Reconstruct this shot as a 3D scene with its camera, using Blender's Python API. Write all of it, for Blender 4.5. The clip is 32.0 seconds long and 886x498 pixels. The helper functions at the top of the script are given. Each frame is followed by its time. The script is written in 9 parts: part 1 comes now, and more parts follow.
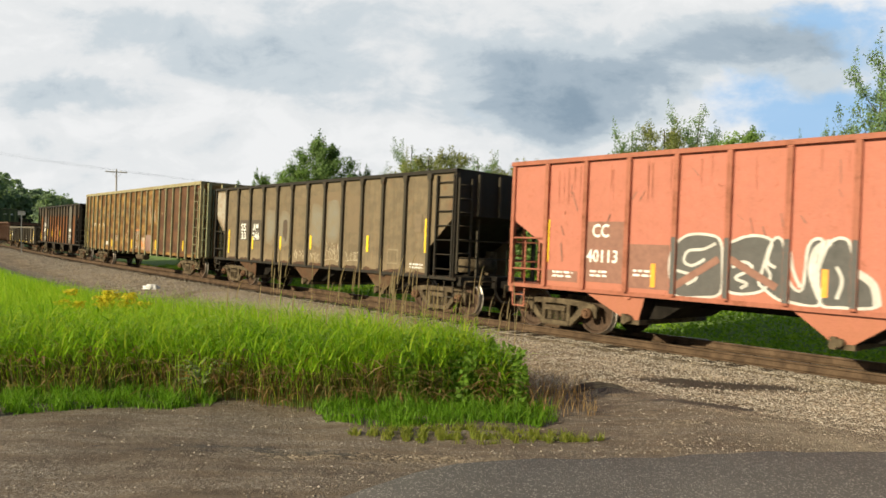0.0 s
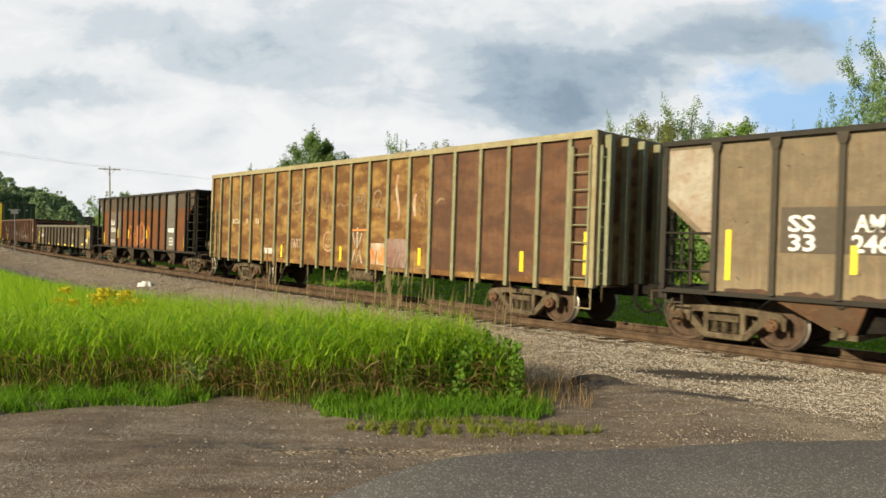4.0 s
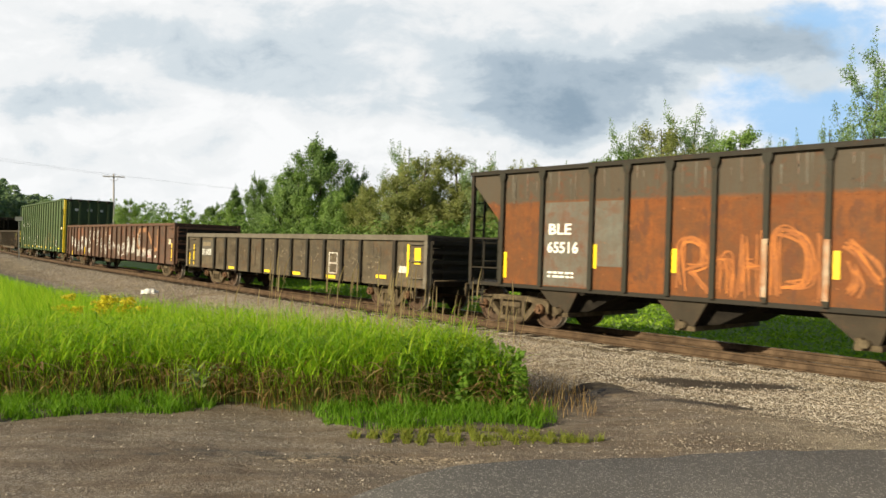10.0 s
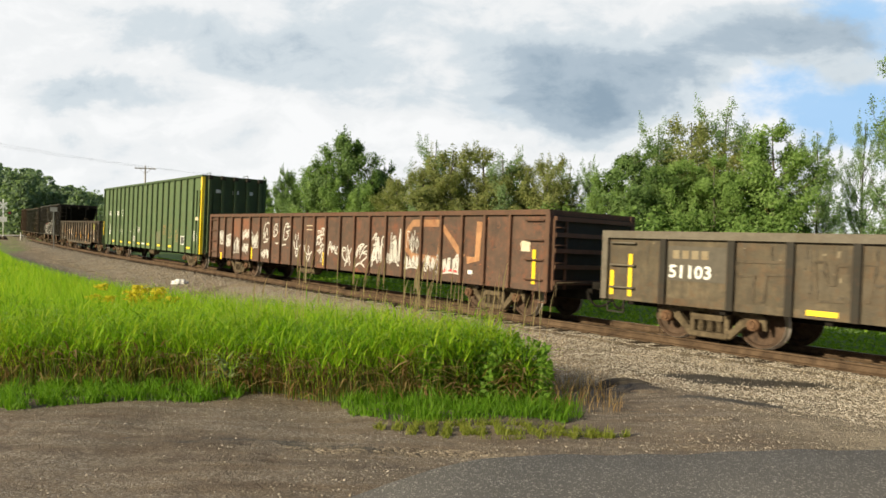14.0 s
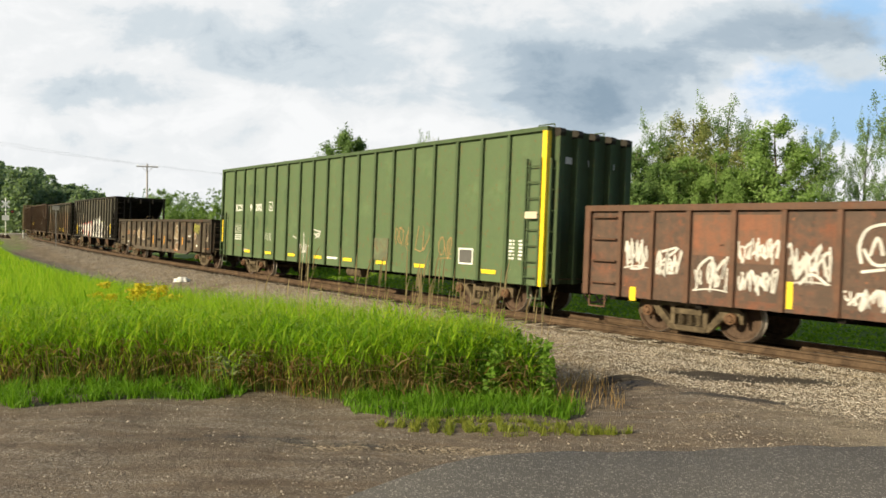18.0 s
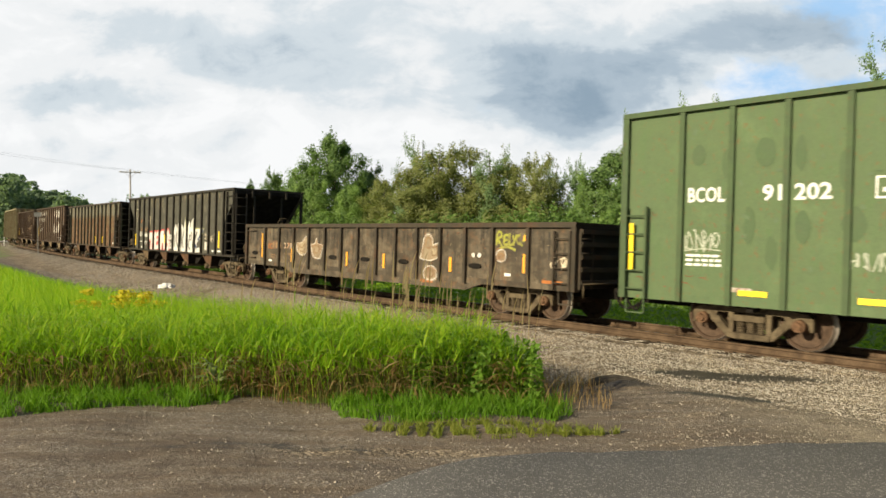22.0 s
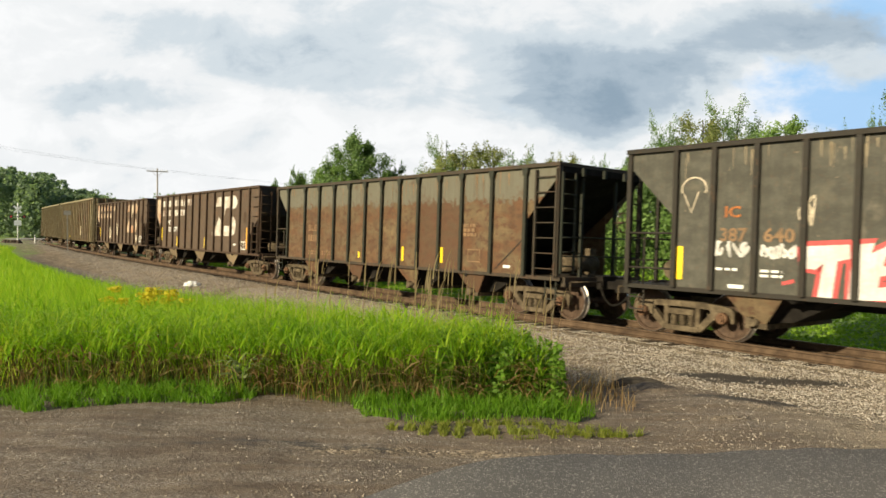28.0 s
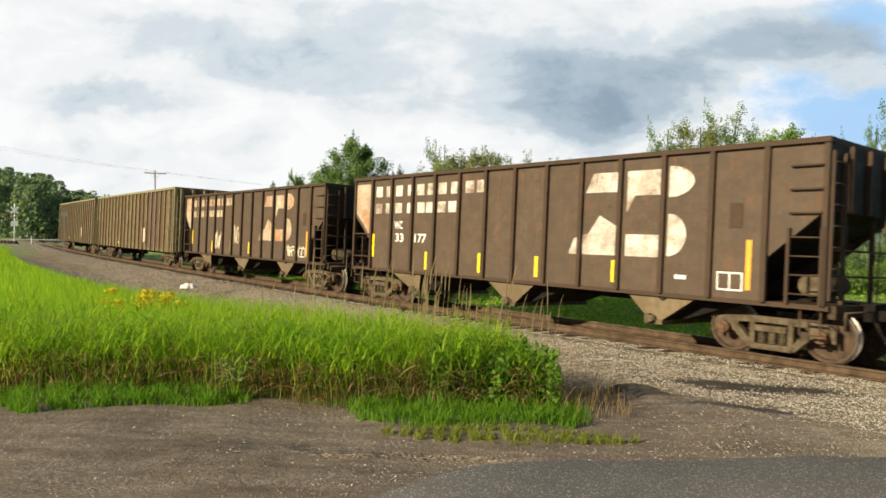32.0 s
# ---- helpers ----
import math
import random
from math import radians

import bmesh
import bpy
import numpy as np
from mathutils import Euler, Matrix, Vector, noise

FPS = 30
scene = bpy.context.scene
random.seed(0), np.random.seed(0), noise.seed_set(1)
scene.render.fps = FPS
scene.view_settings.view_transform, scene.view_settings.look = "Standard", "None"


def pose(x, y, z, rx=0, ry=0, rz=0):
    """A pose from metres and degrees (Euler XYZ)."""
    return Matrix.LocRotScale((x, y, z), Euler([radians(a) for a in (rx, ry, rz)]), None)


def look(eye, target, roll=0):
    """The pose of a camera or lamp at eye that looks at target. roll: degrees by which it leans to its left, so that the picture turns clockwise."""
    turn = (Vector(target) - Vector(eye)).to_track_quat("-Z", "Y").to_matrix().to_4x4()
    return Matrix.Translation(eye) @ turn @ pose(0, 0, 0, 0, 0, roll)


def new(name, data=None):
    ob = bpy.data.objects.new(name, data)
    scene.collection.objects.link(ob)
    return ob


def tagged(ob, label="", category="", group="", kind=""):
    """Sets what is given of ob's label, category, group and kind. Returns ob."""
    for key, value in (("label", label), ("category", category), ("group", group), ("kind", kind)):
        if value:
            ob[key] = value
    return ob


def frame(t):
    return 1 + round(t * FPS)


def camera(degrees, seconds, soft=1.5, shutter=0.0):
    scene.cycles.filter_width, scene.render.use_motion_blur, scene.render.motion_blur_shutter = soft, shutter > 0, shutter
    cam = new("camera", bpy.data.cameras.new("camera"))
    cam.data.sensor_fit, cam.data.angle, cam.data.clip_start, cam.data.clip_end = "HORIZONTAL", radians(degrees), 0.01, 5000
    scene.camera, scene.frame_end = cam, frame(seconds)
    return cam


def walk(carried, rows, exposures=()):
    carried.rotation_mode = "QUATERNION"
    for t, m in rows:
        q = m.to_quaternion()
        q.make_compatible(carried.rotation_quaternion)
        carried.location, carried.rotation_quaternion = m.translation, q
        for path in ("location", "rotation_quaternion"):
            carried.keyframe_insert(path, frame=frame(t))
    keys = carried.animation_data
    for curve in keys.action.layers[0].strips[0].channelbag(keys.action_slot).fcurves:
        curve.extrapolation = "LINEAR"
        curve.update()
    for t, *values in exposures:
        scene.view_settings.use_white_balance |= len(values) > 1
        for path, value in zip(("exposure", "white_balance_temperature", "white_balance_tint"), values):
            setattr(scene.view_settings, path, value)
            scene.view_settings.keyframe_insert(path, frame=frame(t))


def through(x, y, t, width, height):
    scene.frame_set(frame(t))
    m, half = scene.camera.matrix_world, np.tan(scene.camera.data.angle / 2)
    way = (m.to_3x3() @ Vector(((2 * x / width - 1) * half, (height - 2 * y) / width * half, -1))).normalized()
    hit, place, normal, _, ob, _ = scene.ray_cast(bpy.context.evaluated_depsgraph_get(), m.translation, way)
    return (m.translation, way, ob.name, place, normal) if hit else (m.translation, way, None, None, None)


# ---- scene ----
# The camera is held by hand on the roadside: it stays in one place and only sways.
EYE = (0.0, 0.0, 2.094)
cam = camera(62.86, 32.0, soft=1.6, shutter=0.3)
SWAY = [
    (0, 88.973, -1.014, -0.109), (0.5, 88.888, -1.329, 0.057), (1, 88.796, -1.477, 0.078), (1.5, 88.638, -1.233, -0.166),
    (2, 88.515, -1.037, -0.265), (2.5, 88.455, -0.908, -0.355), (3, 88.445, -0.626, -0.411), (3.5, 88.466, -0.377, -0.489),
    (5.5, 88.712, -0.833, -0.568), (6, 88.749, -0.832, -0.576), (6.5, 88.768, -0.909, -0.521), (7, 88.964, -0.780, -0.452),
    (7.5, 89.024, -0.896, -0.379), (8, 89.036, -0.912, -0.314), (8.5, 89.069, -0.905, -0.269), (9, 89.087, -0.765, -0.273),
    (9.5, 89.110, -0.675, -0.269), (10, 89.118, -0.509, -0.256), (10.5, 89.098, -0.465, -0.263), (11, 89.083, -0.533, -0.244),
    (11.5, 89.089, -0.749, -0.295), (12, 89.013, -0.904, -0.308), (12.5, 88.975, -1.017, -0.294), (13, 88.796, -0.849, 0.018),
    (13.5, 88.689, -1.001, 0.843), (14, 88.554, -0.922, 1.834), (14.5, 88.377, -1.090, 2.101), (16.5, 88.096, -1.247, 2.022),
    (17, 88.169, -0.970, 2.033), (17.5, 88.309, -0.885, 1.960), (18, 88.342, -0.770, 1.979), (18.5, 88.409, -0.310, 1.904),
    (19, 88.458, -0.360, 1.869), (19.5, 88.611, -0.324, 1.734), (20, 88.605, -0.173, 1.538), (20.5, 88.604, -0.429, 1.438),
    (21, 88.583, -0.308, 1.356), (21.5, 88.581, -0.305, 1.054), (22, 88.572, -0.167, 0.872), (22.5, 88.562, -0.097, 0.772),
    (23, 88.550, -0.068, 0.691), (23.5, 88.602, -0.130, 0.647), (24, 88.666, -0.112, 0.730), (24.5, 88.739, -0.063, 0.741),
    (25, 88.716, -0.325, 0.923), (25.5, 88.657, -0.497, 1.325), (27.5, 88.573, -0.509, 2.685), (28, 88.554, -0.459, 2.683),
    (28.5, 88.595, -0.375, 2.749), (29, 88.677, -0.529, 2.793), (29.5, 88.720, -0.571, 2.717), (30, 88.763, -0.617, 2.662),
    (30.5, 88.805, -0.466, 2.620), (31, 88.882, -0.682, 2.546), (31.5, 88.893, -1.060, 2.551), (32, 88.923, -0.996, 2.477),
]
walk(cam, [(t, pose(*EYE, rx, ry, rz)) for t, rx, ry, rz in SWAY], exposures=[(0.0, 0.64), (2.0, 0.69), (7.0, 0.70), (10.0, 0.78), (18.0, 0.76), (32.0, 0.79)])

# ---- light ----
SUN_AZ, SUN_EL = 221.0, 22.0      # towards the sun: degrees from +x, and above the ground
world = bpy.data.worlds.new("sky")
scene.world = world
world.use_nodes = True


def build_sky():
    """Broken cloud: heavy grey masses with bright rims before the camera, blue gaps on its right, thinner cloud elsewhere."""
    nt = world.node_tree
    nt.nodes.clear()
    N = nt.nodes.new
    L = nt.links.new
    out = N("ShaderNodeOutputWorld")
    bg = N("ShaderNodeBackground")
    sky = N("ShaderNodeTexSky")
    sky.sky_type = "NISHITA"
    sky.sun_disc = False
    sky.sun_elevation = radians(SUN_EL)
    sky.sun_rotation = radians(90.0 - SUN_AZ)
    sky.air_density, sky.dust_density, sky.ozone_density = 1.0, 0.6, 1.5
    co = N("ShaderNodeTexCoord").outputs["Generated"]
    sep = N("ShaderNodeSeparateXYZ")
    L(co, sep.inputs[0])

    def calc(op, *args, clamp=False):
        n = N("ShaderNodeMath")
        n.operation, n.use_clamp = op, clamp
        for i, v in enumerate(args):
            if isinstance(v, (int, float)):
                n.inputs[i].default_value = v
            else:
                L(v, n.inputs[i])
        return n.outputs[0]

    def vec(x, y, z=0.0):
        n = N("ShaderNodeCombineXYZ")
        for i, v in enumerate((x, y, z)):
            if isinstance(v, (int, float)):
                n.inputs[i].default_value = v
            else:
                L(v, n.inputs[i])
        return n.outputs[0]

    def fbm(where, scale, detail, offset, rough=0.55, distort=0.0, stretch=(1, 1, 1), colour=False):
        mp = N("ShaderNodeMapping")
        mp.inputs["Location"].default_value, mp.inputs["Scale"].default_value = offset, stretch
        L(where, mp.inputs["Vector"])
        nz = N("ShaderNodeTexNoise")
        nz.inputs["Scale"].default_value = scale
        nz.inputs["Detail"].default_value = detail
        nz.inputs["Roughness"].default_value = rough
        nz.inputs["Distortion"].default_value = distort
        L(mp.outputs[0], nz.inputs["Vector"])
        return nz.outputs["Color" if colour else "Fac"]

    def ramp(fac, stops):
        r = N("ShaderNodeValToRGB")
        r.color_ramp.interpolation = "EASE"
        while len(r.color_ramp.elements) < len(stops):
            r.color_ramp.elements.new(0.5)
        for e, (p, c) in zip(r.color_ramp.elements, stops):
            e.position, e.color = p, (*c, 1)
        L(fac, r.inputs["Fac"])
        return r.outputs["Color"]

    def blend(fac, p, q, mode="MIX"):
        n = N("ShaderNodeMix")
        n.data_type, n.blend_type = "RGBA", mode
        for socket, v in (("Factor", fac), ("A", p), ("B", q)):
            if isinstance(v, (int, float)):
                n.inputs[socket].default_value = v
            elif isinstance(v, tuple):
                n.inputs[socket].default_value = (*v, 1)
            else:
                L(v, n.inputs[socket])
        return n.outputs["Result"]

    # the far cloud, laid out on a flat picture of the northern sky, its outlines frayed by noise
    ahead = calc("MAXIMUM", sep.outputs["Y"], 0.12)
    flat = vec(calc("DIVIDE", sep.outputs["X"], ahead), calc("DIVIDE", sep.outputs["Z"], ahead))

    def frayed(scale, amount, offset, detail):
        off = N("ShaderNodeVectorMath"); off.operation = "SUBTRACT"; off.inputs[1].default_value = (0.5, 0.5, 0.5)
        L(fbm(flat, scale, detail, offset, 0.6, 0.0, (1, 1.9, 1), True), off.inputs[0])
        k = N("ShaderNodeVectorMath"); k.operation = "MULTIPLY"; k.inputs[1].default_value = (amount, amount * 0.6, 0)
        L(off.outputs[0], k.inputs[0])
        return k.outputs[0]

    def plus(p, q):
        n = N("ShaderNodeVectorMath")
        L(p, n.inputs[0]); L(q, n.inputs[1])
        return n.outputs[0]

    torn = plus(plus(flat, frayed(5.0, 0.16, (1.3, 2.1, 0), 5)), frayed(16.0, 0.05, (4.7, 0.4, 0), 5))
    masses = [
        (-0.511, 0.183, 0.214, 0.053, -0.43), (-0.356, 0.281, 0.294, 0.061, -0.31), (-0.224, 0.231, 0.205, 0.053, -0.35), (-0.115, 0.195, 0.134, 0.068, -0.28),
        (-0.101, 0.288, 0.214, 0.061, -0.21), (0.047, 0.244, 0.195, 0.052, -0.29), (0.134, 0.168, 0.215, 0.064, -0.60), (0.187, 0.219, 0.200, 0.080, -0.50),
        (0.326, 0.244, 0.205, 0.068, -0.46), (0.52, 0.243, 0.134, 0.094, -0.31), (0.201, 0.3, 0.268, 0.052, -0.17), (-0.355, 0.134, 0.143, 0.026, -0.08), (0.45, 0.29, 0.20, 0.06, -0.5),
        (-0.565, 0.088, 0.374, 0.039, -0.13),
    ]
    gaps = [
        (0.436, 0.18, 0.152, 0.073, 0.62), (0.472, 0.318, 0.112, 0.039, 0.43), (0.577, 0.29, 0.122, 0.073, 0.5), (0.599, 0.183, 0.152, 0.126, 0.56),
        (0.515, 0.147, 0.122, 0.049, 0.43), (-0.076, 0.153, 0.061, 0.02, 0.12),
    ]

    def heap(rows, total):
        for u, v, ru, rv, k in rows:
            mp = N("ShaderNodeMapping")
            mp.inputs["Location"].default_value, mp.inputs["Scale"].default_value = (-u / ru, -v / rv, 0), (1 / ru, 1 / rv, 0)
            L(torn, mp.inputs["Vector"])
            g = N("ShaderNodeTexGradient"); g.gradient_type = "SPHERICAL"
            L(mp.outputs[0], g.inputs[0])
            sm = N("ShaderNodeMapRange"); sm.interpolation_type = "SMOOTHSTEP"
            L(g.outputs["Fac"], sm.inputs["Value"])
            sm.inputs["From Max"].default_value, sm.inputs["To Max"].default_value = 0.85, k
            total = calc("ADD", total, sm.outputs["Result"])
        return total

    puffs = calc("MULTIPLY_ADD", calc("SUBTRACT", fbm(flat, 7.5, 8, (2.2, 5.1, 0), 0.62, 0.3, (1, 1.8, 1)), 0.5), 1.05, 0.93)
    shade = ramp(heap(masses, puffs), [(0.0, (3.0, 4.0, 4.95)), (0.30, (4.6, 5.55, 6.4)), (0.58, (6.95, 7.7, 8.2)), (0.84, (9.2, 9.4, 9.5)), (1.0, (10.0, 10.1, 10.15))])
    open_sky = calc("MULTIPLY_ADD", fbm(flat, 9.0, 6, (7.1, 3.3, 0), 0.6, 0.2, (1, 1.7, 1)), 1.3, -0.62)
    clear = ramp(calc("ADD", heap(gaps, open_sky), 0.0), [(0.22, (0, 0, 0)), (0.76, (0.9, 0.9, 0.9))])
    north = blend(clear, shade, (3.9, 6.6, 9.9))

    # the rest of the sky: a broken deck, thinner overhead, brighter towards the sun
    za = calc("ADD", calc("MAXIMUM", sep.outputs["Z"], 0.0), 0.30)
    deck = vec(calc("DIVIDE", sep.outputs["X"], za), calc("DIVIDE", sep.outputs["Y"], za))
    high = ramp(sep.outputs["Z"], [(0.22, (0, 0, 0)), (0.60, (1, 1, 1))])
    thick = calc("MULTIPLY_ADD", sep.outputs["X"], -0.55, calc("MULTIPLY_ADD", high, -0.16, fbm(deck, 1.15, 7, (3.1, 1.2, 0), 0.56, 0.15)))
    cover = ramp(thick, [(0.19, (0, 0, 0)), (0.31, (1, 1, 1))])
    grey = ramp(fbm(deck, 1.5, 6, (8.9, 4.3, 0), 0.55, 0.25), [(0.37, (4.7, 5.5, 6.3)), (0.46, (7.2, 7.8, 8.3)), (0.56, (10.6, 10.7, 10.8))])
    sd = N("ShaderNodeVectorMath"); sd.operation = "DOT_PRODUCT"
    L(co, sd.inputs[0])
    sd.inputs[1].default_value = (-0.956, -0.292, 0.2)
    glow = ramp(calc("MULTIPLY_ADD", sd.outputs["Value"], 0.5, 0.5), [(0.1, (0.42, 0.44, 0.47)), (0.29, (0.55, 0.57, 0.60)), (0.44, (0.9, 0.9, 0.9)), (0.62, (0.98, 0.98, 0.97)), (0.9, (1.25, 1.24, 1.20))])
    dim = blend(high, blend(1.0, grey, glow, "MULTIPLY"), (0.34, 0.37, 0.42), "MULTIPLY")
    deck_sky = blend(cover, blend(1.0, sky.outputs[0], (1.55, 1.6, 1.65), "MULTIPLY"), dim)
    front = N("ShaderNodeMapRange"); front.interpolation_type = "SMOOTHSTEP"
    L(sep.outputs["Y"], front.inputs["Value"])
    front.inputs["From Min"].default_value, front.inputs["From Max"].default_value = 0.55, 0.8
    L(blend(front.outputs["Result"], blend(1.0, deck_sky, (0.72, 0.72, 0.72), "MULTIPLY"), north), bg.inputs["Color"])
    bg.inputs["Strength"].default_value = 0.0560
    L(bg.outputs[0], out.inputs[0])


build_sky()
sun = new("sun", bpy.data.lights.new("sun", "SUN"))
sun.data.energy, sun.data.angle, sun.data.color = 4.5, radians(0.6), (1.0, 0.88, 0.63)
_a, _e = radians(SUN_AZ), radians(SUN_EL)
sun.matrix_world = look((math.cos(_a) * math.cos(_e) * 100, math.sin(_a) * math.cos(_e) * 100, math.sin(_e) * 100), (0, 0, 0))
# ---- materials ----
def ramp_node(nt, fac, stops):
    r = nt.nodes.new("ShaderNodeValToRGB")
    while len(r.color_ramp.elements) < len(stops):
        r.color_ramp.elements.new(0.5)
    for e, (p, c) in zip(r.color_ramp.elements, stops):
        e.position, e.color = p, (*c, 1) if len(c) == 3 else c
    nt.links.new(fac, r.inputs["Fac"])
    return r.outputs["Color"]


def start(name):
    m = bpy.data.materials.new(name)
    m.use_nodes = True
    return m, m.node_tree, m.node_tree.nodes["Principled BSDF"]


def noise_fac(nt, vec, scale, detail=4, rough=0.55):
    n = nt.nodes.new("ShaderNodeTexNoise")
    n.inputs["Scale"].default_value, n.inputs["Detail"].default_value, n.inputs["Roughness"].default_value = scale, detail, rough
    nt.links.new(vec, n.inputs["Vector"])
    return n.outputs["Fac"]


def mapped(nt, vec, scale=(1, 1, 1), loc=(0, 0, 0)):
    mp = nt.nodes.new("ShaderNodeMapping")
    mp.inputs["Scale"].default_value, mp.inputs["Location"].default_value = scale, loc
    nt.links.new(vec, mp.inputs["Vector"])
    return mp.outputs[0]


def mix_col(nt, fac, a, b, mode="MIX"):
    m = nt.nodes.new("ShaderNodeMix")
    m.data_type, m.blend_type = "RGBA", mode
    for socket, v in (("Factor", fac), ("A", a), ("B", b)):
        if isinstance(v, (int, float)):
            m.inputs[socket].default_value = v
        elif isinstance(v, tuple):
            m.inputs[socket].default_value = (*v, 1)
        else:
            nt.links.new(v, m.inputs[socket])
    return m.outputs["Result"]


def math_node(nt, op, a, b):
    m = nt.nodes.new("ShaderNodeMath")
    m.operation = op
    for i, v in enumerate((a, b)):
        if isinstance(v, (int, float)):
            m.inputs[i].default_value = v
        else:
            nt.links.new(v, m.inputs[i])
    return m.outputs[0]


def bumped(nt, bsdf, fac, strength, dist):
    b = nt.nodes.new("ShaderNodeBump")
    b.inputs["Strength"].default_value, b.inputs["Distance"].default_value = strength, dist
    nt.links.new(fac, b.inputs["Height"])
    nt.links.new(b.outputs[0], bsdf.inputs["Normal"])


def thing_vec(nt):
    """Object coordinates, shifted along the thing by the object's own random number so that alike pieces differ."""
    co = nt.nodes.new("ShaderNodeTexCoord")
    info = nt.nodes.new("ShaderNodeObjectInfo")
    sh = nt.nodes.new("ShaderNodeCombineXYZ")
    k = math_node(nt, "MULTIPLY", info.outputs["Random"], 61.0)
    nt.links.new(k, sh.inputs[0])
    add = nt.nodes.new("ShaderNodeVectorMath")
    nt.links.new(co.outputs["Object"], add.inputs[0])
    nt.links.new(sh.outputs[0], add.inputs[1])
    return add.outputs[0], co.outputs["Object"], info.outputs["Random"]


def weathered(name, paint, rust=(0.16, 0.07, 0.035), dirt=(0.10, 0.085, 0.065), rust_at=0.62, dirt_amount=0.5,
              band=None, vary=0.12, rough=0.62, patch=None, bottom=None, rows=None, grime=0.45, spots=0.55, rows_scale=None, sheets=None, peel=None):
    """Old painted steel: paint that varies from sheet to sheet, rust in blotches and streaks, grime running down.
    band: (z, colour, raggedness) above which the old paint shows; patch: (colour, threshold) for worn spots; bottom: (z, colour) splash zone."""
    m, nt, bsdf = start(name)
    vec, plain, rnd = thing_vec(nt)
    big = noise_fac(nt, vec, 0.9, 5, 0.6)
    mid = noise_fac(nt, vec, 4.5, 6, 0.65)
    fine = noise_fac(nt, vec, 38, 4, 0.7)
    streak = noise_fac(nt, mapped(nt, vec, (7, 7, 0.45)), 1.6, 5, 0.6)
    dark = tuple(c * (1 - vary * 2.2) for c in paint)
    lite = tuple(min(1, c * (1 + vary)) for c in paint)
    col = mix_col(nt, ramp_node(nt, mid, [(0.3, (0, 0, 0)), (0.7, (1, 1, 1))]), dark, lite)
    col = mix_col(nt, math_node(nt, "MULTIPLY", rnd, vary * 2.4), col, dirt)
    sep = nt.nodes.new("ShaderNodeSeparateXYZ")
    nt.links.new(plain, sep.inputs[0])
    if patch:
        col = mix_col(nt, ramp_node(nt, big, [(patch[1], (0, 0, 0)), (patch[1] + 0.12, (1, 1, 1))]), col, patch[0])
    if rows:
        lay = noise_fac(nt, mapped(nt, vec, (0.8, 0.8, 1.7)), 1.0 if rows_scale is None else rows_scale, 4, 0.55)
        col = mix_col(nt, ramp_node(nt, lay, [(0.43, (0, 0, 0)), (0.57, (1, 1, 1))]), col, rows)
    if sheets:
        f = math_node(nt, "ADD", rnd, math_node(nt, "MULTIPLY", math_node(nt, "SUBTRACT", mid, 0.5), 1.6))
        col = mix_col(nt, ramp_node(nt, f, [(sheets[1] - 0.05, (0, 0, 0)), (sheets[1] + 0.05, (0.9, 0.9, 0.9))]), col, sheets[0])
    if peel:
        p = noise_fac(nt, mapped(nt, vec, peel[2] if len(peel) > 2 else (2.4, 2.4, 1.0), (5.2, 7.7, 1.9)), 1.3, 6, 0.66)
        col = mix_col(nt, ramp_node(nt, p, [(peel[1] - 0.012, (0, 0, 0)), (peel[1] + 0.012, (0.85, 0.85, 0.85))]), col, peel[0])
    # cloudy grime, then small rust spots
    cloud = noise_fac(nt, mapped(nt, vec, (1.0, 1.0, 1.5), (3.7, 1.1, 8.3)), 1.9, 7, 0.68)
    col = mix_col(nt, ramp_node(nt, cloud, [(0.44, (0, 0, 0)), (0.58, (grime,) * 3)]), col, dirt)
    spot = noise_fac(nt, mapped(nt, vec, (1, 1, 0.7), (9.1, 2.3, 4.4)), 11, 5, 0.75)
    col = mix_col(nt, ramp_node(nt, spot, [(0.595, (0, 0, 0)), (0.63, (spots,) * 3)]), col, rust)
    if band:
        wob = math_node(nt, "ADD", sep.outputs["Z"], math_node(nt, "MULTIPLY", math_node(nt, "SUBTRACT", mid, 0.5), band[2] if len(band) > 2 else 0.25))
        step = math_node(nt, "MULTIPLY", math_node(nt, "SUBTRACT", wob, band[0]), 14.0)
        step = ramp_node(nt, step, [(0.0, (0, 0, 0)), (1.0, (1, 1, 1))])
        col = mix_col(nt, step, col, mix_col(nt, mid, band[1], tuple(c * 1.25 for c in band[1])))
    rmask = math_node(nt, "ADD", math_node(nt, "MULTIPLY", big, 0.5), math_node(nt, "MULTIPLY", mid, 0.5))
    rcol = mix_col(nt, fine, tuple(c * 0.6 for c in rust), tuple(c * 1.35 for c in rust))
    col = mix_col(nt, ramp_node(nt, rmask, [(rust_at - 0.07, (0, 0, 0)), (rust_at + 0.07, (0.9, 0.9, 0.9))]), col, rcol)
    dm = ramp_node(nt, streak, [(0.38, (0, 0, 0)), (0.75, (dirt_amount,) * 3)])
    col = mix_col(nt, dm, col, dirt)
    thin = noise_fac(nt, mapped(nt, vec, (26, 26, 0.7)), 1.0, 4, 0.6)
    col = mix_col(nt, ramp_node(nt, thin, [(0.56, (0, 0, 0)), (0.72, (dirt_amount * 0.8,) * 3)]), col, dirt)
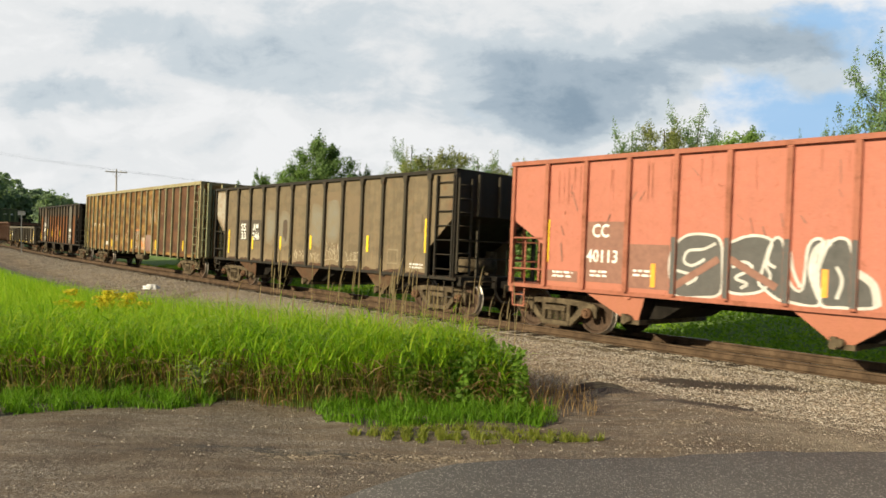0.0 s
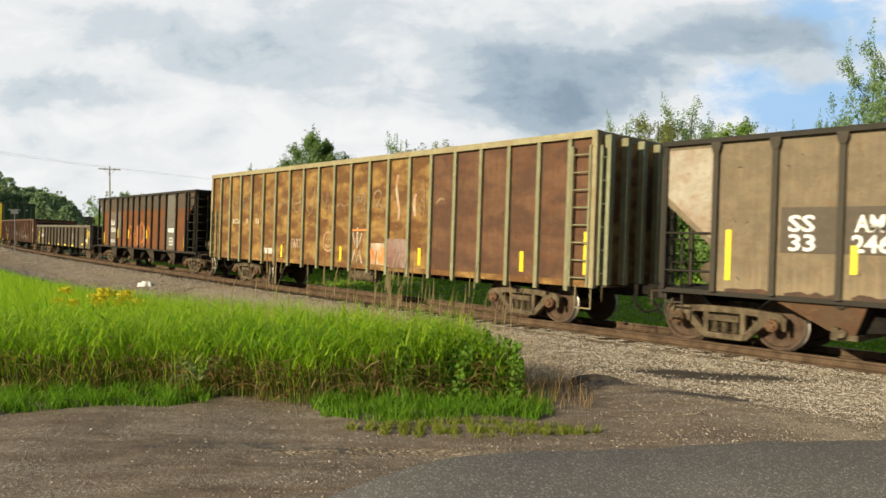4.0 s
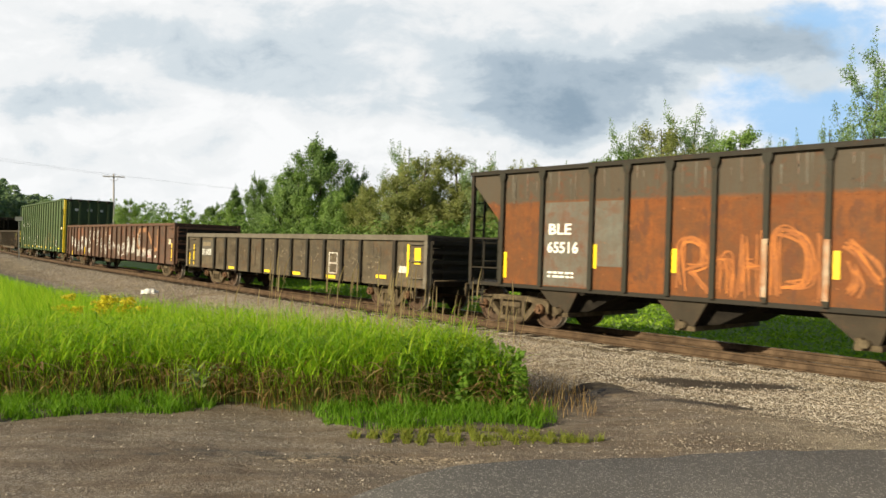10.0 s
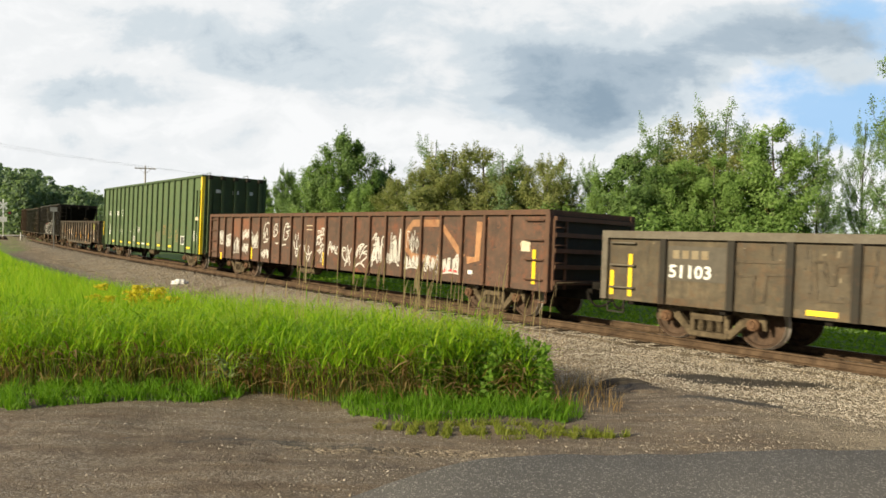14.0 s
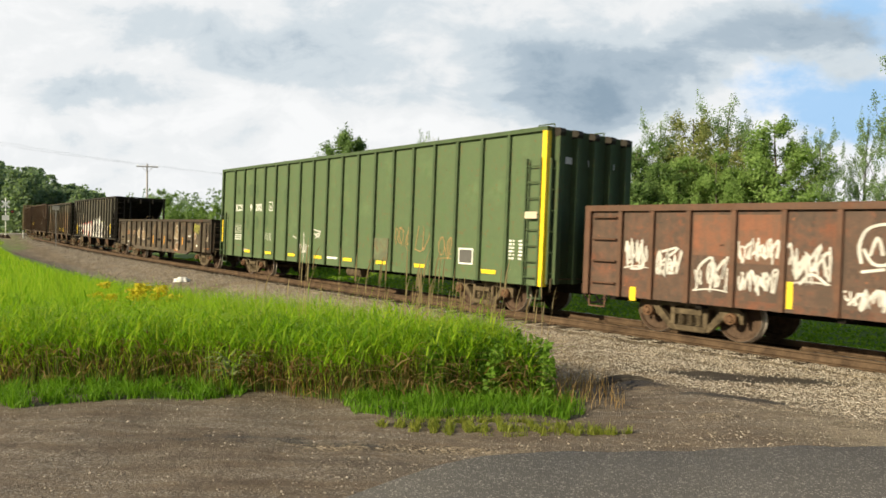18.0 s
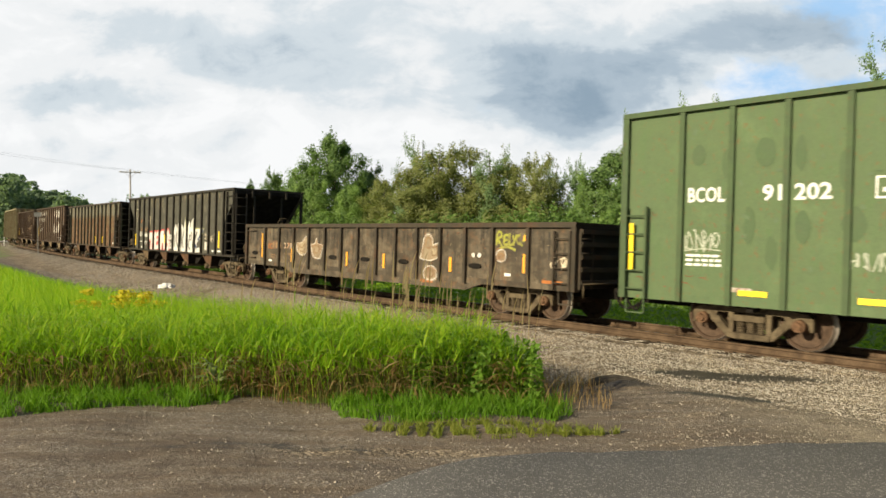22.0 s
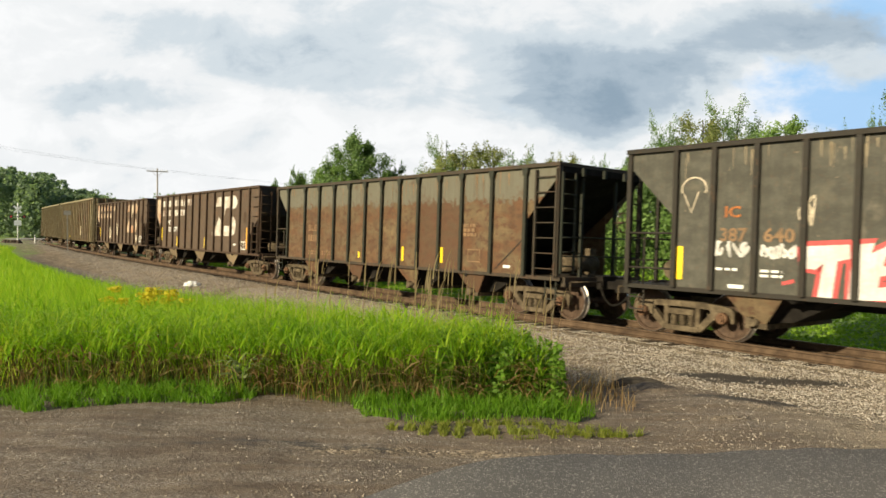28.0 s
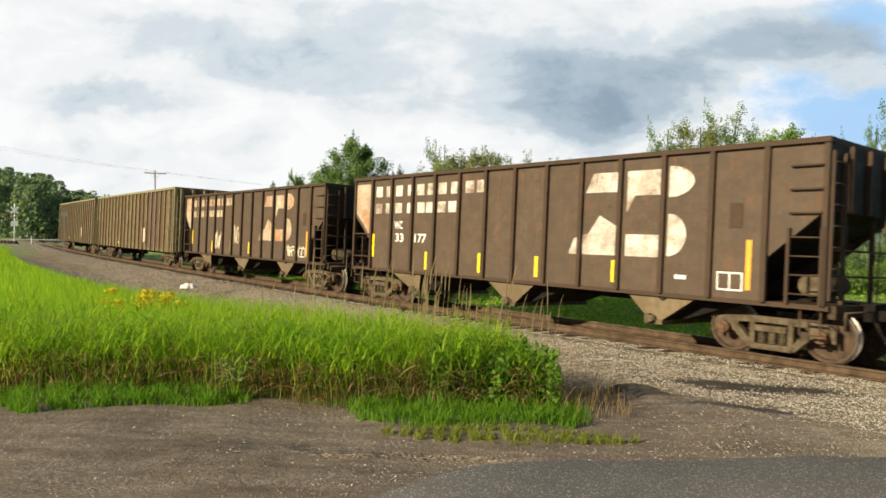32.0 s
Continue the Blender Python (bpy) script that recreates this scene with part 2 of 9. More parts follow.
    if bottom:
        low = math_node(nt, "ADD", sep.outputs["Z"], math_node(nt, "MULTIPLY", math_node(nt, "SUBTRACT", streak, 0.5), 1.6))
        low = ramp_node(nt, math_node(nt, "SUBTRACT", bottom[0] + 0.5, low), [(0.0, (0, 0, 0)), (0.9, (0.75, 0.75, 0.75))])
        col = mix_col(nt, low, col, bottom[1])
    col = mix_col(nt, 0.5, col, mix_col(nt, fine, (0.25, 0.25, 0.25), (1.25, 1.25, 1.25)), "MULTIPLY")
    nt.links.new(col, bsdf.inputs["Base Color"])
    nt.links.new(ramp_node(nt, mid, [(0.3, (rough - 0.1,) * 3), (0.7, (min(1, rough + 0.22),) * 3)]), bsdf.inputs["Roughness"])
    dents = math_node(nt, "ADD", math_node(nt, "MULTIPLY", big, 1.0), math_node(nt, "MULTIPLY", mid, 0.25))
    bsdf.inputs["Specular IOR Level"].default_value = 0.18
    bumped(nt, bsdf, dents, 0.55, 0.035)
    return m


def mottled(name, colours, scale=6.0, rough=0.8, bump=0.02, metal=0.0, fine=40.0, stretch=(1, 1, 1), island=False):
    """A surface that varies at two scales between the given colours."""
    m, nt, bsdf = start(name)
    vec, plain, rnd = thing_vec(nt)
    vec = mapped(nt, vec, stretch)
    a = noise_fac(nt, vec, scale, 5, 0.6)
    b = noise_fac(nt, vec, fine, 4, 0.7)
    f = math_node(nt, "ADD", math_node(nt, "MULTIPLY", a, 0.65), math_node(nt, "MULTIPLY", b, 0.35))
    if island:
        geo = nt.nodes.new("ShaderNodeNewGeometry")
        f = math_node(nt, "ADD", math_node(nt, "MULTIPLY", f, 0.45), math_node(nt, "MULTIPLY", geo.outputs["Random Per Island"], 0.55))
    lo, hi = (0.05, 0.95) if island else (0.34, 0.66)
    n = len(colours)
    stops = [(lo + (hi - lo) * i / max(1, n - 1), c) for i, c in enumerate(colours)]
    nt.links.new(ramp_node(nt, f, stops), bsdf.inputs["Base Color"])
    bsdf.inputs["Roughness"].default_value = rough
    bsdf.inputs["Metallic"].default_value = metal
    bsdf.inputs["Specular IOR Level"].default_value = 0.5 if metal else 0.15
    if bump:
        bumped(nt, bsdf, f, 0.6, bump)
    return m


def foliage(name, colours, through=0.35, rough=0.5):
    """Leaves: each one its own shade, with light shining through."""
    m, nt, bsdf = start(name)
    geo = nt.nodes.new("ShaderNodeNewGeometry")
    co = nt.nodes.new("ShaderNodeTexCoord")
    big = noise_fac(nt, co.outputs["Object"], 0.55, 3, 0.5)
    f = math_node(nt, "ADD", math_node(nt, "MULTIPLY", geo.outputs["Random Per Island"], 0.6), math_node(nt, "MULTIPLY", big, 0.5))
    n = len(colours)
    col = ramp_node(nt, f, [(0.1 + 0.8 * i / max(1, n - 1), c) for i, c in enumerate(colours)])
    nt.links.new(col, bsdf.inputs["Base Color"])
    bsdf.inputs["Roughness"].default_value = rough
    bsdf.inputs["Specular IOR Level"].default_value = 0.2
    tr = nt.nodes.new("ShaderNodeBsdfTranslucent")
    nt.links.new(mix_col(nt, 1.0, col, (1.3, 1.38, 0.75), "MULTIPLY"), tr.inputs["Color"])
    mx = nt.nodes.new("ShaderNodeMixShader")
    mx.inputs[0].default_value = through
    nt.links.new(bsdf.outputs[0], mx.inputs[1])
    nt.links.new(tr.outputs[0], mx.inputs[2])
    nt.links.new(mx.outputs[0], nt.nodes["Material Output"].inputs["Surface"])
    return m


def plain(name, colour, rough=0.5, metal=0.0, glow=0.0):
    m, nt, bsdf = start(name)
    vec, _, _ = thing_vec(nt)
    f = noise_fac(nt, vec, 9, 5, 0.65)
    nt.links.new(ramp_node(nt, f, [(0.3, tuple(c * 0.8 for c in colour)), (0.7, tuple(min(1, c * 1.1) for c in colour))]), bsdf.inputs["Base Color"])
    bsdf.inputs["Roughness"].default_value, bsdf.inputs["Metallic"].default_value = rough, metal
    if glow:
        bsdf.inputs["Emission Color"].default_value = (*colour, 1)
        bsdf.inputs["Emission Strength"].default_value = glow
    return m


M = dict(
    truck=mottled("truck_steel", [(0.034, 0.025, 0.016), (0.090, 0.068, 0.042), (0.155, 0.120, 0.075)], 6, 0.85, 0.01),
    wheel_plate=mottled("wheel_rust", [(0.038, 0.025, 0.017), (0.070, 0.044, 0.029), (0.105, 0.068, 0.045)], 7, 0.75, 0.004),
    wheel_rim=mottled("wheel_tread", [(0.30, 0.26, 0.22), (0.46, 0.41, 0.36)], 12, 0.45, 0.0, metal=0.5),
    axle_cap=mottled("bearing_rust", [(0.06, 0.036, 0.023), (0.12, 0.066, 0.037), (0.18, 0.105, 0.062)], 14, 0.8, 0.01),
    # black underframe steel; also stands in for shade on chute slopes and back sheets
    under=mottled("underframe_black_and_shade", [(0.006, 0.005, 0.004), (0.012, 0.010, 0.008), (0.024, 0.020, 0.016)], 4, 0.95, 0.01),
    rail=mottled("rail_rust", [(0.035, 0.022, 0.014), (0.082, 0.053, 0.032), (0.135, 0.090, 0.056)], 3, 0.75, 0.004),
    rail_top=mottled("rail_head", [(0.17, 0.115, 0.08), (0.27, 0.19, 0.14)], 3, 0.45, 0.0, metal=0.5),
    tie=mottled("tie_wood", [(0.03, 0.022, 0.015), (0.07, 0.052, 0.036), (0.115, 0.09, 0.062)], 6, 0.9, 0.02, stretch=(1, 8, 8)),
    yellow=plain("reflective_yellow", (0.86, 0.60, 0.02), 0.4),
    orange=plain("reflective_orange", (0.80, 0.36, 0.03), 0.45),
    white=plain("stencil_white", (0.74, 0.73, 0.68), 0.7),
    cream=plain("stencil_cream", (0.55, 0.46, 0.33), 0.75),
    pole=mottled("pole_wood", [(0.24, 0.22, 0.20), (0.38, 0.35, 0.32)], 5, 0.9, 0.01, stretch=(8, 8, 1)),
    bark=mottled("bark", [(0.04, 0.034, 0.026), (0.10, 0.086, 0.068), (0.20, 0.18, 0.15)], 7, 0.9, 0.03, stretch=(3, 3, 0.6)),
)
# ---- the track's line: a gentle left-hand bend, laid out by its curvature ----
HEADING, AHEAD, BANK, GRADE = radians(-49.133), 20.919, radians(1.809), -0.002095
_S = np.arange(-420, 140.01, 0.5)
_k = np.interp(_S, [-420, -170, -130, -100, -75, -50, -25, 0, 25, 140],
               [0.004, 0.00836, 0.00766, 0.00504, 0.00015, 0.00152, 0.00099, 0.00126, 0.00223, 0.00223])
_i0 = int(np.argmin(abs(_S)))
_TH = np.concatenate([[0], np.cumsum((_k[1:] + _k[:-1]) * 0.25)])
_TH += HEADING - _TH[_i0]
_X = np.concatenate([[0], np.cumsum((np.cos(_TH[1:]) + np.cos(_TH[:-1])) * 0.25)])
_Y = np.concatenate([[0], np.cumsum((np.sin(_TH[1:]) + np.sin(_TH[:-1])) * 0.25)])
_X -= _X[_i0]
_Y += AHEAD - _Y[_i0]


def track(s):
    """x, y, z and heading of the track's middle at s metres along it; z is the top of the rails."""
    return float(np.interp(s, _S, _X)), float(np.interp(s, _S, _Y)), GRADE * s, float(np.interp(s, _S, _TH))


def track_pose(s):
    x, y, z, th = track(s)
    return Matrix.Translation((x, y, z)) @ Matrix.Rotation(th, 4, "Z") @ Matrix.Rotation(-BANK, 4, "X")


def travelled(t):
    q = (t - 16) / 16
    return 16 * (5.36633 * q + 0.11146 * q**2 + 0.00275 * q**3 + 0.00436 * q**4)


# ---- mesh helpers ----
def box(bm, x0, x1, y0, y1, z0, z1, mi=0):
    v = [bm.verts.new(p) for p in ((x0, y0, z0), (x1, y0, z0), (x1, y1, z0), (x0, y1, z0), (x0, y0, z1), (x1, y0, z1), (x1, y1, z1), (x0, y1, z1))]
    for f in ((3, 2, 1, 0), (4, 5, 6, 7), (0, 1, 5, 4), (1, 2, 6, 5), (2, 3, 7, 6), (3, 0, 4, 7)):
        bm.faces.new([v[i] for i in f]).material_index = mi
    return v


def prism(bm, outline, y0, y1, mi=0):
    """A flat outline in x and z, given thickness from y0 to y1."""
    a = [bm.verts.new((x, y0, z)) for x, z in outline]
    b = [bm.verts.new((x, y1, z)) for x, z in outline]
    n = len(outline)
    bm.faces.new(a).material_index = mi
    bm.faces.new(b[::-1]).material_index = mi
    for i in range(n):
        bm.faces.new((a[(i + 1) % n], a[i], b[i], b[(i + 1) % n])).material_index = mi


def beam(bm, p, q, w, h, mi=0):
    """A square bar from p to q."""
    p, q = Vector(p), Vector(q)
    d = (q - p).normalized()
    side = d.cross(Vector((0, 0, 1))) if abs(d.z) < 0.95 else d.cross(Vector((0, 1, 0)))
    side.normalize()
    up = side.cross(d)
    v = [bm.verts.new(c + side * (w / 2 * a) + up * (h / 2 * b)) for c in (p, q) for a, b in ((-1, -1), (1, -1), (1, 1), (-1, 1))]
    for f in ((0, 1, 2, 3), (7, 6, 5, 4), (0, 4, 5, 1), (1, 5, 6, 2), (2, 6, 7, 3), (3, 7, 4, 0)):
        bm.faces.new([v[i] for i in f]).material_index = mi


def rod(bm, p, q, r0, r1=None, n=8, mi=0, caps=True):
    """A round bar from p to q."""
    p, q = Vector(p), Vector(q)
    r1 = r0 if r1 is None else r1
    d = (q - p).normalized()
    a = d.orthogonal().normalized()
    b = d.cross(a)
    rings = []
    for c, r in ((p, r0), (q, r1)):
        rings.append([bm.verts.new(c + (a * math.cos(2 * math.pi * i / n) + b * math.sin(2 * math.pi * i / n)) * r) for i in range(n)])
    for i in range(n):
        f = bm.faces.new((rings[0][i], rings[0][(i + 1) % n], rings[1][(i + 1) % n], rings[1][i]))
        f.smooth, f.material_index = True, mi
    if caps:
        bm.faces.new(rings[0][::-1]).material_index = mi
        bm.faces.new(rings[1]).material_index = mi


def lathe(bm, profile, n=28, mats=None):
    """Turns a profile of (radius, y) about the y axis."""
    rings = [[bm.verts.new((r * math.sin(2 * math.pi * i / n), y, r * math.cos(2 * math.pi * i / n))) for i in range(n)] for r, y in profile]
    for k in range(len(profile) - 1):
        for i in range(n):
            f = bm.faces.new((rings[k][i], rings[k][(i + 1) % n], rings[k + 1][(i + 1) % n], rings[k + 1][i]))
            f.smooth = False
            f.material_index = mats[k] if mats else 0


def mesh_of(name, bm, *mats):
    bmesh.ops.recalc_face_normals(bm, faces=bm.faces)
    me = bpy.data.meshes.new(name)
    bm.to_mesh(me)
    bm.free()
    for m in mats:
        me.materials.append(m)
    return me


def part(name, bm, material, parent, label=""):
    """Links a bmesh (or a shared mesh) as one mesh object under a thing or a part."""
    me = bm if isinstance(bm, bpy.types.Mesh) else mesh_of(name, bm, *(material if isinstance(material, (list, tuple)) else (material,)))
    ob = new(name, me)
    ob.parent = parent
    if label:
        ob["label"] = label
    return ob


def pieces(name, bm, material, parent, label=""):
    """Links each loose piece of a bmesh as a mesh object of its own."""
    bm.verts.index_update()
    seen, out = set(), []
    for v in bm.verts:
        if v in seen:
            continue
        stack, group = [v], []
        seen.add(v)
        while stack:
            a = stack.pop()
            group.append(a)
            for e in a.link_edges:
                b = e.other_vert(a)
                if b not in seen:
                    seen.add(b)
                    stack.append(b)
        one, at = bmesh.new(), {}
        for a in group:
            at[a] = one.verts.new(a.co)
        for f in {f for a in group for f in a.link_faces}:
            g = one.faces.new([at[a] for a in f.verts])
            g.material_index, g.smooth = f.material_index, f.smooth
        out.append(part(name, one, material, parent, label))
    bm.free()
    return out


def thing(name, label, category, group="", m=None):
    ob = new(name)
    ob.empty_display_size = 0.2
    if m is not None:
        ob.matrix_world = m
    return tagged(ob, label, category, group)


def numpy_mesh(name, verts, faces, mats, smooth=False):
    me = bpy.data.meshes.new(name)
    verts = np.asarray(verts, dtype=np.float32)
    faces = np.asarray(faces, dtype=np.int32)
    k = faces.shape[1]
    me.vertices.add(len(verts))
    me.vertices.foreach_set("co", verts.ravel())
    me.loops.add(faces.size)
    me.loops.foreach_set("vertex_index", faces.ravel())
    me.polygons.add(len(faces))
    me.polygons.foreach_set("loop_start", np.arange(0, faces.size, k, dtype=np.int32))
    me.polygons.foreach_set("loop_total", np.full(len(faces), k, dtype=np.int32))
    me.polygons.foreach_set("use_smooth", np.full(len(faces), smooth))
    for m in mats:
        me.materials.append(m)
    me.update()
    me.validate()
    return me


def lettering(parent, text, x, z, size, y, material, label="", width=None, name="lettering"):
    """Stencilled writing on the side that faces the road; x is its left end, z its foot."""
    cu = bpy.data.curves.new("writing", "FONT")
    cu.body, cu.size, cu.extrude, cu.resolution_u = text, size, 0.0, 2
    cu.offset = size * 0.022
    tmp = bpy.data.objects.new("writing", cu)
    scene.collection.objects.link(tmp)
    me = bpy.data.meshes.new_from_object(tmp.evaluated_get(bpy.context.evaluated_depsgraph_get()))
    bpy.data.objects.remove(tmp)
    co = np.empty(len(me.vertices) * 3, dtype=np.float32)
    me.vertices.foreach_get("co", co)
    co = co.reshape(-1, 3)
    w = max(1e-3, float(co[:, 0].max() - co[:, 0].min()))
    k = (width / w) if width else 1.0
    out = np.stack([x + co[:, 0] * k, np.full(len(co), y), z + co[:, 1]], 1)
    me.vertices.foreach_set("co", out.ravel())
    me.materials.clear()
    bm = bmesh.new()
    bm.from_mesh(me)
    bpy.data.meshes.remove(me)
    return pieces(name, bm, material, parent, label)


def stroke(bm, pts, w, y, mi=0):
    """A painted line along points (x, z), as a thin ribbon on the side."""
    P = [Vector((a, b)) for a, b in pts]
    y -= 0.0004 * ((len(bm.verts) // 2) % 6)      # crossing lines lie over one another
    rows = []
    for i, p in enumerate(P):
        d = (P[min(i + 1, len(P) - 1)] - P[max(i - 1, 0)])
        d = d.normalized() if d.length > 1e-6 else Vector((1, 0))
        n = Vector((-d.y, d.x)) * (w / 2)
        rows.append((bm.verts.new((p.x + n.x, y, p.y + n.y)), bm.verts.new((p.x - n.x, y, p.y - n.y))))
    for a, b in zip(rows, rows[1:]):
        try:
            bm.faces.new((a[0], a[1], b[1], b[0])).material_index = mi
        except ValueError:
            pass


def arc(cx, cz, rx, rz, a0, a1, n=14):
    return [(cx + rx * math.cos(radians(a0 + (a1 - a0) * i / n)), cz + rz * math.sin(radians(a0 + (a1 - a0) * i / n))) for i in range(n + 1)]


def smooth_path(pts, n=5):
    """A rounded line through the points."""
    P = [pts[0]] + list(pts) + [pts[-1]]
    out = []
    for a, b, c, d in zip(P, P[1:], P[2:], P[3:]):
        for i in range(n):
            t = i / n
            out.append(tuple(0.5 * (2 * b[k] + (c[k] - a[k]) * t + (2 * a[k] - 5 * b[k] + 4 * c[k] - d[k]) * t**2 + (3 * b[k] - a[k] - 3 * c[k] + d[k]) * t**3) for k in (0, 1)))
    return out + [pts[-1]]


def scribble(rng, bm, x0, x1, z0, z1, w, y, letters):
    """A spray-painted tag of loops and hooks that spells nothing."""
    step = (x1 - x0) / letters
    for i in range(letters):
        cx, cz, h = x0 + step * (i + 0.5), (z0 + z1) / 2, (z1 - z0) / 2
        if rng.random() < 0.5:
            a = rng.uniform(0, 360)
            stroke(bm, arc(cx, cz + h * rng.uniform(-0.3, 0.3), step * rng.uniform(0.25, 0.45), h * rng.uniform(0.35, 0.8), a, a + rng.choice((-1, 1)) * rng.uniform(220, 400)), w, y)
        pts, up = [], rng.choice((-1, 1))
        for k in range(rng.randrange(3, 6)):
            pts.append((cx + step * rng.uniform(-0.55, 0.55), cz + up * h * rng.uniform(0.35, 1.0)))
            if rng.random() < 0.8:
                up = -up
        stroke(bm, smooth_path(pts), w, y)
    if rng.random() < 0.4:
        stroke(bm, smooth_path([(x0, z0), ((x0 + x1) / 2, z0 + 0.05), (x1, z0 + 0.02)]), w * 0.8, y)

# ---- ground ----
_LINE = np.stack([_X, _Y], 1)[::2]
_NORM = np.stack([np.sin(_TH), -np.cos(_TH)], 1)[::2]      # towards the road


def from_track(px, py):
    """Signed distance from the track's middle (positive towards the road) and the length along it, for arrays."""
    px, py = np.asarray(px, float), np.asarray(py, float)
    l, s = np.empty(px.shape), np.empty(px.shape)
    flat = np.stack([px.ravel(), py.ravel()], 1)
    lo, so = l.reshape(-1), s.reshape(-1)
    for a in range(0, len(flat), 4000):
        d = flat[a:a + 4000, None, :] - _LINE[None]
        i = np.argmin((d**2).sum(2), 1)
        v = d[np.arange(len(i)), i]
        near = np.sqrt((v**2).sum(1))
        lo[a:a + 4000] = near * np.sign((v * _NORM[i]).sum(1))
        so[a:a + 4000] = _S[::2][i]
    return l, s


def smooth_noise(x, y, scale, seed):
    """Cheap rolling noise made of a few sines."""
    r = np.random.RandomState(seed)
    out = 0
    for k in range(6):
        a, f, p = r.uniform(0, 6.28), r.uniform(0.6, 1.9) / scale, r.uniform(0, 6.28)
        out = out + np.sin((x * math.cos(a) + y * math.sin(a)) * f * 6.28 + p)
    return out / 6


def front_edge(x):
    """Where the bare verge ends and the tall grass begins."""
    return 7.75 + 0.16 * np.sin(x * 1.7 + 0.6) + 0.09 * np.sin(x * 5.3)


def ground_height(x, y, l=None, s=None):
    if l is None:
        l, s = from_track(x, y)
    right = np.clip((x - 0.2) / 2.6, 0, 1)
    right = right * right * (3 - 2 * right)
    near_l = np.interp(l, [1.45, 2.3, 4.2, 5.6, 7.2, 9.0, 14], [-0.19, -0.27, -0.52, -0.36, 0.06, 0.25, 0.30])
    near_r = np.interp(l, [1.45, 2.4, 4.2, 6.2, 8.0, 14], [-0.19, -0.20, -0.06, 0.20, 0.30, 0.30])
    side = near_l * (1 - right) + near_r * right
    behind = np.interp(-l, [1.45, 2.4, 4.0, 9, 30], [-0.24, -0.32, -0.62, -0.60, -0.4])
    z = np.where(l > 1.45, side, np.where(l < -1.45, behind, -0.20 - l * 0.0 + np.sin(BANK) * l))
    z = z + np.clip(GRADE * s, -0.2, 0.35) * np.exp(-(np.abs(l) / 30) ** 2) * np.where(s < 5, 1, 0)
    bumps = 0.035 * smooth_noise(x, y, 2.2, 3) + 0.012 * smooth_noise(x, y, 0.7, 5)
    bumps = bumps + 0.009 * smooth_noise(x * 0.6, y, 0.33, 7) + 0.006 * smooth_noise(x, y, 0.21, 8)
    z = z + 0.11 * spot(x, y, 2.1, 9.14, 0.36, 0.15) + 0.05 * spot(x, y, 2.48, 7.26, 0.30, 0.10)      # a lump of spilt asphalt, a ridge of gravel
    return z + bumps * np.clip((np.abs(l) - 1.6) / 1.5, 0, 1) * np.where(np.hypot(x, y) < 60, 1, 0.3)


def spot(x, y, cx, cy, rx, ry):
    return np.exp(-(((x - cx) / rx) ** 2 + ((y - cy) / ry) ** 2))


def oil_and_shadow(x, y):
    """Dark oily patches by the crossing track, where machines have stood, and shadow painted by two bumps."""
    d = 0.9 * spot(x, y, 3.45, 11.25, 0.6, 0.36) + spot(x, y, 4.4, 11.35, 0.75, 0.42) + 0.85 * spot(x, y, 5.25, 11.25, 0.5, 0.3) + 0.85 * spot(x, y, 4.0, 10.75, 0.7, 0.2)
    # the first spot here darkens the mound together with its shadow
    d = d + spot(x, y, 2.1, 9.06, 0.40, 0.14) + 0.95 * spot(x, y, 3.0, 8.64, 0.55, 0.22) + 0.85 * spot(x, y, 3.5, 8.5, 0.4, 0.16) + 0.9 * spot(x, y, 4.1, 8.0, 0.2, 0.06)
    # the thin last spot is the gravel ridge's shadow, painted dark
    d = d + 0.5 * spot(x, y, -1.5, 6.05, 1.5, 0.22) + 0.35 * spot(x, y, 1.7, 7.9, 0.9, 0.5) + 0.4 * spot(x, y, 2.6, 7.05, 0.4, 0.06)
    return np.clip(d + 0.22 * smooth_noise(x, y, 0.6, 14), 0, 1)


def axis_steps(lo, hi, step, far_lo, far_hi):
    a = list(np.arange(lo, hi + 1e-6, step))
    d = step
    while a[-1] < far_hi:
        d *= 1.16
        a.append(a[-1] + d)
    d = step
    while a[0] > far_lo:
        d *= 1.16
        a.insert(0, a[0] - d)
    return np.array(a)


ROAD_X, ROAD_Y = [-26, -6, -2.0, -0.75, -0.45, -0.15, 0.35, 1.72, 3.53, 26], [-1.0, 1.2, 3.4, 4.75, 5.1, 5.45, 5.70, 5.90, 6.17, 9.2]


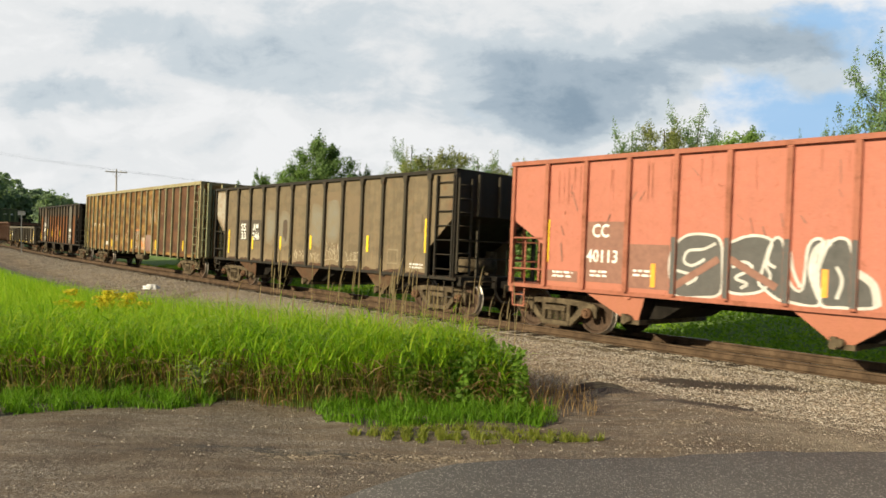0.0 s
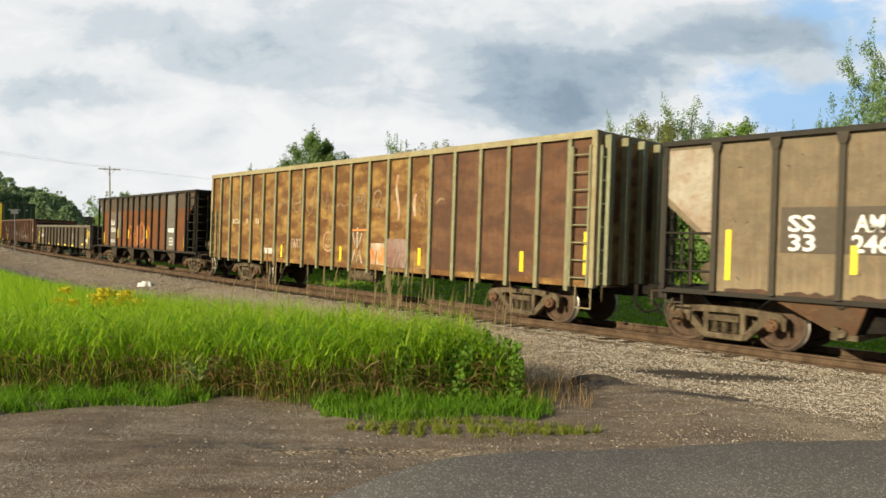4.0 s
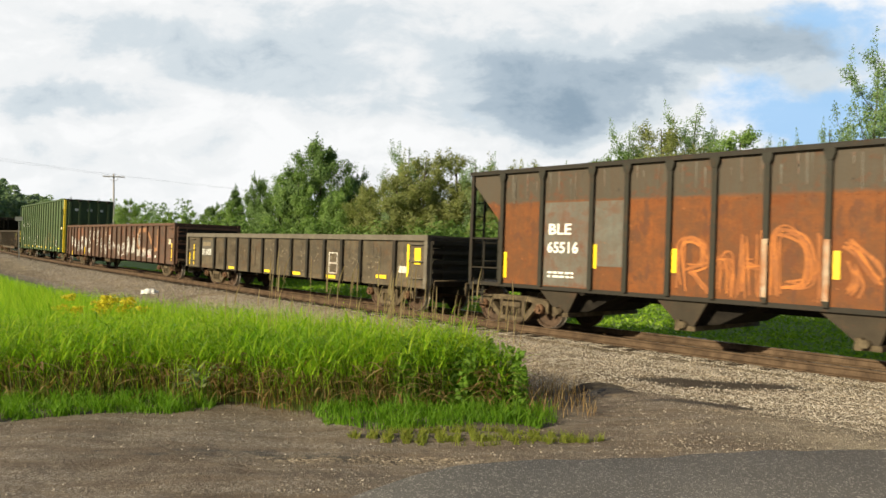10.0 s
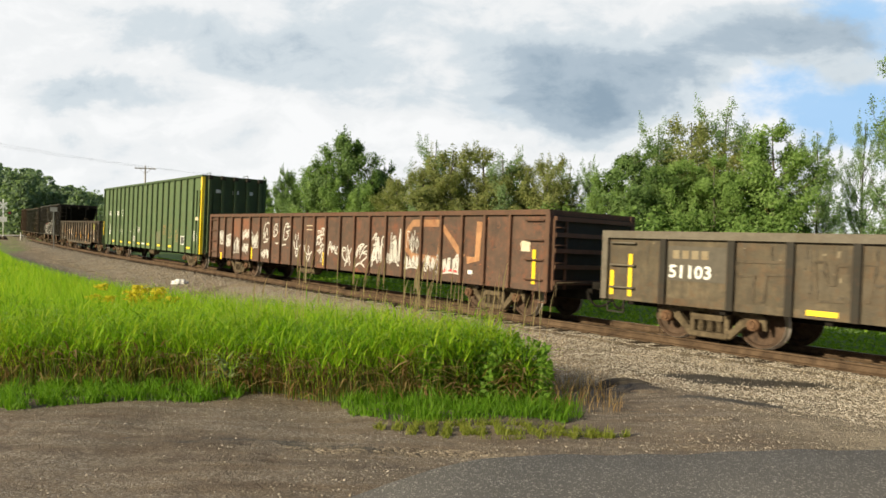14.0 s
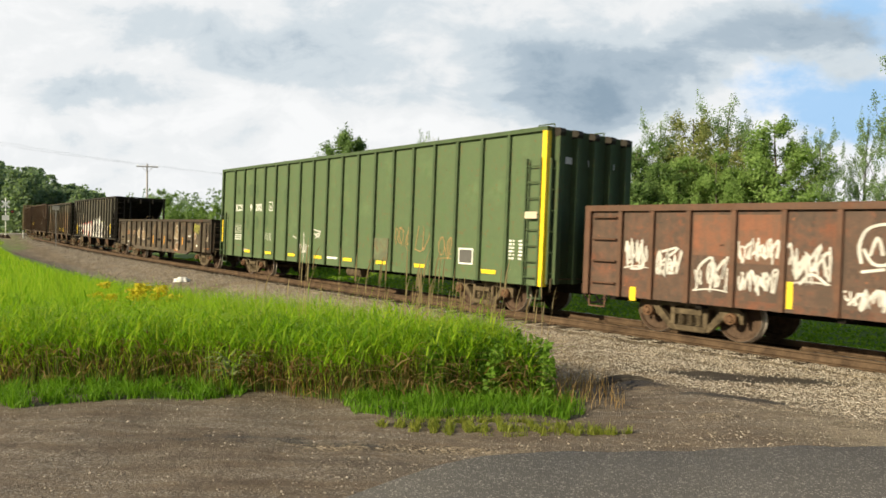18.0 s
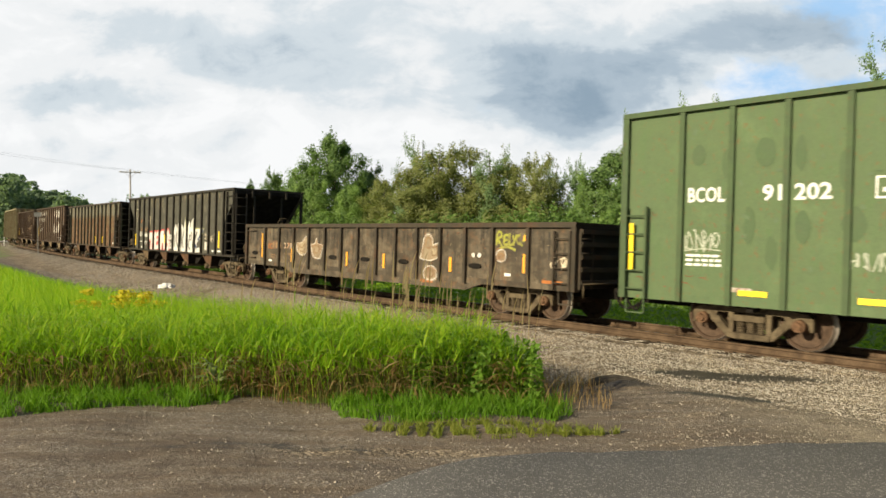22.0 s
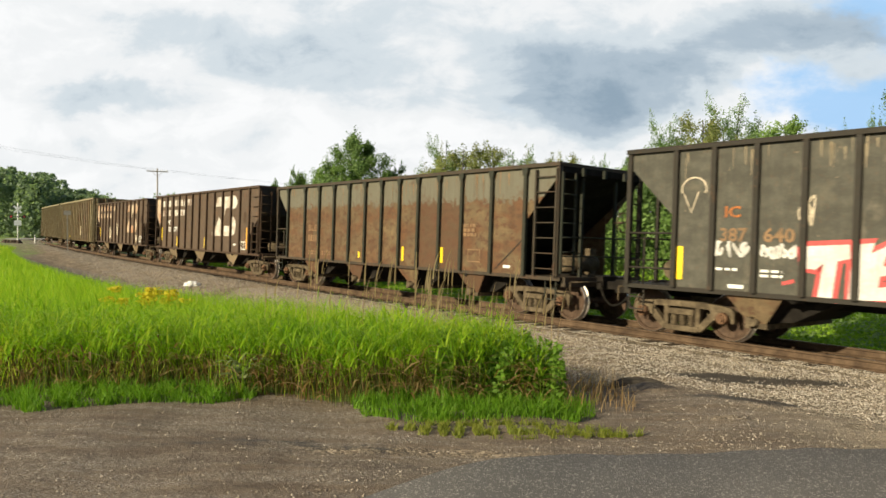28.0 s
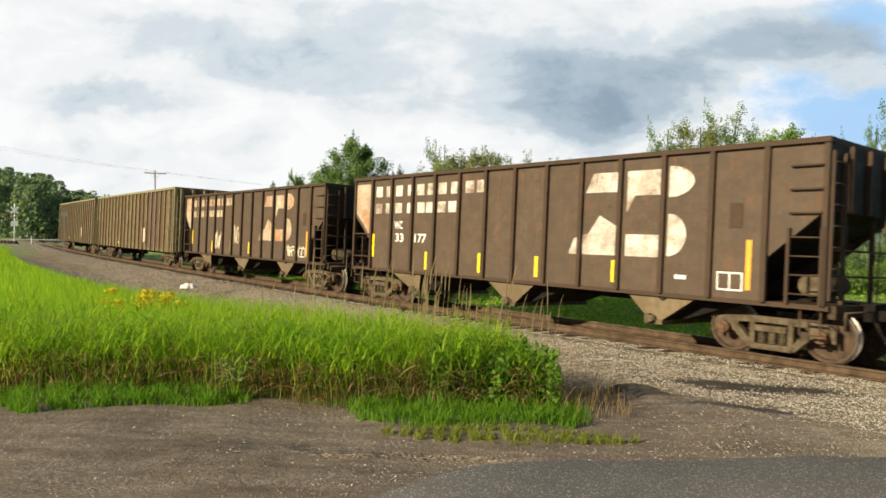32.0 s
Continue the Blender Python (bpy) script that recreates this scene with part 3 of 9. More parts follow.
def build_ground():
    xs, ys = axis_steps(-22, 16, 0.3, -2500, 2500), axis_steps(3.5, 36, 0.3, -1500, 3500)
    xs = np.concatenate([xs[xs < -6.0], np.arange(-6.0, 9.0, 0.1), xs[xs >= 9.0]])
    ys = np.concatenate([ys[ys < 4.4], np.arange(4.4, 13.0, 0.1), ys[ys >= 13.0]])
    gx, gy = np.meshgrid(xs, ys)
    l, s = from_track(gx, gy)
    z = ground_height(gx, gy, l, s)
    # the bed under the lane lies lower
    bed = np.interp(gx, ROAD_X, ROAD_Y)
    z = z - 0.14 * np.clip((bed - 0.15 - gy) / 0.4, 0, 1) * np.clip((gy - bed + 7.9) / 0.4, 0, 1) * (np.abs(gx) < 26)
    v = np.stack([gx, gy, z], 2).reshape(-1, 3)
    nx, ny = len(xs), len(ys)
    i = np.arange(nx * ny).reshape(ny, nx)
    f = np.stack([i[:-1, :-1], i[:-1, 1:], i[1:, 1:], i[1:, :-1]], 2).reshape(-1, 4)
    # covers: red stones, green turf, blue dark oily dirt and painted shadow, alpha pale dry gravel
    wob = smooth_noise(gx, gy, 3.0, 9) * 0.8 + smooth_noise(gx, gy, 0.9, 10) * 0.5
    rt = np.clip((gx - 0.5) / 1.5, 0, 1)
    stones = np.clip((np.interp(s, [-110, -70, -45], [3.4, 4.6, 5.9]) + rt * 0.6 + wob - l) / 1.2, 0, 1) * np.where(l > -2.6, 1, 0)
    islands = spot(gx, gy, 2.45, 7.25, 0.6, 0.14) + spot(gx, gy, 4.6, 8.4, 1.4, 0.5) + spot(gx, gy, -0.4, 5.95, 2.4, 0.16)
    stones = np.maximum(stones, np.clip(islands * 0.75 + 0.2 * wob - 0.1, 0, 0.7))
    turf = np.clip((gy - front_edge(gx) - 0.05) / 0.3, 0, 1) * np.clip((l - 6.0) / 0.7, 0, 1) * np.clip((1.0 - gx) / 0.5, 0, 1)
    turf = np.maximum(turf, np.clip((-l - 2.3 + wob * 0.4) / 0.6, 0, 1))
    far = np.clip((np.hypot(gx, gy) - 60) / 15, 0, 1)
    turf = np.maximum(turf, far * np.clip((l - 3.4) / 1.0, 0, 1))
    oil_shadow = np.where(l > 1.7, oil_and_shadow(gx, gy), 0.0) * (1 - turf)
    pale = np.clip((gx - 2.6 + 0.6 * wob) / 1.6, 0, 1) * np.where(l > 1.2, 1, 0) * np.clip((gy - 5.6) / 0.8, 0, 1)
    me = numpy_mesh("ground", v, f, [ground_material()], True)
    att = me.color_attributes.new("cover", "FLOAT_COLOR", "POINT")
    att.data.foreach_set("color", np.stack([stones, turf, oil_shadow, pale], 2).reshape(-1).astype(np.float32))
    tagged(new("ground", me), "gravel verge with turf, ballast stones and damp dirt", "ground", kind="structure")


def ground_material():
    m, nt, bsdf = start("ground_cover")
    co = nt.nodes.new("ShaderNodeTexCoord").outputs["Object"]
    at = nt.nodes.new("ShaderNodeVertexColor")
    at.layer_name = "cover"
    sep = nt.nodes.new("ShaderNodeSeparateColor")
    nt.links.new(at.outputs["Color"], sep.inputs[0])
    mid, fine = noise_fac(nt, co, 5, 6, 0.7), noise_fac(nt, co, 60, 4, 0.7)
    vor = nt.nodes.new("ShaderNodeTexVoronoi")
    vor.inputs["Scale"].default_value = 42
    nt.links.new(co, vor.inputs["Vector"])
    pebble = nt.nodes.new("ShaderNodeTexVoronoi")
    pebble.inputs["Scale"].default_value = 80
    nt.links.new(co, pebble.inputs["Vector"])
    rut = noise_fac(nt, mapped(nt, co, (0.35, 2.6, 1.0), (0.4, 0.1, 0)), 1.7, 7, 0.7)
    dirt = mix_col(nt, ramp_node(nt, mid, [(0.35, (0, 0, 0)), (0.65, (1, 1, 1))]), (0.098, 0.066, 0.039), (0.175, 0.126, 0.080))
    dirt = mix_col(nt, ramp_node(nt, rut, [(0.40, (0, 0, 0)), (0.60, (0.8, 0.8, 0.8))]), dirt, (0.140, 0.112, 0.084))
    sepp = nt.nodes.new("ShaderNodeSeparateColor")
    nt.links.new(pebble.outputs["Color"], sepp.inputs[0])
    chips = math_node(nt, "MULTIPLY", ramp_node(nt, sepp.outputs[0], [(0.55, (0, 0, 0)), (0.85, (1, 1, 1))]), ramp_node(nt, rut, [(0.42, (0.12, 0.12, 0.12)), (0.60, (0.75, 0.75, 0.75))]))
    dirt = mix_col(nt, chips, dirt, (0.378, 0.329, 0.266))
    sepv = nt.nodes.new("ShaderNodeSeparateColor")
    nt.links.new(vor.outputs["Color"], sepv.inputs[0])
    rock = ramp_node(nt, sepv.outputs[1], [(0.0, (0.09, 0.073, 0.055)), (0.35, (0.22, 0.185, 0.142)), (0.7, (0.40, 0.35, 0.277)), (1.0, (0.66, 0.595, 0.49))])
    gap = ramp_node(nt, vor.outputs["Distance"], [(0.25, (1, 1, 1)), (0.62, (0.72, 0.72, 0.72))])
    rock = mix_col(nt, 1.0, rock, gap, "MULTIPLY")
    rock = mix_col(nt, ramp_node(nt, mid, [(0.48, (0, 0, 0)), (0.72, (0.6, 0.6, 0.6))]), rock, (0.15, 0.115, 0.085))
    rock = mix_col(nt, 1.0, rock, mix_col(nt, at.outputs["Alpha"], (0.86, 0.80, 0.71), (1.02, 0.99, 0.93)), "MULTIPLY")
    clod = noise_fac(nt, co, 7, 8, 0.82)
    rock = mix_col(nt, 1.0, rock, ramp_node(nt, clod, [(0.36, (0.58, 0.56, 0.53)), (0.52, (1.0, 0.98, 0.95)), (0.66, (1.3, 1.27, 1.22))]), "MULTIPLY")
    rock = mix_col(nt, 1.0, rock, ramp_node(nt, noise_fac(nt, co, 1.3, 7, 0.7), [(0.38, (0.62, 0.58, 0.53)), (0.5, (1.0, 0.98, 0.95)), (0.64, (1.35, 1.32, 1.27))]), "MULTIPLY")
    damp = noise_fac(nt, mapped(nt, co, (0.5, 1.6, 1.0)), 1.4, 6, 0.65)
    dirt = mix_col(nt, ramp_node(nt, damp, [(0.46, (0, 0, 0)), (0.64, (0.6, 0.6, 0.6))]), dirt, (0.066, 0.045, 0.029))
    dirt = mix_col(nt, math_node(nt, "MULTIPLY", at.outputs["Alpha"], ramp_node(nt, clod, [(0.34, (0, 0, 0)), (0.58, (1, 1, 1))])), dirt, (0.32, 0.265, 0.185))
    edge = math_node(nt, "ADD", sep.outputs[0], math_node(nt, "MULTIPLY", math_node(nt, "SUBTRACT", mid, 0.5), 0.9))
    col = mix_col(nt, ramp_node(nt, edge, [(0.35, (0, 0, 0)), (0.6, (1, 1, 1))]), dirt, rock)
    oil_shadow_m = math_node(nt, "ADD", sep.outputs[2], math_node(nt, "MULTIPLY", math_node(nt, "SUBTRACT", noise_fac(nt, mapped(nt, co, (0.6, 1.5, 1.0)), 6, 8, 0.8), 0.5), 2.6))
    oil_shadow_f = ramp_node(nt, oil_shadow_m, [(0.36, (0, 0, 0)), (0.66, (0.88, 0.88, 0.88))])
    col = mix_col(nt, oil_shadow_f, col, (0.022, 0.018, 0.015))
    green = mix_col(nt, mid, (0.085, 0.150, 0.022), (0.20, 0.30, 0.05))
    gm = math_node(nt, "ADD", sep.outputs[1], math_node(nt, "MULTIPLY", math_node(nt, "SUBTRACT", mid, 0.5), 0.7))
    col = mix_col(nt, ramp_node(nt, gm, [(0.4, (0, 0, 0)), (0.6, (1, 1, 1))]), col, green)
    nt.links.new(col, bsdf.inputs["Base Color"])
    nt.links.new(ramp_node(nt, oil_shadow_f, [(0.0, (0.92, 0.92, 0.92)), (1.0, (0.62, 0.62, 0.62))]), bsdf.inputs["Roughness"])
    h = math_node(nt, "ADD", math_node(nt, "MULTIPLY", math_node(nt, "MULTIPLY", vor.outputs["Distance"], sep.outputs[0]), -0.3), math_node(nt, "ADD", math_node(nt, "MULTIPLY", mid, 0.9), math_node(nt, "MULTIPLY", fine, 0.3)))
    bumped(nt, bsdf, h, 1.0, 0.04)
    return m


def asphalt_material():
    m, nt, bsdf = start("asphalt")
    co = nt.nodes.new("ShaderNodeTexCoord").outputs["Object"]
    big, fine = noise_fac(nt, co, 0.8, 5), noise_fac(nt, co, 90, 3, 0.7)
    vor = nt.nodes.new("ShaderNodeTexVoronoi")
    vor.inputs["Scale"].default_value = 95
    nt.links.new(co, vor.inputs["Vector"])
    sv = nt.nodes.new("ShaderNodeSeparateColor")
    nt.links.new(vor.outputs["Color"], sv.inputs[0])
    col = ramp_node(nt, big, [(0.35, (0.100, 0.091, 0.080)), (0.65, (0.130, 0.118, 0.103))])
    col = mix_col(nt, ramp_node(nt, sv.outputs[0], [(0.84, (0, 0, 0)), (0.94, (0.8, 0.8, 0.8))]), col, (0.40, 0.365, 0.315))
    nt.links.new(col, bsdf.inputs["Base Color"])
    bsdf.inputs["Roughness"].default_value = 0.85
    bumped(nt, bsdf, math_node(nt, "ADD", vor.outputs["Distance"], fine), 0.55, 0.010)
    return m


M["asphalt"] = asphalt_material()


def build_road():
    """The paved lane by which the camera stands: an uneven ragged edge, slightly above the gravel."""
    n = 160
    xs = np.linspace(-26, 26, n)
    edge = np.interp(xs, ROAD_X, ROAD_Y)
    edge = edge + 0.035 * np.sin(xs * 3.1) + 0.02 * np.sin(xs * 9.7) + 0.012 * np.sin(xs * 23)
    v, f = [], []
    for x, e in zip(xs, edge):
        for y, dz in ((e + 0.03, -0.03), (e - 0.02, 0.02), (e - 1.2, 0.03), (e - 4.0, 0.05), (e - 8.0, 0.0)):
            v.append((x, y, 0.305 + dz))
    for i in range(n - 1):
        for k in range(4):
            a = i * 5 + k
            f.append((a, a + 5, a + 6, a + 1))
    tagged(new("road", numpy_mesh("road", v, [q[::-1] for q in f], [M["asphalt"]], True)), "worn grey asphalt lane with a ragged edge", "road", kind="structure")
    # the road over the level crossing, far off
    c, sn = math.cos(radians(29)), math.sin(radians(29))
    x0, y0, z0, _ = track(-118)
    v = []
    for d in np.linspace(-80, 60, 57):
        for w, dz in ((-3.6, -0.06), (-3.3, 0.0), (0, 0.06), (3.3, 0.0), (3.6, -0.06)):
            v.append((x0 + c * d - sn * w, y0 + sn * d + c * w, z0 + 0.02 + dz - 0.0004 * abs(d)))
    f = [(i * 5 + k, i * 5 + 5 + k, i * 5 + 6 + k, i * 5 + 1 + k) for i in range(56) for k in range(4)]
    pale = mottled("pale_asphalt", [(0.28, 0.27, 0.26), (0.36, 0.35, 0.33)], 2, 0.85, 0.0)
    tagged(new("crossing_road", numpy_mesh("crossing_road", v, f, [pale], True)), "pale paved road over the level crossing", "road", kind="structure")


def build_track():
    """Rails, and sleepers bedded in ballast."""
    tr = thing("railway_track", "rusty steel rails on weathered wooden sleepers in stone ballast", "railway track")
    prof = [(-0.07, -0.17), (0.07, -0.17), (0.07, -0.155), (0.012, -0.13), (0.010, -0.05), (0.036, -0.035), (0.036, -0.006), (0.026, 0.0), (-0.026, 0.0), (-0.036, -0.006), (-0.036, -0.035), (-0.010, -0.05), (-0.012, -0.13), (-0.07, -0.155)]
    ss = np.concatenate([np.arange(-230, -60, 4.0), np.arange(-60, 45, 1.0)])
    for side in (-0.7535, 0.7535):
        v, f = [], []
        for s in ss:
            m = track_pose(s)
            v += [tuple(m @ Vector((0, side + a, b))) for a, b in prof]
        n = len(prof)
        for i in range(len(ss) - 1):
            for k in range(n):
                f.append((i * n + k, i * n + (k + 1) % n, (i + 1) * n + (k + 1) % n, (i + 1) * n + k))
        me = numpy_mesh("rail", v, [q[::-1] for q in f], [M["rail"], M["rail_top"]])
        me.polygons.foreach_set("material_index", np.tile([1 if k in (7,) else 0 for k in range(n)], len(ss) - 1).astype(np.int32))
        part("rail", me, None, tr, "rusty rail with a worn bright head")
    bm = bmesh.new()
    box(bm, -0.115, 0.115, -1.3, 1.3, -0.34, -0.175)
    tie = mesh_of("sleeper", bm, M["tie"])
    rng = random.Random(4)
    for i in range(200):
        s = 20 - i * 0.53
        ob = part("sleeper", tie, None, tr)
        ob.matrix_world = track_pose(s) @ pose(rng.uniform(-.02, .02), rng.uniform(-.05, .05), rng.uniform(-.012, .006), 0, 0, rng.uniform(-1.5, 1.5))
    bm = bmesh.new()
    for i in range(120):
        s = 20 - i * 0.53
        m = track_pose(s)
        for side in (-0.7535, 0.7535):
            q = box(bm, -0.09, 0.09, side - 0.17, side + 0.17, -0.176, -0.162)
            for w in q:
                w.co = m @ w.co
    part("tie_plate", bm, M["rail"], tr, "rusty steel plates under the rails")["kind"] = "stuff"


build_ground()
build_road()
build_track()
# ---- train ----
TRUCK = {}
SHEET = -1.47     # outer face of the side sheets


def truck_meshes():
    bm = bmesh.new()
    box(bm, -0.2, 0.2, -0.95, 0.95, 0.40, 0.66)
    box(bm, -0.3, 0.3, -0.3, 0.3, 0.60, 0.78)
    box(bm, -1.0, 1.0, -0.06, 0.06, 0.30, 0.38)
    TRUCK["bolster"] = mesh_of("truck", bm, M["truck"])
    bm = bmesh.new()
    for sg in (-1, 1):
        # top chord rises from the axle boxes to the middle
        prism(bm, [(0, 0.60), (0, 0.72), (sg * 0.40, 0.72), (sg * 0.78, 0.69), (sg * 1.02, 0.66), (sg * 1.11, 0.58), (sg * 1.11, 0.36), (sg * 1.05, 0.36), (sg * 1.03, 0.52), (sg * 0.76, 0.54), (sg * 0.74, 0.40), (sg * 0.68, 0.40), (sg * 0.62, 0.60)], -0.07, 0.07)
        # slanting leg
        prism(bm, [(sg * 0.72, 0.60), (sg * 0.76, 0.46), (sg * 0.70, 0.40), (sg * 0.42, 0.13), (sg * 0.28, 0.13), (sg * 0.36, 0.24), (sg * 0.62, 0.52)], -0.065, 0.065)
        prism(bm, [(sg * 0.30, 0.22), (sg * 0.40, 0.22), (sg * 0.40, 0.62), (sg * 0.30, 0.62)], -0.075, 0.075)
    prism(bm, [(-0.36, 0.12), (0.36, 0.12), (0.40, 0.23), (-0.40, 0.23)], -0.09, 0.09)
    bmesh.ops.bevel(bm, geom=[e for e in bm.edges], offset=0.012, segments=1, affect="EDGES")
    TRUCK["side_frame"] = mesh_of("side_frame", bm, M["truck"])
    bm = bmesh.new()
    prof = [(0.0, 0.235)]
    for k in range(6):
        prof += [(0.055, 0.236 + k * 0.036), (0.082, 0.244 + k * 0.036), (0.082, 0.254 + k * 0.036), (0.055, 0.262 + k * 0.036)]
    prof.append((0.0, 0.452))
    lathe(bm, [(a, -b) for a, b in prof], 8, [0] * (len(prof) - 1))
    bmesh.ops.rotate(bm, verts=bm.verts, cent=(0, 0, 0), matrix=Matrix.Rotation(-math.pi / 2, 3, "X"))
    for q in bm.verts:
        q.co.z = abs(q.co.z)
    bmesh.ops.recalc_face_normals(bm, faces=bm.faces)
    TRUCK["spring"] = mesh_of("spring", bm, M["truck"])
    bm = bmesh.new()
    box(bm, -0.29, 0.29, -0.11, 0.11, 0.45, 0.56)
    TRUCK["bolster_end"] = mesh_of("bolster_end", bm, M["truck"])
    bm = bmesh.new()
    rod(bm, (0, -0.02, 0), (0, -0.17, 0), 0.12, 0.105, 14)
    rod(bm, (0, -0.17, 0), (0, -0.20, 0), 0.075, 0.065, 12)
    for k in range(3):
        a = radians(90 + k * 120)
        rod(bm, (0.06 * math.cos(a), -0.19, 0.06 * math.sin(a)), (0.06 * math.cos(a), -0.225, 0.06 * math.sin(a)), 0.018, n=6)
    TRUCK["axle_cap"] = mesh_of("axle_cap", bm, M["axle_cap"])
    bm = bmesh.new()
    for sg in (-1, 1):
        prof = [(0.09, 0.60), (0.13, 0.70), (0.36, 0.72), (0.39, 0.68), (0.485, 0.68), (0.485, 0.708), (0.457, 0.72), (0.455, 0.81), (0.445, 0.822), (0.40, 0.822), (0.385, 0.775), (0.30, 0.75), (0.15, 0.76), (0.12, 0.83), (0.0, 0.83)]
        lathe(bm, [(r, sg * y) for r, y in prof], 32, [0, 0, 0, 0, 1, 1, 1, 1, 0, 0, 0, 0, 0, 0])
        # lumps cast in the plate, by which its turning can be seen
        for k in range(2):
            a = radians(k * 180 + 20)
            rod(bm, (0.24 * math.cos(a), sg * 0.74, 0.24 * math.sin(a)), (0.24 * math.cos(a), sg * 0.775, 0.24 * math.sin(a)), 0.035, n=8)
    rod(bm, (0, -1.05, 0), (0, 1.05, 0), 0.08, n=12)
    TRUCK["wheelset"] = mesh_of("wheelset", bm, M["wheel_plate"], M["wheel_rim"])


truck_meshes()
WHEELSETS = []
_bm = bmesh.new()
prism(_bm, [(-0.03, -0.17), (0.05, -0.15), (0.03, 0.0), (0.05, 0.15), (-0.03, 0.17), (-0.05, 0.0)], -0.05, 0.05)
TRUCK["brake_shoe"] = mesh_of("brake_shoe", _bm, M["truck"])


def add_truck(car, x):
    tk = part("truck", TRUCK["bolster"], None, car, "dusty cast steel truck with coil springs")
    tk.location = (x, 0, 0)
    for sg in (-1, 1):
        f = part("side_frame", TRUCK["side_frame"], None, tk)
        f.location = (0, sg * 1.03, 0)
        part("bolster_end", TRUCK["bolster_end"], None, tk).location = (0, sg * 1.03, 0)
        for a in (-0.40, 0.40):
            part("brake_shoe", TRUCK["brake_shoe"], None, tk).location = (a, sg * 0.77, 0.46)
        for q in (-0.19, 0.0, 0.19):
            part("spring", TRUCK["spring"], None, tk).location = (q, sg * 1.03, 0)
        for a in (-0.889, 0.889):
            c = part("axle_cap", TRUCK["axle_cap"], None, tk, "rusty bearing cap")
            c.location, c.rotation_euler = (a, sg * 1.03, 0.457), (0, 0, 0 if sg < 0 else math.pi)
    for a in (-0.889, 0.889):
        w = part("wheelset", TRUCK["wheelset"], None, tk, "rusty steel wheels with bright worn rims")
        w.location = (a, 0, 0.457)
        WHEELSETS.append(w)
    return tk


def coupler(car, x):
    sg = 1 if x > 0 else -1
    bm = bmesh.new()
    box(bm, min(x - sg * 0.9, x), max(x - sg * 0.9, x), -0.09, 0.09, 0.76, 0.94)
    prism(bm, [(x, 0.70), (x + sg * 0.28, 0.70), (x + sg * 0.28, 1.0), (x, 1.0)], -0.20, 0.20)
    part("coupler", bm, M["under"], car, "black steel coupler")
    bm = bmesh.new()
    path = smooth_path([(0.0, 0.74), (0.08, 0.52), (0.2, 0.40), (0.36, 0.46), (0.48, 0.62)], 4)
    for a, b in zip(path, path[1:]):
        rod(bm, (x - sg * 0.25 + sg * a[0] * 1.2, -0.38 + a[0] * 0.5, a[1]), (x - sg * 0.25 + sg * b[0] * 1.2, -0.38 + b[0] * 0.5, b[1]), 0.028, n=6)
    part("air_hose", bm, M["under"], car, "black rubber air hose")
    bm = bmesh.new()
    rod(bm, (x - sg * 0.35, -1.35, 0.92), (x - sg * 0.35, -0.1, 0.92), 0.016, n=6)
    rod(bm, (x - sg * 0.35, -1.35, 0.92), (x - sg * 0.35, -1.35, 0.62), 0.016, n=6)
    part("uncoupling_lever", bm, M["truck"], car)


def ladder(car, x0, x1, z0, z1, y, mat, n, depth=0.06, name="ladder"):
    """Two stiles and n rungs, standing off the side; on an end it runs across when x0 equals x1."""
    bm = bmesh.new()
    for x in (x0, x1):
        box(bm, x - 0.025, x + 0.025, y - depth, y, z0, z1)
    for k in range(n):
        z = z0 + (z1 - z0) * (k + 0.5) / n
        rod(bm, (x0, y - depth * 0.6, z), (x1, y - depth * 0.6, z), 0.016, n=6)
    return part(name, bm, mat, car)


def end_ladder(car, x, y0, y1, z0, z1, mat, n):
    sg = 1 if x > 0 else -1
    bm = bmesh.new()
    for y in (y0, y1):
        box(bm, min(x, x + sg * 0.05), max(x, x + sg * 0.05), y - 0.025, y + 0.025, z0, z1)
    for k in range(n):
        z = z0 + (z1 - z0) * (k + 0.5) / n
        rod(bm, (x + sg * 0.04, y0, z), (x + sg * 0.04, y1, z), 0.016, n=6)
    return part("end_ladder", bm, mat, car)


def strips(car, y, spots, mat, label="yellow reflective strip"):
    """Thin reflective strips: (x, z, width, height)."""
    cache = {}
    for x, z, w, h in spots:
        if (w, h) not in cache:
            bm = bmesh.new()
            box(bm, -w / 2, w / 2, -0.006, 0.0, -h / 2, h / 2)
            cache[(w, h)] = mesh_of("reflector", bm, mat)
        ob = part("reflector", cache[(w, h)], None, car, label)
        ob.location = (x, y - 0.004, z)


def bars(car, y, rows, mat, name="lettering", label="small worn lettering"):
    """Plain bars for writing too small or worn to read: (x0, x1, z0, z1)."""
    bm = bmesh.new()
    for x0, x1, z0, z1 in rows:
        vs = [bm.verts.new(p) for p in ((x0, y, z0), (x1, y, z0), (x1, y, z1), (x0, y, z1))]
        bm.faces.new(vs)
    if len(rows) <= 12:
        return pieces(name, bm, mat, car, label)
    ob = part(name, bm, mat, car, label)
    ob["kind"] = "stuff"
    return ob


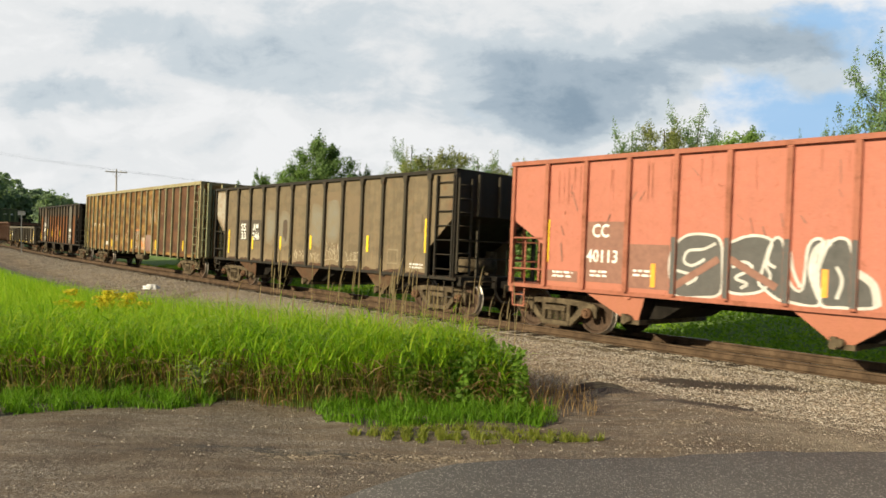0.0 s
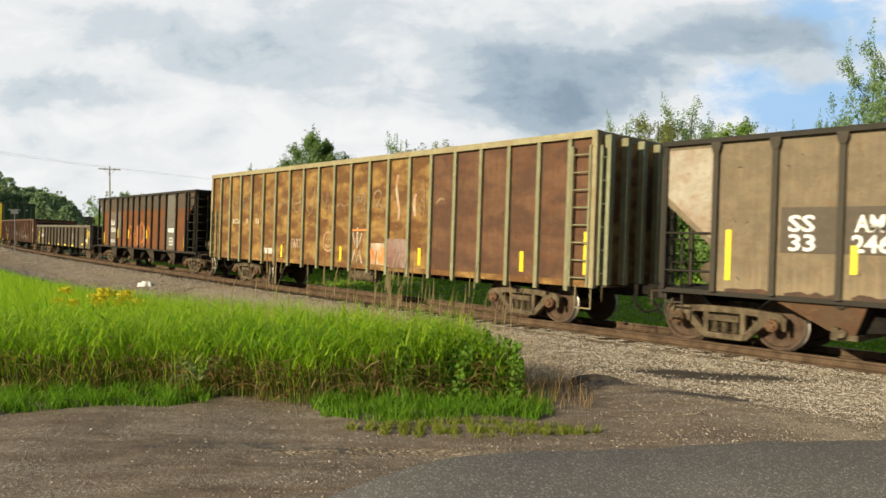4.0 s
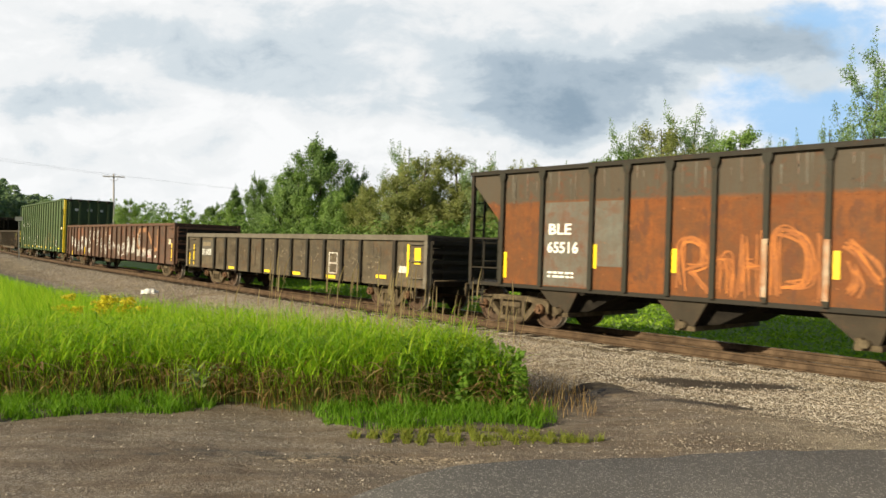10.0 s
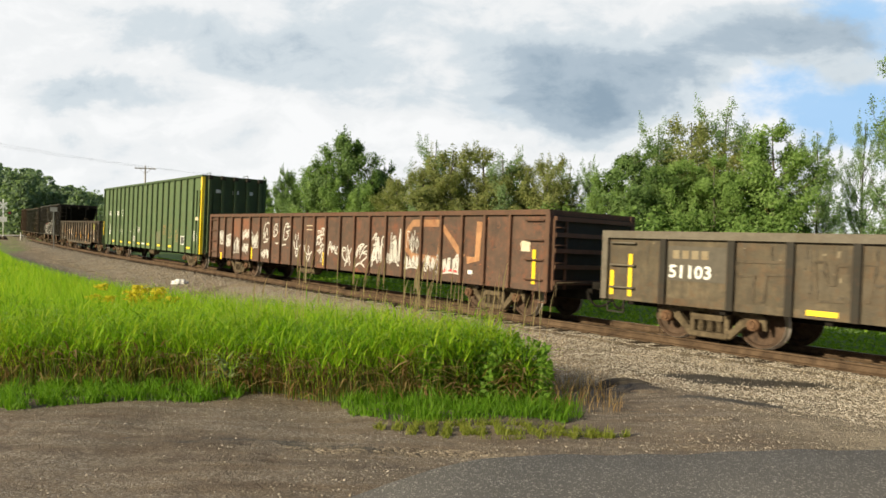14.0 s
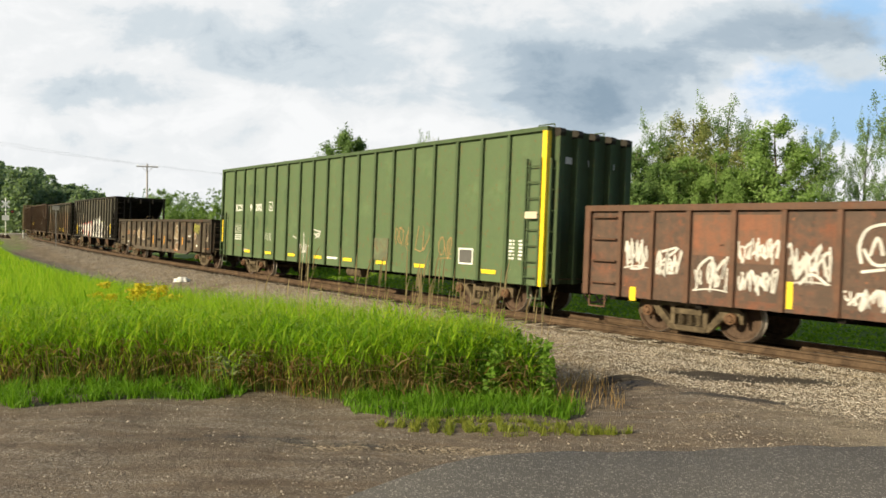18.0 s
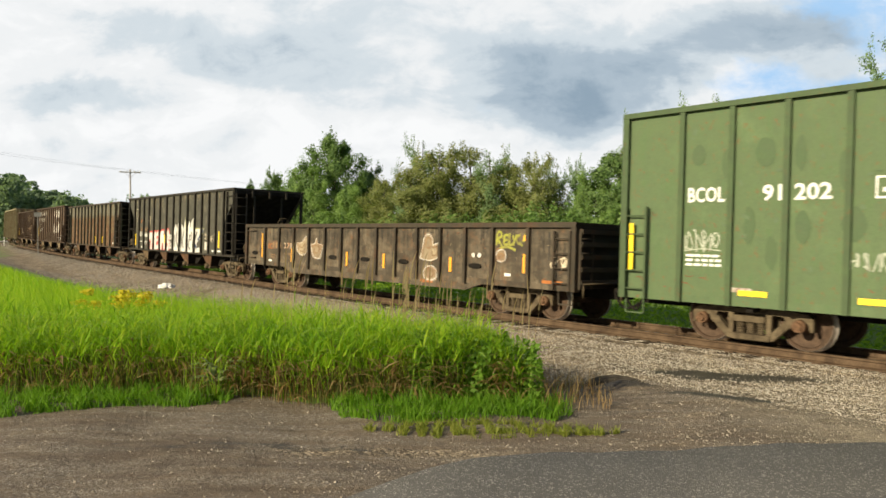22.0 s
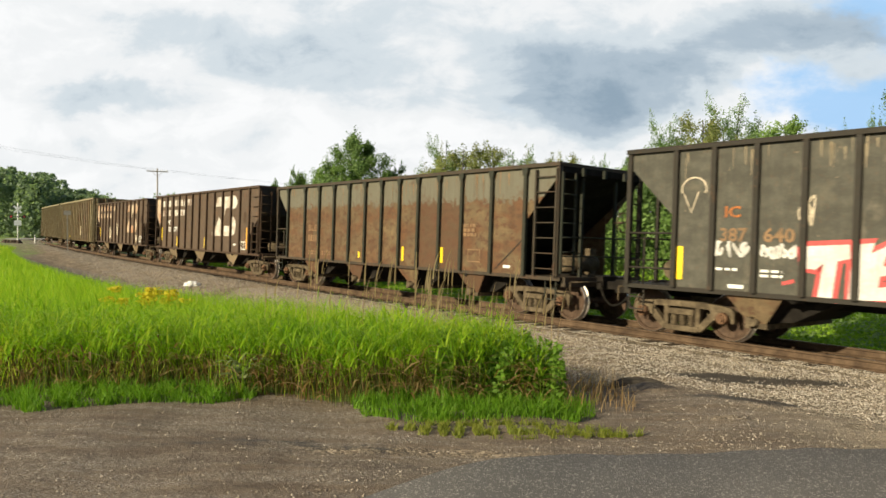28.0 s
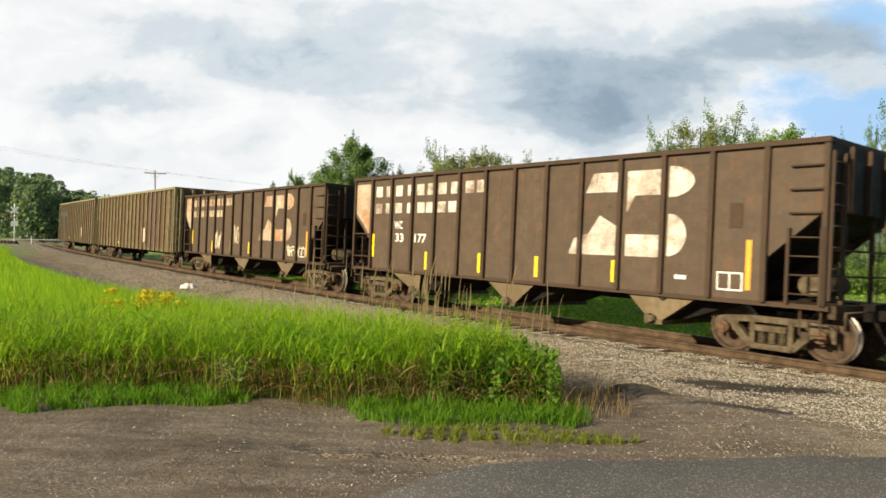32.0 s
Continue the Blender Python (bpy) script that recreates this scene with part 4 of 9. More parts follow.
def side_panels(car, xs, z0, z1, y, mat, other=None):
    """One steel sheet between each two posts, on the side facing the road; the other side is one long sheet."""
    cache = {}
    for a, b in zip(xs, xs[1:]):
        mm = mat if not other or not any(u < (a + b) / 2 < v for u, v in other[1]) else other[0]
        w = (round(b - a, 2), mm.name)
        if w not in cache:
            w_, w = w, w[0]
            bm = bmesh.new()
            nx, nz = 2, 4
            grid = [[bm.verts.new((-w / 2 + w * i / nx, 0.012 * math.sin(math.pi * i / nx) * math.sin(math.pi * k / nz), z0 + (z1 - z0) * k / nz)) for i in range(nx + 1)] for k in range(nz + 1)]
            for k in range(nz):
                for i in range(nx):
                    bm.faces.new((grid[k][i], grid[k][i + 1], grid[k + 1][i + 1], grid[k + 1][i])).smooth = True
            box(bm, -w / 2, w / 2, 0.03, 0.05, z0, z1)
            w = w_
            cache[w] = mesh_of("side_panel", bm, mm)
        ob = part("side_panel", cache[w], None, car)
        ob.location = ((a + b) / 2, y, 0)
    bm = bmesh.new()
    box(bm, xs[0], xs[-1], -y - 0.04, -y, z0, z1)
    part("far_side_wall", bm, mat, car)


def posts(car, xs, z0, z1, y, mat, w=0.11, d=0.13, flare=0.0):
    bm = bmesh.new()
    box(bm, -w / 2, w / 2, -d, 0.005, z0, z1)
    if flare:
        prism(bm, [(-w / 2 - flare, z1), (w / 2 + flare, z1), (w / 2 + flare, z1 - 0.08), (w / 2, z1 - 0.2), (-w / 2, z1 - 0.2), (-w / 2 - flare, z1 - 0.08)], -d - 0.015, 0.0)
    me = mesh_of("post", bm, mat)
    for x in xs:
        part("post", me, None, car).location = (x, y, 0)


def spaced(a, b, n):
    return [a + (b - a) * i / (n - 1) for i in range(n)]


def hopper(label, mat, post_mat, z1=3.75, z0=1.0, half=7.35, px=6.3, n_posts=12, wall_end=False, chutes=(), chute_mat=None, edge_mat=None, flare=0.0, xs=None, cut=None, low_ladder=False, group="open hopper cars", end_mat=None, rivets=()):
    """An open-top hopper car: ribbed sides, sloping ends over open end platforms, and discharge chutes under the floor."""
    hw = 1.56
    car = thing("hopper_car", label, "hopper car", group)
    chute_mat, edge_mat = chute_mat or mat, edge_mat or post_mat
    xs = xs or spaced(-px, px, n_posts)
    side_panels(car, xs, z0, z1 - 0.06, SHEET, mat)
    posts(car, xs, z0, z1 - 0.05, SHEET, post_mat, 0.10, 0.085, flare=flare)
    # the triangles at the ends of the sides
    lo, hi = cut or ((1.75, 2.65) if wall_end else (2.35, 3.42))
    for sg in (-1, 1):
        for y in (SHEET - 0.004, hw - 0.14):
            bm = bmesh.new()
            prism(bm, [(sg * px, z1 - 0.06), (sg * half, z1 - 0.06), (sg * half, hi), (sg * px, lo)], y, y + 0.04)
            part("end_gusset", bm, mat, car)
        # sloping end floor
        bm = bmesh.new()
        if wall_end:
            prism(bm, [(sg * half, z1 - 0.05), (sg * (half - 0.06), z1 - 0.05), (sg * (half - 0.06), hi), (sg * (px - 2.2), z0 - 0.1), (sg * (px - 2.1), z0 - 0.15), (sg * half, hi - 0.06)], -hw + 0.14, hw - 0.14)
        else:
            prism(bm, [(sg * half, z1 - 0.05), (sg * (half - 0.06), z1 - 0.05), (sg * (px - 2.4), z0 - 0.1), (sg * (px - 2.3), z0 - 0.15), (sg * half, z1 - 0.2)], -hw + 0.14, hw - 0.14)
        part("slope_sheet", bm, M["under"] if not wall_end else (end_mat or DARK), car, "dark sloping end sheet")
        bm = bmesh.new()
        for y in (-0.75, 0.0, 0.75):
            prism(bm, [(sg * (half - 0.02), hi - 0.05), (sg * (half - 0.02), z1 - 0.06), (sg * (half + 0.07), z1 - 0.06), (sg * (half + 0.07), hi - 0.05)], y - 0.04, y + 0.04)
        pieces("end_rib", bm, post_mat, car)
        # corner and end posts down to the platform
        for y in (-hw + 0.08, hw - 0.08):
            bm = bmesh.new()
            box(bm, min(sg * half, sg * (half - 0.09)), max(sg * half, sg * (half - 0.09)), y - 0.05, y + 0.05, z0, z1 - 0.05)
            part("corner_post", bm, edge_mat, car)
        bm = bmesh.new()
        for y in (-0.6, 0.6):
            beam(bm, (sg * (half - 0.12), y, z0), (sg * (half - 0.12), y, hi + 0.1), 0.07, 0.07)
        for z in (1.5, 1.95):
            rod(bm, (sg * (half - 0.05), -hw + 0.1, z), (sg * (half - 0.05), hw - 0.1, z), 0.018, n=6)
        part("end_rail", bm, post_mat, car)
        # end platform and side sill
        bm = bmesh.new()
        box(bm, min(sg * (px - 0.05), sg * (half + 0.05)), max(sg * (px - 0.05), sg * (half + 0.05)), -hw + 0.08, hw - 0.08, z0 - 0.07, z0 + 0.015)
        box(bm, min(sg * half, sg * (half + 0.12)), max(sg * half, sg * (half + 0.12)), -hw + 0.2, hw - 0.2, z0 - 0.2, z0 + 0.02)
        part("end_platform", bm, edge_mat, car)
        # brake gear on the platform
        bm = bmesh.new()
        rod(bm, (sg * 6.75, -0.75, z0 + 0.32), (sg * 6.75, 0.45, z0 + 0.32), 0.2, n=14)
        box(bm, sg * 6.5 - 0.08, sg * 6.5 + 0.08, 0.5, 0.75, z0, z0 + 0.7)
        part("brake_cylinder", bm, M["truck"], car)
        # side ladder at one end, rails across the open platform at the other
        if sg < 0:
            for z in (z0 + 0.35, 2.05):
                bm = bmesh.new()
                rod(bm, (-half + 0.05, SHEET - 0.03, z), (-px - 0.02, SHEET - 0.03, z), 0.022, n=6)
                part("grab_rail", bm, edge_mat, car)
            bm = bmesh.new()
            rod(bm, (-half + 0.35, SHEET + 0.1, z0), (-half + 0.35, SHEET + 0.1, 2.05), 0.022, n=6)
            part("stanchion", bm, edge_mat, car)
        elif low_ladder:
            ladder(car, *sorted((sg * (half - 0.06), sg * (half - 0.62))), z0 + 0.02, 2.3, -hw + 0.06, edge_mat, 4, 0.07)
            for z in (2.55, 2.95, 3.35):
                bm = bmesh.new()
                rod(bm, (sg * (half - 0.08), -hw + 0.02, z), (sg * (half - 0.62), -hw + 0.02, z), 0.018, n=6)
                for q in (0.08, 0.62):
                    rod(bm, (sg * (half - q), -hw + 0.02, z), (sg * (half - q), -hw + 0.12, z), 0.018, n=6)
                part("grab_iron", bm, edge_mat, car)
        else:
            ladder(car, *sorted((sg * (half - 0.06), sg * (half - 0.72))), z0 + 0.02, z1 - 0.12, -hw + 0.06, edge_mat, 7, 0.07)
        end_ladder(car, sg * (half + 0.01), -hw + 0.12, -hw + 0.55, z0 + 0.1, z1 - 0.2, post_mat, 7)
        if sg > 0:
            bm = bmesh.new()
            ring = [(0.24 * math.cos(a), 0.24 * math.sin(a)) for a in [k * math.pi / 8 for k in range(17)]]
            for a, b in zip(ring, ring[1:]):
                rod(bm, (half + 0.2, 0.55 + a[0], 2.35 + a[1]), (half + 0.2, 0.55 + b[0], 2.35 + b[1]), 0.016, n=6)
            for k in range(4):
                a = k * math.pi / 2 + 0.4
                rod(bm, (half + 0.2, 0.55, 2.35), (half + 0.2, 0.55 + 0.24 * math.cos(a), 2.35 + 0.24 * math.sin(a)), 0.012, n=5)
            rod(bm, (half - 0.1, 0.55, 2.35), (half + 0.22, 0.55, 2.35), 0.03, n=8)
            part("brake_wheel", bm, M["truck"], car, "rusty hand brake wheel")
            bm = bmesh.new()
            rod(bm, (half + 0.02, 0.55, z0), (half + 0.02, 0.55, 2.3), 0.014, n=6)
            part("brake_rod", bm, M["truck"], car)
        # stirrup step
        bm = bmesh.new()
        for q in (0.08, 0.42):
            beam(bm, (sg * (half - q), -hw + 0.12, z0 - 0.1), (sg * (half - q), -hw + 0.12, 0.5), 0.03, 0.02)
        for z in (0.5, 0.75):
            beam(bm, (sg * (half - 0.08), -hw + 0.12, z), (sg * (half - 0.42), -hw + 0.12, z), 0.03, 0.03)
        part("step", bm, post_mat, car)
        coupler(car, sg * (half + 0.62))
    # top chord with a lip
    bm = bmesh.new()
    for y in (-hw, hw - 0.2):
        box(bm, -half - 0.02, half + 0.02, y, y + 0.2, z1 - 0.06, z1 + 0.03)
    for sg in (-1, 1):
        box(bm, min(sg * half, sg * (half - 0.12)), max(sg * half, sg * (half - 0.12)), -hw + 0.2, hw - 0.2, z1 - 0.06, z1 + 0.028)
    part("top_chord", bm, edge_mat, car)
    bm = bmesh.new()
    for y in (SHEET - 0.012, hw - 0.22):
        box(bm, -px - 0.1, px + 0.1, y, y + 0.12, z0 - 0.07, z0 + 0.015)
    pieces("side_sill", bm, edge_mat, car)
    bm = bmesh.new()
    box(bm, -half - 0.3, half + 0.3, -0.26, 0.26, 0.74, z0 + 0.05)
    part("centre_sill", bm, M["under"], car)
    # rows of rivet heads
    for z in rivets:
        bm = bmesh.new()
        for k in range(int(2 * px / 0.16)):
            x = -px + 0.1 + k * 0.16
            rod(bm, (x, SHEET, z), (x, SHEET - 0.010, z), 0.012, 0.006, 6)
        part("rivet_row", bm, mat, car, "row of rivet heads")["kind"] = "stuff"
    # chutes: each leans to its gate, with a dark back sheet rising behind it
    for x0, x1, tip in chutes:
        bm = bmesh.new()
        top, foot = 1.40, 1.30
        a = [bm.verts.new((x, y, z0 - 0.05)) for x, y in ((x0, -top), (x1, -top), (x1, top), (x0, top))]
        b = [bm.verts.new((x, y, 0.44)) for x, y in ((tip - 0.15, -foot), (tip + 0.15, -foot), (tip + 0.15, foot), (tip - 0.15, foot))]
        for k in range(4):
            # the slopes facing along the car take near-black as painted shade
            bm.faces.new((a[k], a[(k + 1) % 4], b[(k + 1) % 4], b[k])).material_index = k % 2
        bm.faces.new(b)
        ch = part("chute", bm, [chute_mat, M["under"]], car, "muddy chute with slopes coloured dark as shade")
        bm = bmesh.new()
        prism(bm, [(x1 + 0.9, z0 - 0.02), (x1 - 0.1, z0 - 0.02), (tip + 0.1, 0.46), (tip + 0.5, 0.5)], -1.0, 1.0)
        # near-black too, for the shade behind the chute
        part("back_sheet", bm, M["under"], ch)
        bm = bmesh.new()
        box(bm, tip - 0.2, tip + 0.2, -foot - 0.05, foot + 0.05, 0.36, 0.45)
        rod(bm, (tip - 0.02, -foot - 0.18, 0.47), (tip - 0.02, -foot + 0.1, 0.47), 0.07, n=8)
        box(bm, tip - 0.16, tip - 0.06, -foot - 0.14, -foot, 0.36, 0.56)
        part("gate", bm, M["truck"], ch, "muddy outlet gate")
    for x in (-6.27, 6.27):
        add_truck(car, x)
    return car


def gondola(label, mat, post_mat, z0, z1, half, n_posts, truck_x, category="gondola", edge_mat=None, chord=0.16, fish=0.0, ribs=5, post_d=0.085, post_w=0.10, tab=0.0, tall=False, name="gondola_car", group="gondola cars", xs=None, end_mat=None, corner_mat=None, other=None, grab=0, grab_left=0):
    """A flat-floored open car with ribbed sides; tall ones carry wood chips."""
    hw = 1.56
    car = thing(name, label, category, group)
    edge_mat = edge_mat or post_mat
    xs = xs or spaced(-half + 0.06, half - 0.06, n_posts)
    side_panels(car, xs, z0, z1 - 0.05, SHEET, mat, other)
    posts(car, xs[1:-1], z0 - 0.06 - tab, z1 - 0.05, SHEET, post_mat, post_w, post_d)
    bm = bmesh.new()
    for y in (-hw - 0.005, hw - 0.155):
        box(bm, -half - 0.02, half + 0.02, y, y + 0.16, z1 - chord, z1)
    for sg in (-1, 1):
        box(bm, min(sg * half, sg * (half - 0.14)), max(sg * half, sg * (half - 0.14)), -hw + 0.155, hw - 0.155, z1 - chord, z1 - 0.004)
    part("top_chord", bm, edge_mat, car)
    bm = bmesh.new()
    for y in (SHEET - 0.006, hw - 0.14):
        box(bm, -half, half, y, y + 0.12, z0 - 0.06, z0 + 0.08)
        if fish:
            a = truck_x - 1.5
            prism(bm, [(-a - 0.6, z0 - 0.06), (-a, z0 - fish), (a, z0 - fish), (a + 0.6, z0 - 0.06)], y + 0.002, y + 0.09)
    pieces("side_sill", bm, mat, car)
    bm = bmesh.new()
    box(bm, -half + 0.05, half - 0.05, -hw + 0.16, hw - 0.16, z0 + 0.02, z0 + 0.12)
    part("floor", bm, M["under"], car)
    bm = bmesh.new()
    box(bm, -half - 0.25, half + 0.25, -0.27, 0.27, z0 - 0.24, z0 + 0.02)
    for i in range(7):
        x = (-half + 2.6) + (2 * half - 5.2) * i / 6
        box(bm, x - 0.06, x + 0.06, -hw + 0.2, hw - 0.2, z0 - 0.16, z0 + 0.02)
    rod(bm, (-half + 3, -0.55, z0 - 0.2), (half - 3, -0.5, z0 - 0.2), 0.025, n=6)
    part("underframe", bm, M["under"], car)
    for sg in (-1, 1):
        bm = bmesh.new()
        x = sg * half
        box(bm, min(x, x - sg * 0.05), max(x, x - sg * 0.05), -hw + 0.1, hw - 0.1, z0, z1 - 0.05)
        part("end_wall", bm, end_mat or mat, car)
        bm = bmesh.new()
        for k in range(ribs):
            y = -hw + 0.35 + (2 * hw - 0.7) * k / (ribs - 1)
            if tall:
                box(bm, min(x, x + sg * 0.16), max(x, x + sg * 0.16), y - 0.07, y + 0.07, z0, z1 - 0.08)
            else:
                z = z0 + 0.15 + (z1 - z0 - 0.35) * k / (ribs - 1)
                box(bm, min(x, x + sg * 0.1), max(x, x + sg * 0.1), -hw + 0.15, hw - 0.15, z - 0.05, z + 0.05)
        pieces("end_rib", bm, post_mat, car)
        for y in (-hw + 0.07, hw - 0.07):
            bm = bmesh.new()
            box(bm, min(x - sg * 0.12, x + sg * 0.02), max(x - sg * 0.12, x + sg * 0.02), y - 0.07, y + 0.07, z0 - 0.06, z1 - 0.02)
            part("corner_post", bm, (corner_mat or edge_mat) if y < 0 and sg > 0 else edge_mat, car)
        top = min(z1 - 0.2, z0 + (2.9 if tall and sg > 0 else 1.75))
        grabs = grab or (grab_left if sg < 0 else 0)
        for k in range(grabs):
            bm = bmesh.new()
            z = z0 + 0.2 + (z1 - z0 - 0.45) * k / max(1, grabs - 1)
            a, b = sg * (half - 0.2), sg * (half - 0.75)
            rod(bm, (a, SHEET - 0.08, z), (b, SHEET - 0.08, z), 0.02, n=6)
            for q in (a, b):
                rod(bm, (q, SHEET - 0.095, z), (q, SHEET + 0.02, z), 0.02, n=6)
            part("grab_iron", bm, edge_mat, car)
        if not grabs:
            ladder(car, *sorted((sg * (half - 0.12), sg * (half - 0.58))), z0 - 0.05, top, -hw + 0.02, post_mat, 8 if tall and sg > 0 else 5 if tall else 4, 0.06)
        end_ladder(car, x + sg * 0.02, -hw + 0.15, -hw + 0.55, z0, top, post_mat, 6 if tall else 4)
        bm = bmesh.new()
        for q in (0.10, 0.5):
            beam(bm, (sg * (half - q), -hw + 0.1, z0 - 0.05), (sg * (half - q), -hw + 0.1, 0.45), 0.03, 0.02)
        beam(bm, (sg * (half - 0.10), -hw + 0.1, 0.45), (sg * (half - 0.5), -hw + 0.1, 0.45), 0.03, 0.03)
        part("step", bm, post_mat, car)
        coupler(car, sg * (half + 0.45))
    for x in (-truck_x, truck_x):
        add_truck(car, x)
    return car


RED = weathered("salmon_paint", (0.53, 0.190, 0.135), (0.30, 0.105, 0.055), (0.36, 0.15, 0.095), 0.68, 0.22, vary=0.05, bottom=(1.0, (0.42, 0.17, 0.10)), grime=0.2, spots=0.35)
RED_POST = weathered("salmon_post", (0.47, 0.165, 0.105), (0.20, 0.073, 0.039), (0.24, 0.10, 0.062), 0.58, 0.4, vary=0.08, grime=0.3)
TAUPE = weathered("taupe_paint", (0.240, 0.183, 0.112), (0.19, 0.098, 0.052), (0.12, 0.095, 0.062), 0.63, 0.55, vary=0.10, bottom=(1.0, (0.33, 0.25, 0.15)), peel=((0.20, 0.14, 0.08), 0.61))
# post paint darkened to take in the shadow beside each post
TAUPE_POST = weathered("olive_grey_shaded_post", (0.064, 0.054, 0.039), (0.09, 0.05, 0.03), (0.05, 0.042, 0.03), 0.62, 0.5)
DARK = weathered("dark_edge", (0.038, 0.033, 0.026), (0.075, 0.043, 0.025), (0.028, 0.024, 0.018), 0.62, 0.5)
CHIP = weathered("rusted_chip_side", (0.168, 0.078, 0.027), (0.092, 0.040, 0.017), (0.122, 0.058, 0.024), 0.62, 0.4, vary=0.13, rows=(0.345, 0.205, 0.064), grime=0.5, spots=0.2, rows_scale=1.25, peel=((0.115, 0.048, 0.019), 0.62))
MAROON = weathered("maroon_chip_side", (0.115, 0.055, 0.032), (0.15, 0.065, 0.03), (0.08, 0.045, 0.028), 0.58, 0.5, vary=0.14, rows=(0.17, 0.085, 0.045))
CHIP_POST = weathered("faded_straw_post", (0.29, 0.31, 0.185), (0.20, 0.11, 0.05), (0.17, 0.12, 0.065), 0.60, 0.35, grime=0.3)
CHIP_TOP = weathered("straw_chord", (0.37, 0.33, 0.19), (0.26, 0.15, 0.065), (0.24, 0.18, 0.10), 0.60, 0.35)
BLE_POST = weathered("olive_post", (0.038, 0.036, 0.027), (0.09, 0.045, 0.024), (0.035, 0.031, 0.023), 0.62, 0.5)
BROWN_POST = weathered("green_black_post", (0.032, 0.037, 0.026), (0.075, 0.042, 0.023), (0.034, 0.032, 0.023), 0.64, 0.45)
BLE = weathered("rust_red_hopper", (0.245, 0.080, 0.022), (0.165, 0.050, 0.017), (0.095, 0.050, 0.025), 0.60, 0.42, band=(2.85, (0.074, 0.062, 0.046)), vary=0.18, grime=0.45, peel=((0.13, 0.05, 0.024), 0.57))
GRAY = weathered("grey_gondola", (0.172, 0.138, 0.088), (0.13, 0.075, 0.04), (0.066, 0.052, 0.036), 0.58, 0.55, vary=0.18, rows=(0.115, 0.092, 0.062), grime=0.55, peel=((0.095, 0.08, 0.056), 0.56))
GRAY_TOP = weathered("grey_chord", (0.20, 0.175, 0.135), (0.12, 0.085, 0.055), (0.10, 0.082, 0.062), 0.64, 0.35)
OXIDE = weathered("oxide_gondola", (0.152, 0.090, 0.064), (0.21, 0.080, 0.045), (0.080, 0.057, 0.043), 0.575, 0.5, vary=0.18, grime=0.6, spots=0.6, peel=((0.075, 0.05, 0.038), 0.57))
OXIDE_POST = weathered("oxide_post", (0.165, 0.085, 0.054), (0.13, 0.054, 0.03), (0.08, 0.052, 0.036), 0.6, 0.45)
GREEN = weathered("green_paint", (0.100, 0.146, 0.070), (0.17, 0.095, 0.042), (0.112, 0.148, 0.070), 0.70, 0.3, vary=0.07, patch=((0.118, 0.172, 0.080), 0.56), grime=0.25, spots=0.7, peel=((0.092, 0.145, 0.064), 0.575))
GREEN_POST = weathered("green_post", (0.082, 0.124, 0.056), (0.130, 0.080, 0.038), (0.060, 0.082, 0.042), 0.68, 0.35)
MUD = weathered("mud_gondola", (0.160, 0.128, 0.092), (0.19, 0.092, 0.042), (0.048, 0.038, 0.027), 0.60, 0.7, vary=0.22, rows=(0.17, 0.135, 0.092), grime=0.7, spots=0.3, peel=((0.062, 0.05, 0.036), 0.57))
MUD_POST = weathered("mud_post", (0.072, 0.056, 0.039), (0.10, 0.052, 0.03), (0.040, 0.033, 0.024), 0.58, 0.5)
COAL = weathered("black_hopper", (0.116, 0.110, 0.086), (0.13, 0.075, 0.042), (0.050, 0.047, 0.037), 0.70, 0.45, vary=0.16, patch=((0.145, 0.13, 0.092), 0.56), grime=0.55, spots=0.3, peel=((0.145, 0.13, 0.098), 0.60))
COAL_POST = weathered("black_post", (0.034, 0.030, 0.023), (0.100, 0.058, 0.034), (0.035, 0.029, 0.022), 0.66, 0.4)
BROWN = weathered("rusty_brown_hopper", (0.190, 0.132, 0.070), (0.100, 0.046, 0.024), (0.085, 0.062, 0.037), 0.62, 0.4, band=(2.80, (0.130, 0.122, 0.092), 1.1), vary=0.16, rows=(0.135, 0.066, 0.033), rows_scale=1.3, grime=0.4, spots=0.5, sheets=((0.105, 0.054, 0.030), 0.60), peel=((0.098, 0.048, 0.027), 0.545, (3.0, 3.0, 4.2)))
BN = weathered("brown_hopper", (0.128, 0.088, 0.060), (0.15, 0.072, 0.036), (0.075, 0.055, 0.04), 0.63, 0.45, vary=0.13, grime=0.5, spots=0.75, peel=((0.15, 0.085, 0.052), 0.60))
BN_POST = weathered("brown_post", (0.075, 0.045, 0.028), (0.120, 0.058, 0.030), (0.060, 0.042, 0.028), 0.64, 0.35)
SAND = weathered("sandy_chute", (0.26, 0.195, 0.115), (0.17, 0.10, 0.052), (0.13, 0.095, 0.058), 0.58, 0.6)
TAN = weathered("tan_chip_side", (0.225, 0.185, 0.095), (0.15, 0.07, 0.032), (0.10, 0.07, 0.04), 0.55, 0.5, vary=0.2, grime=0.7, sheets=((0.11, 0.06, 0.038), 0.55), peel=((0.14, 0.08, 0.045), 0.56))
TAN_POST = weathered("tan_post", (0.30, 0.265, 0.155), (0.19, 0.105, 0.052), (0.16, 0.12, 0.07), 0.6, 0.4)

CARS = []   # (thing, middle along the track when travelled() is nought, half the distance between the trucks)


THREE = ((-5.3, -3.8, -4.15), (-1.0, 0.7, -0.2), (3.35, 4.95, 3.98))
FOUR = ((-5.2, -4.1, -4.6), (-2.25, -1.15, -1.63), (0.75, 1.85, 1.5), (3.65, 4.75, 4.25))


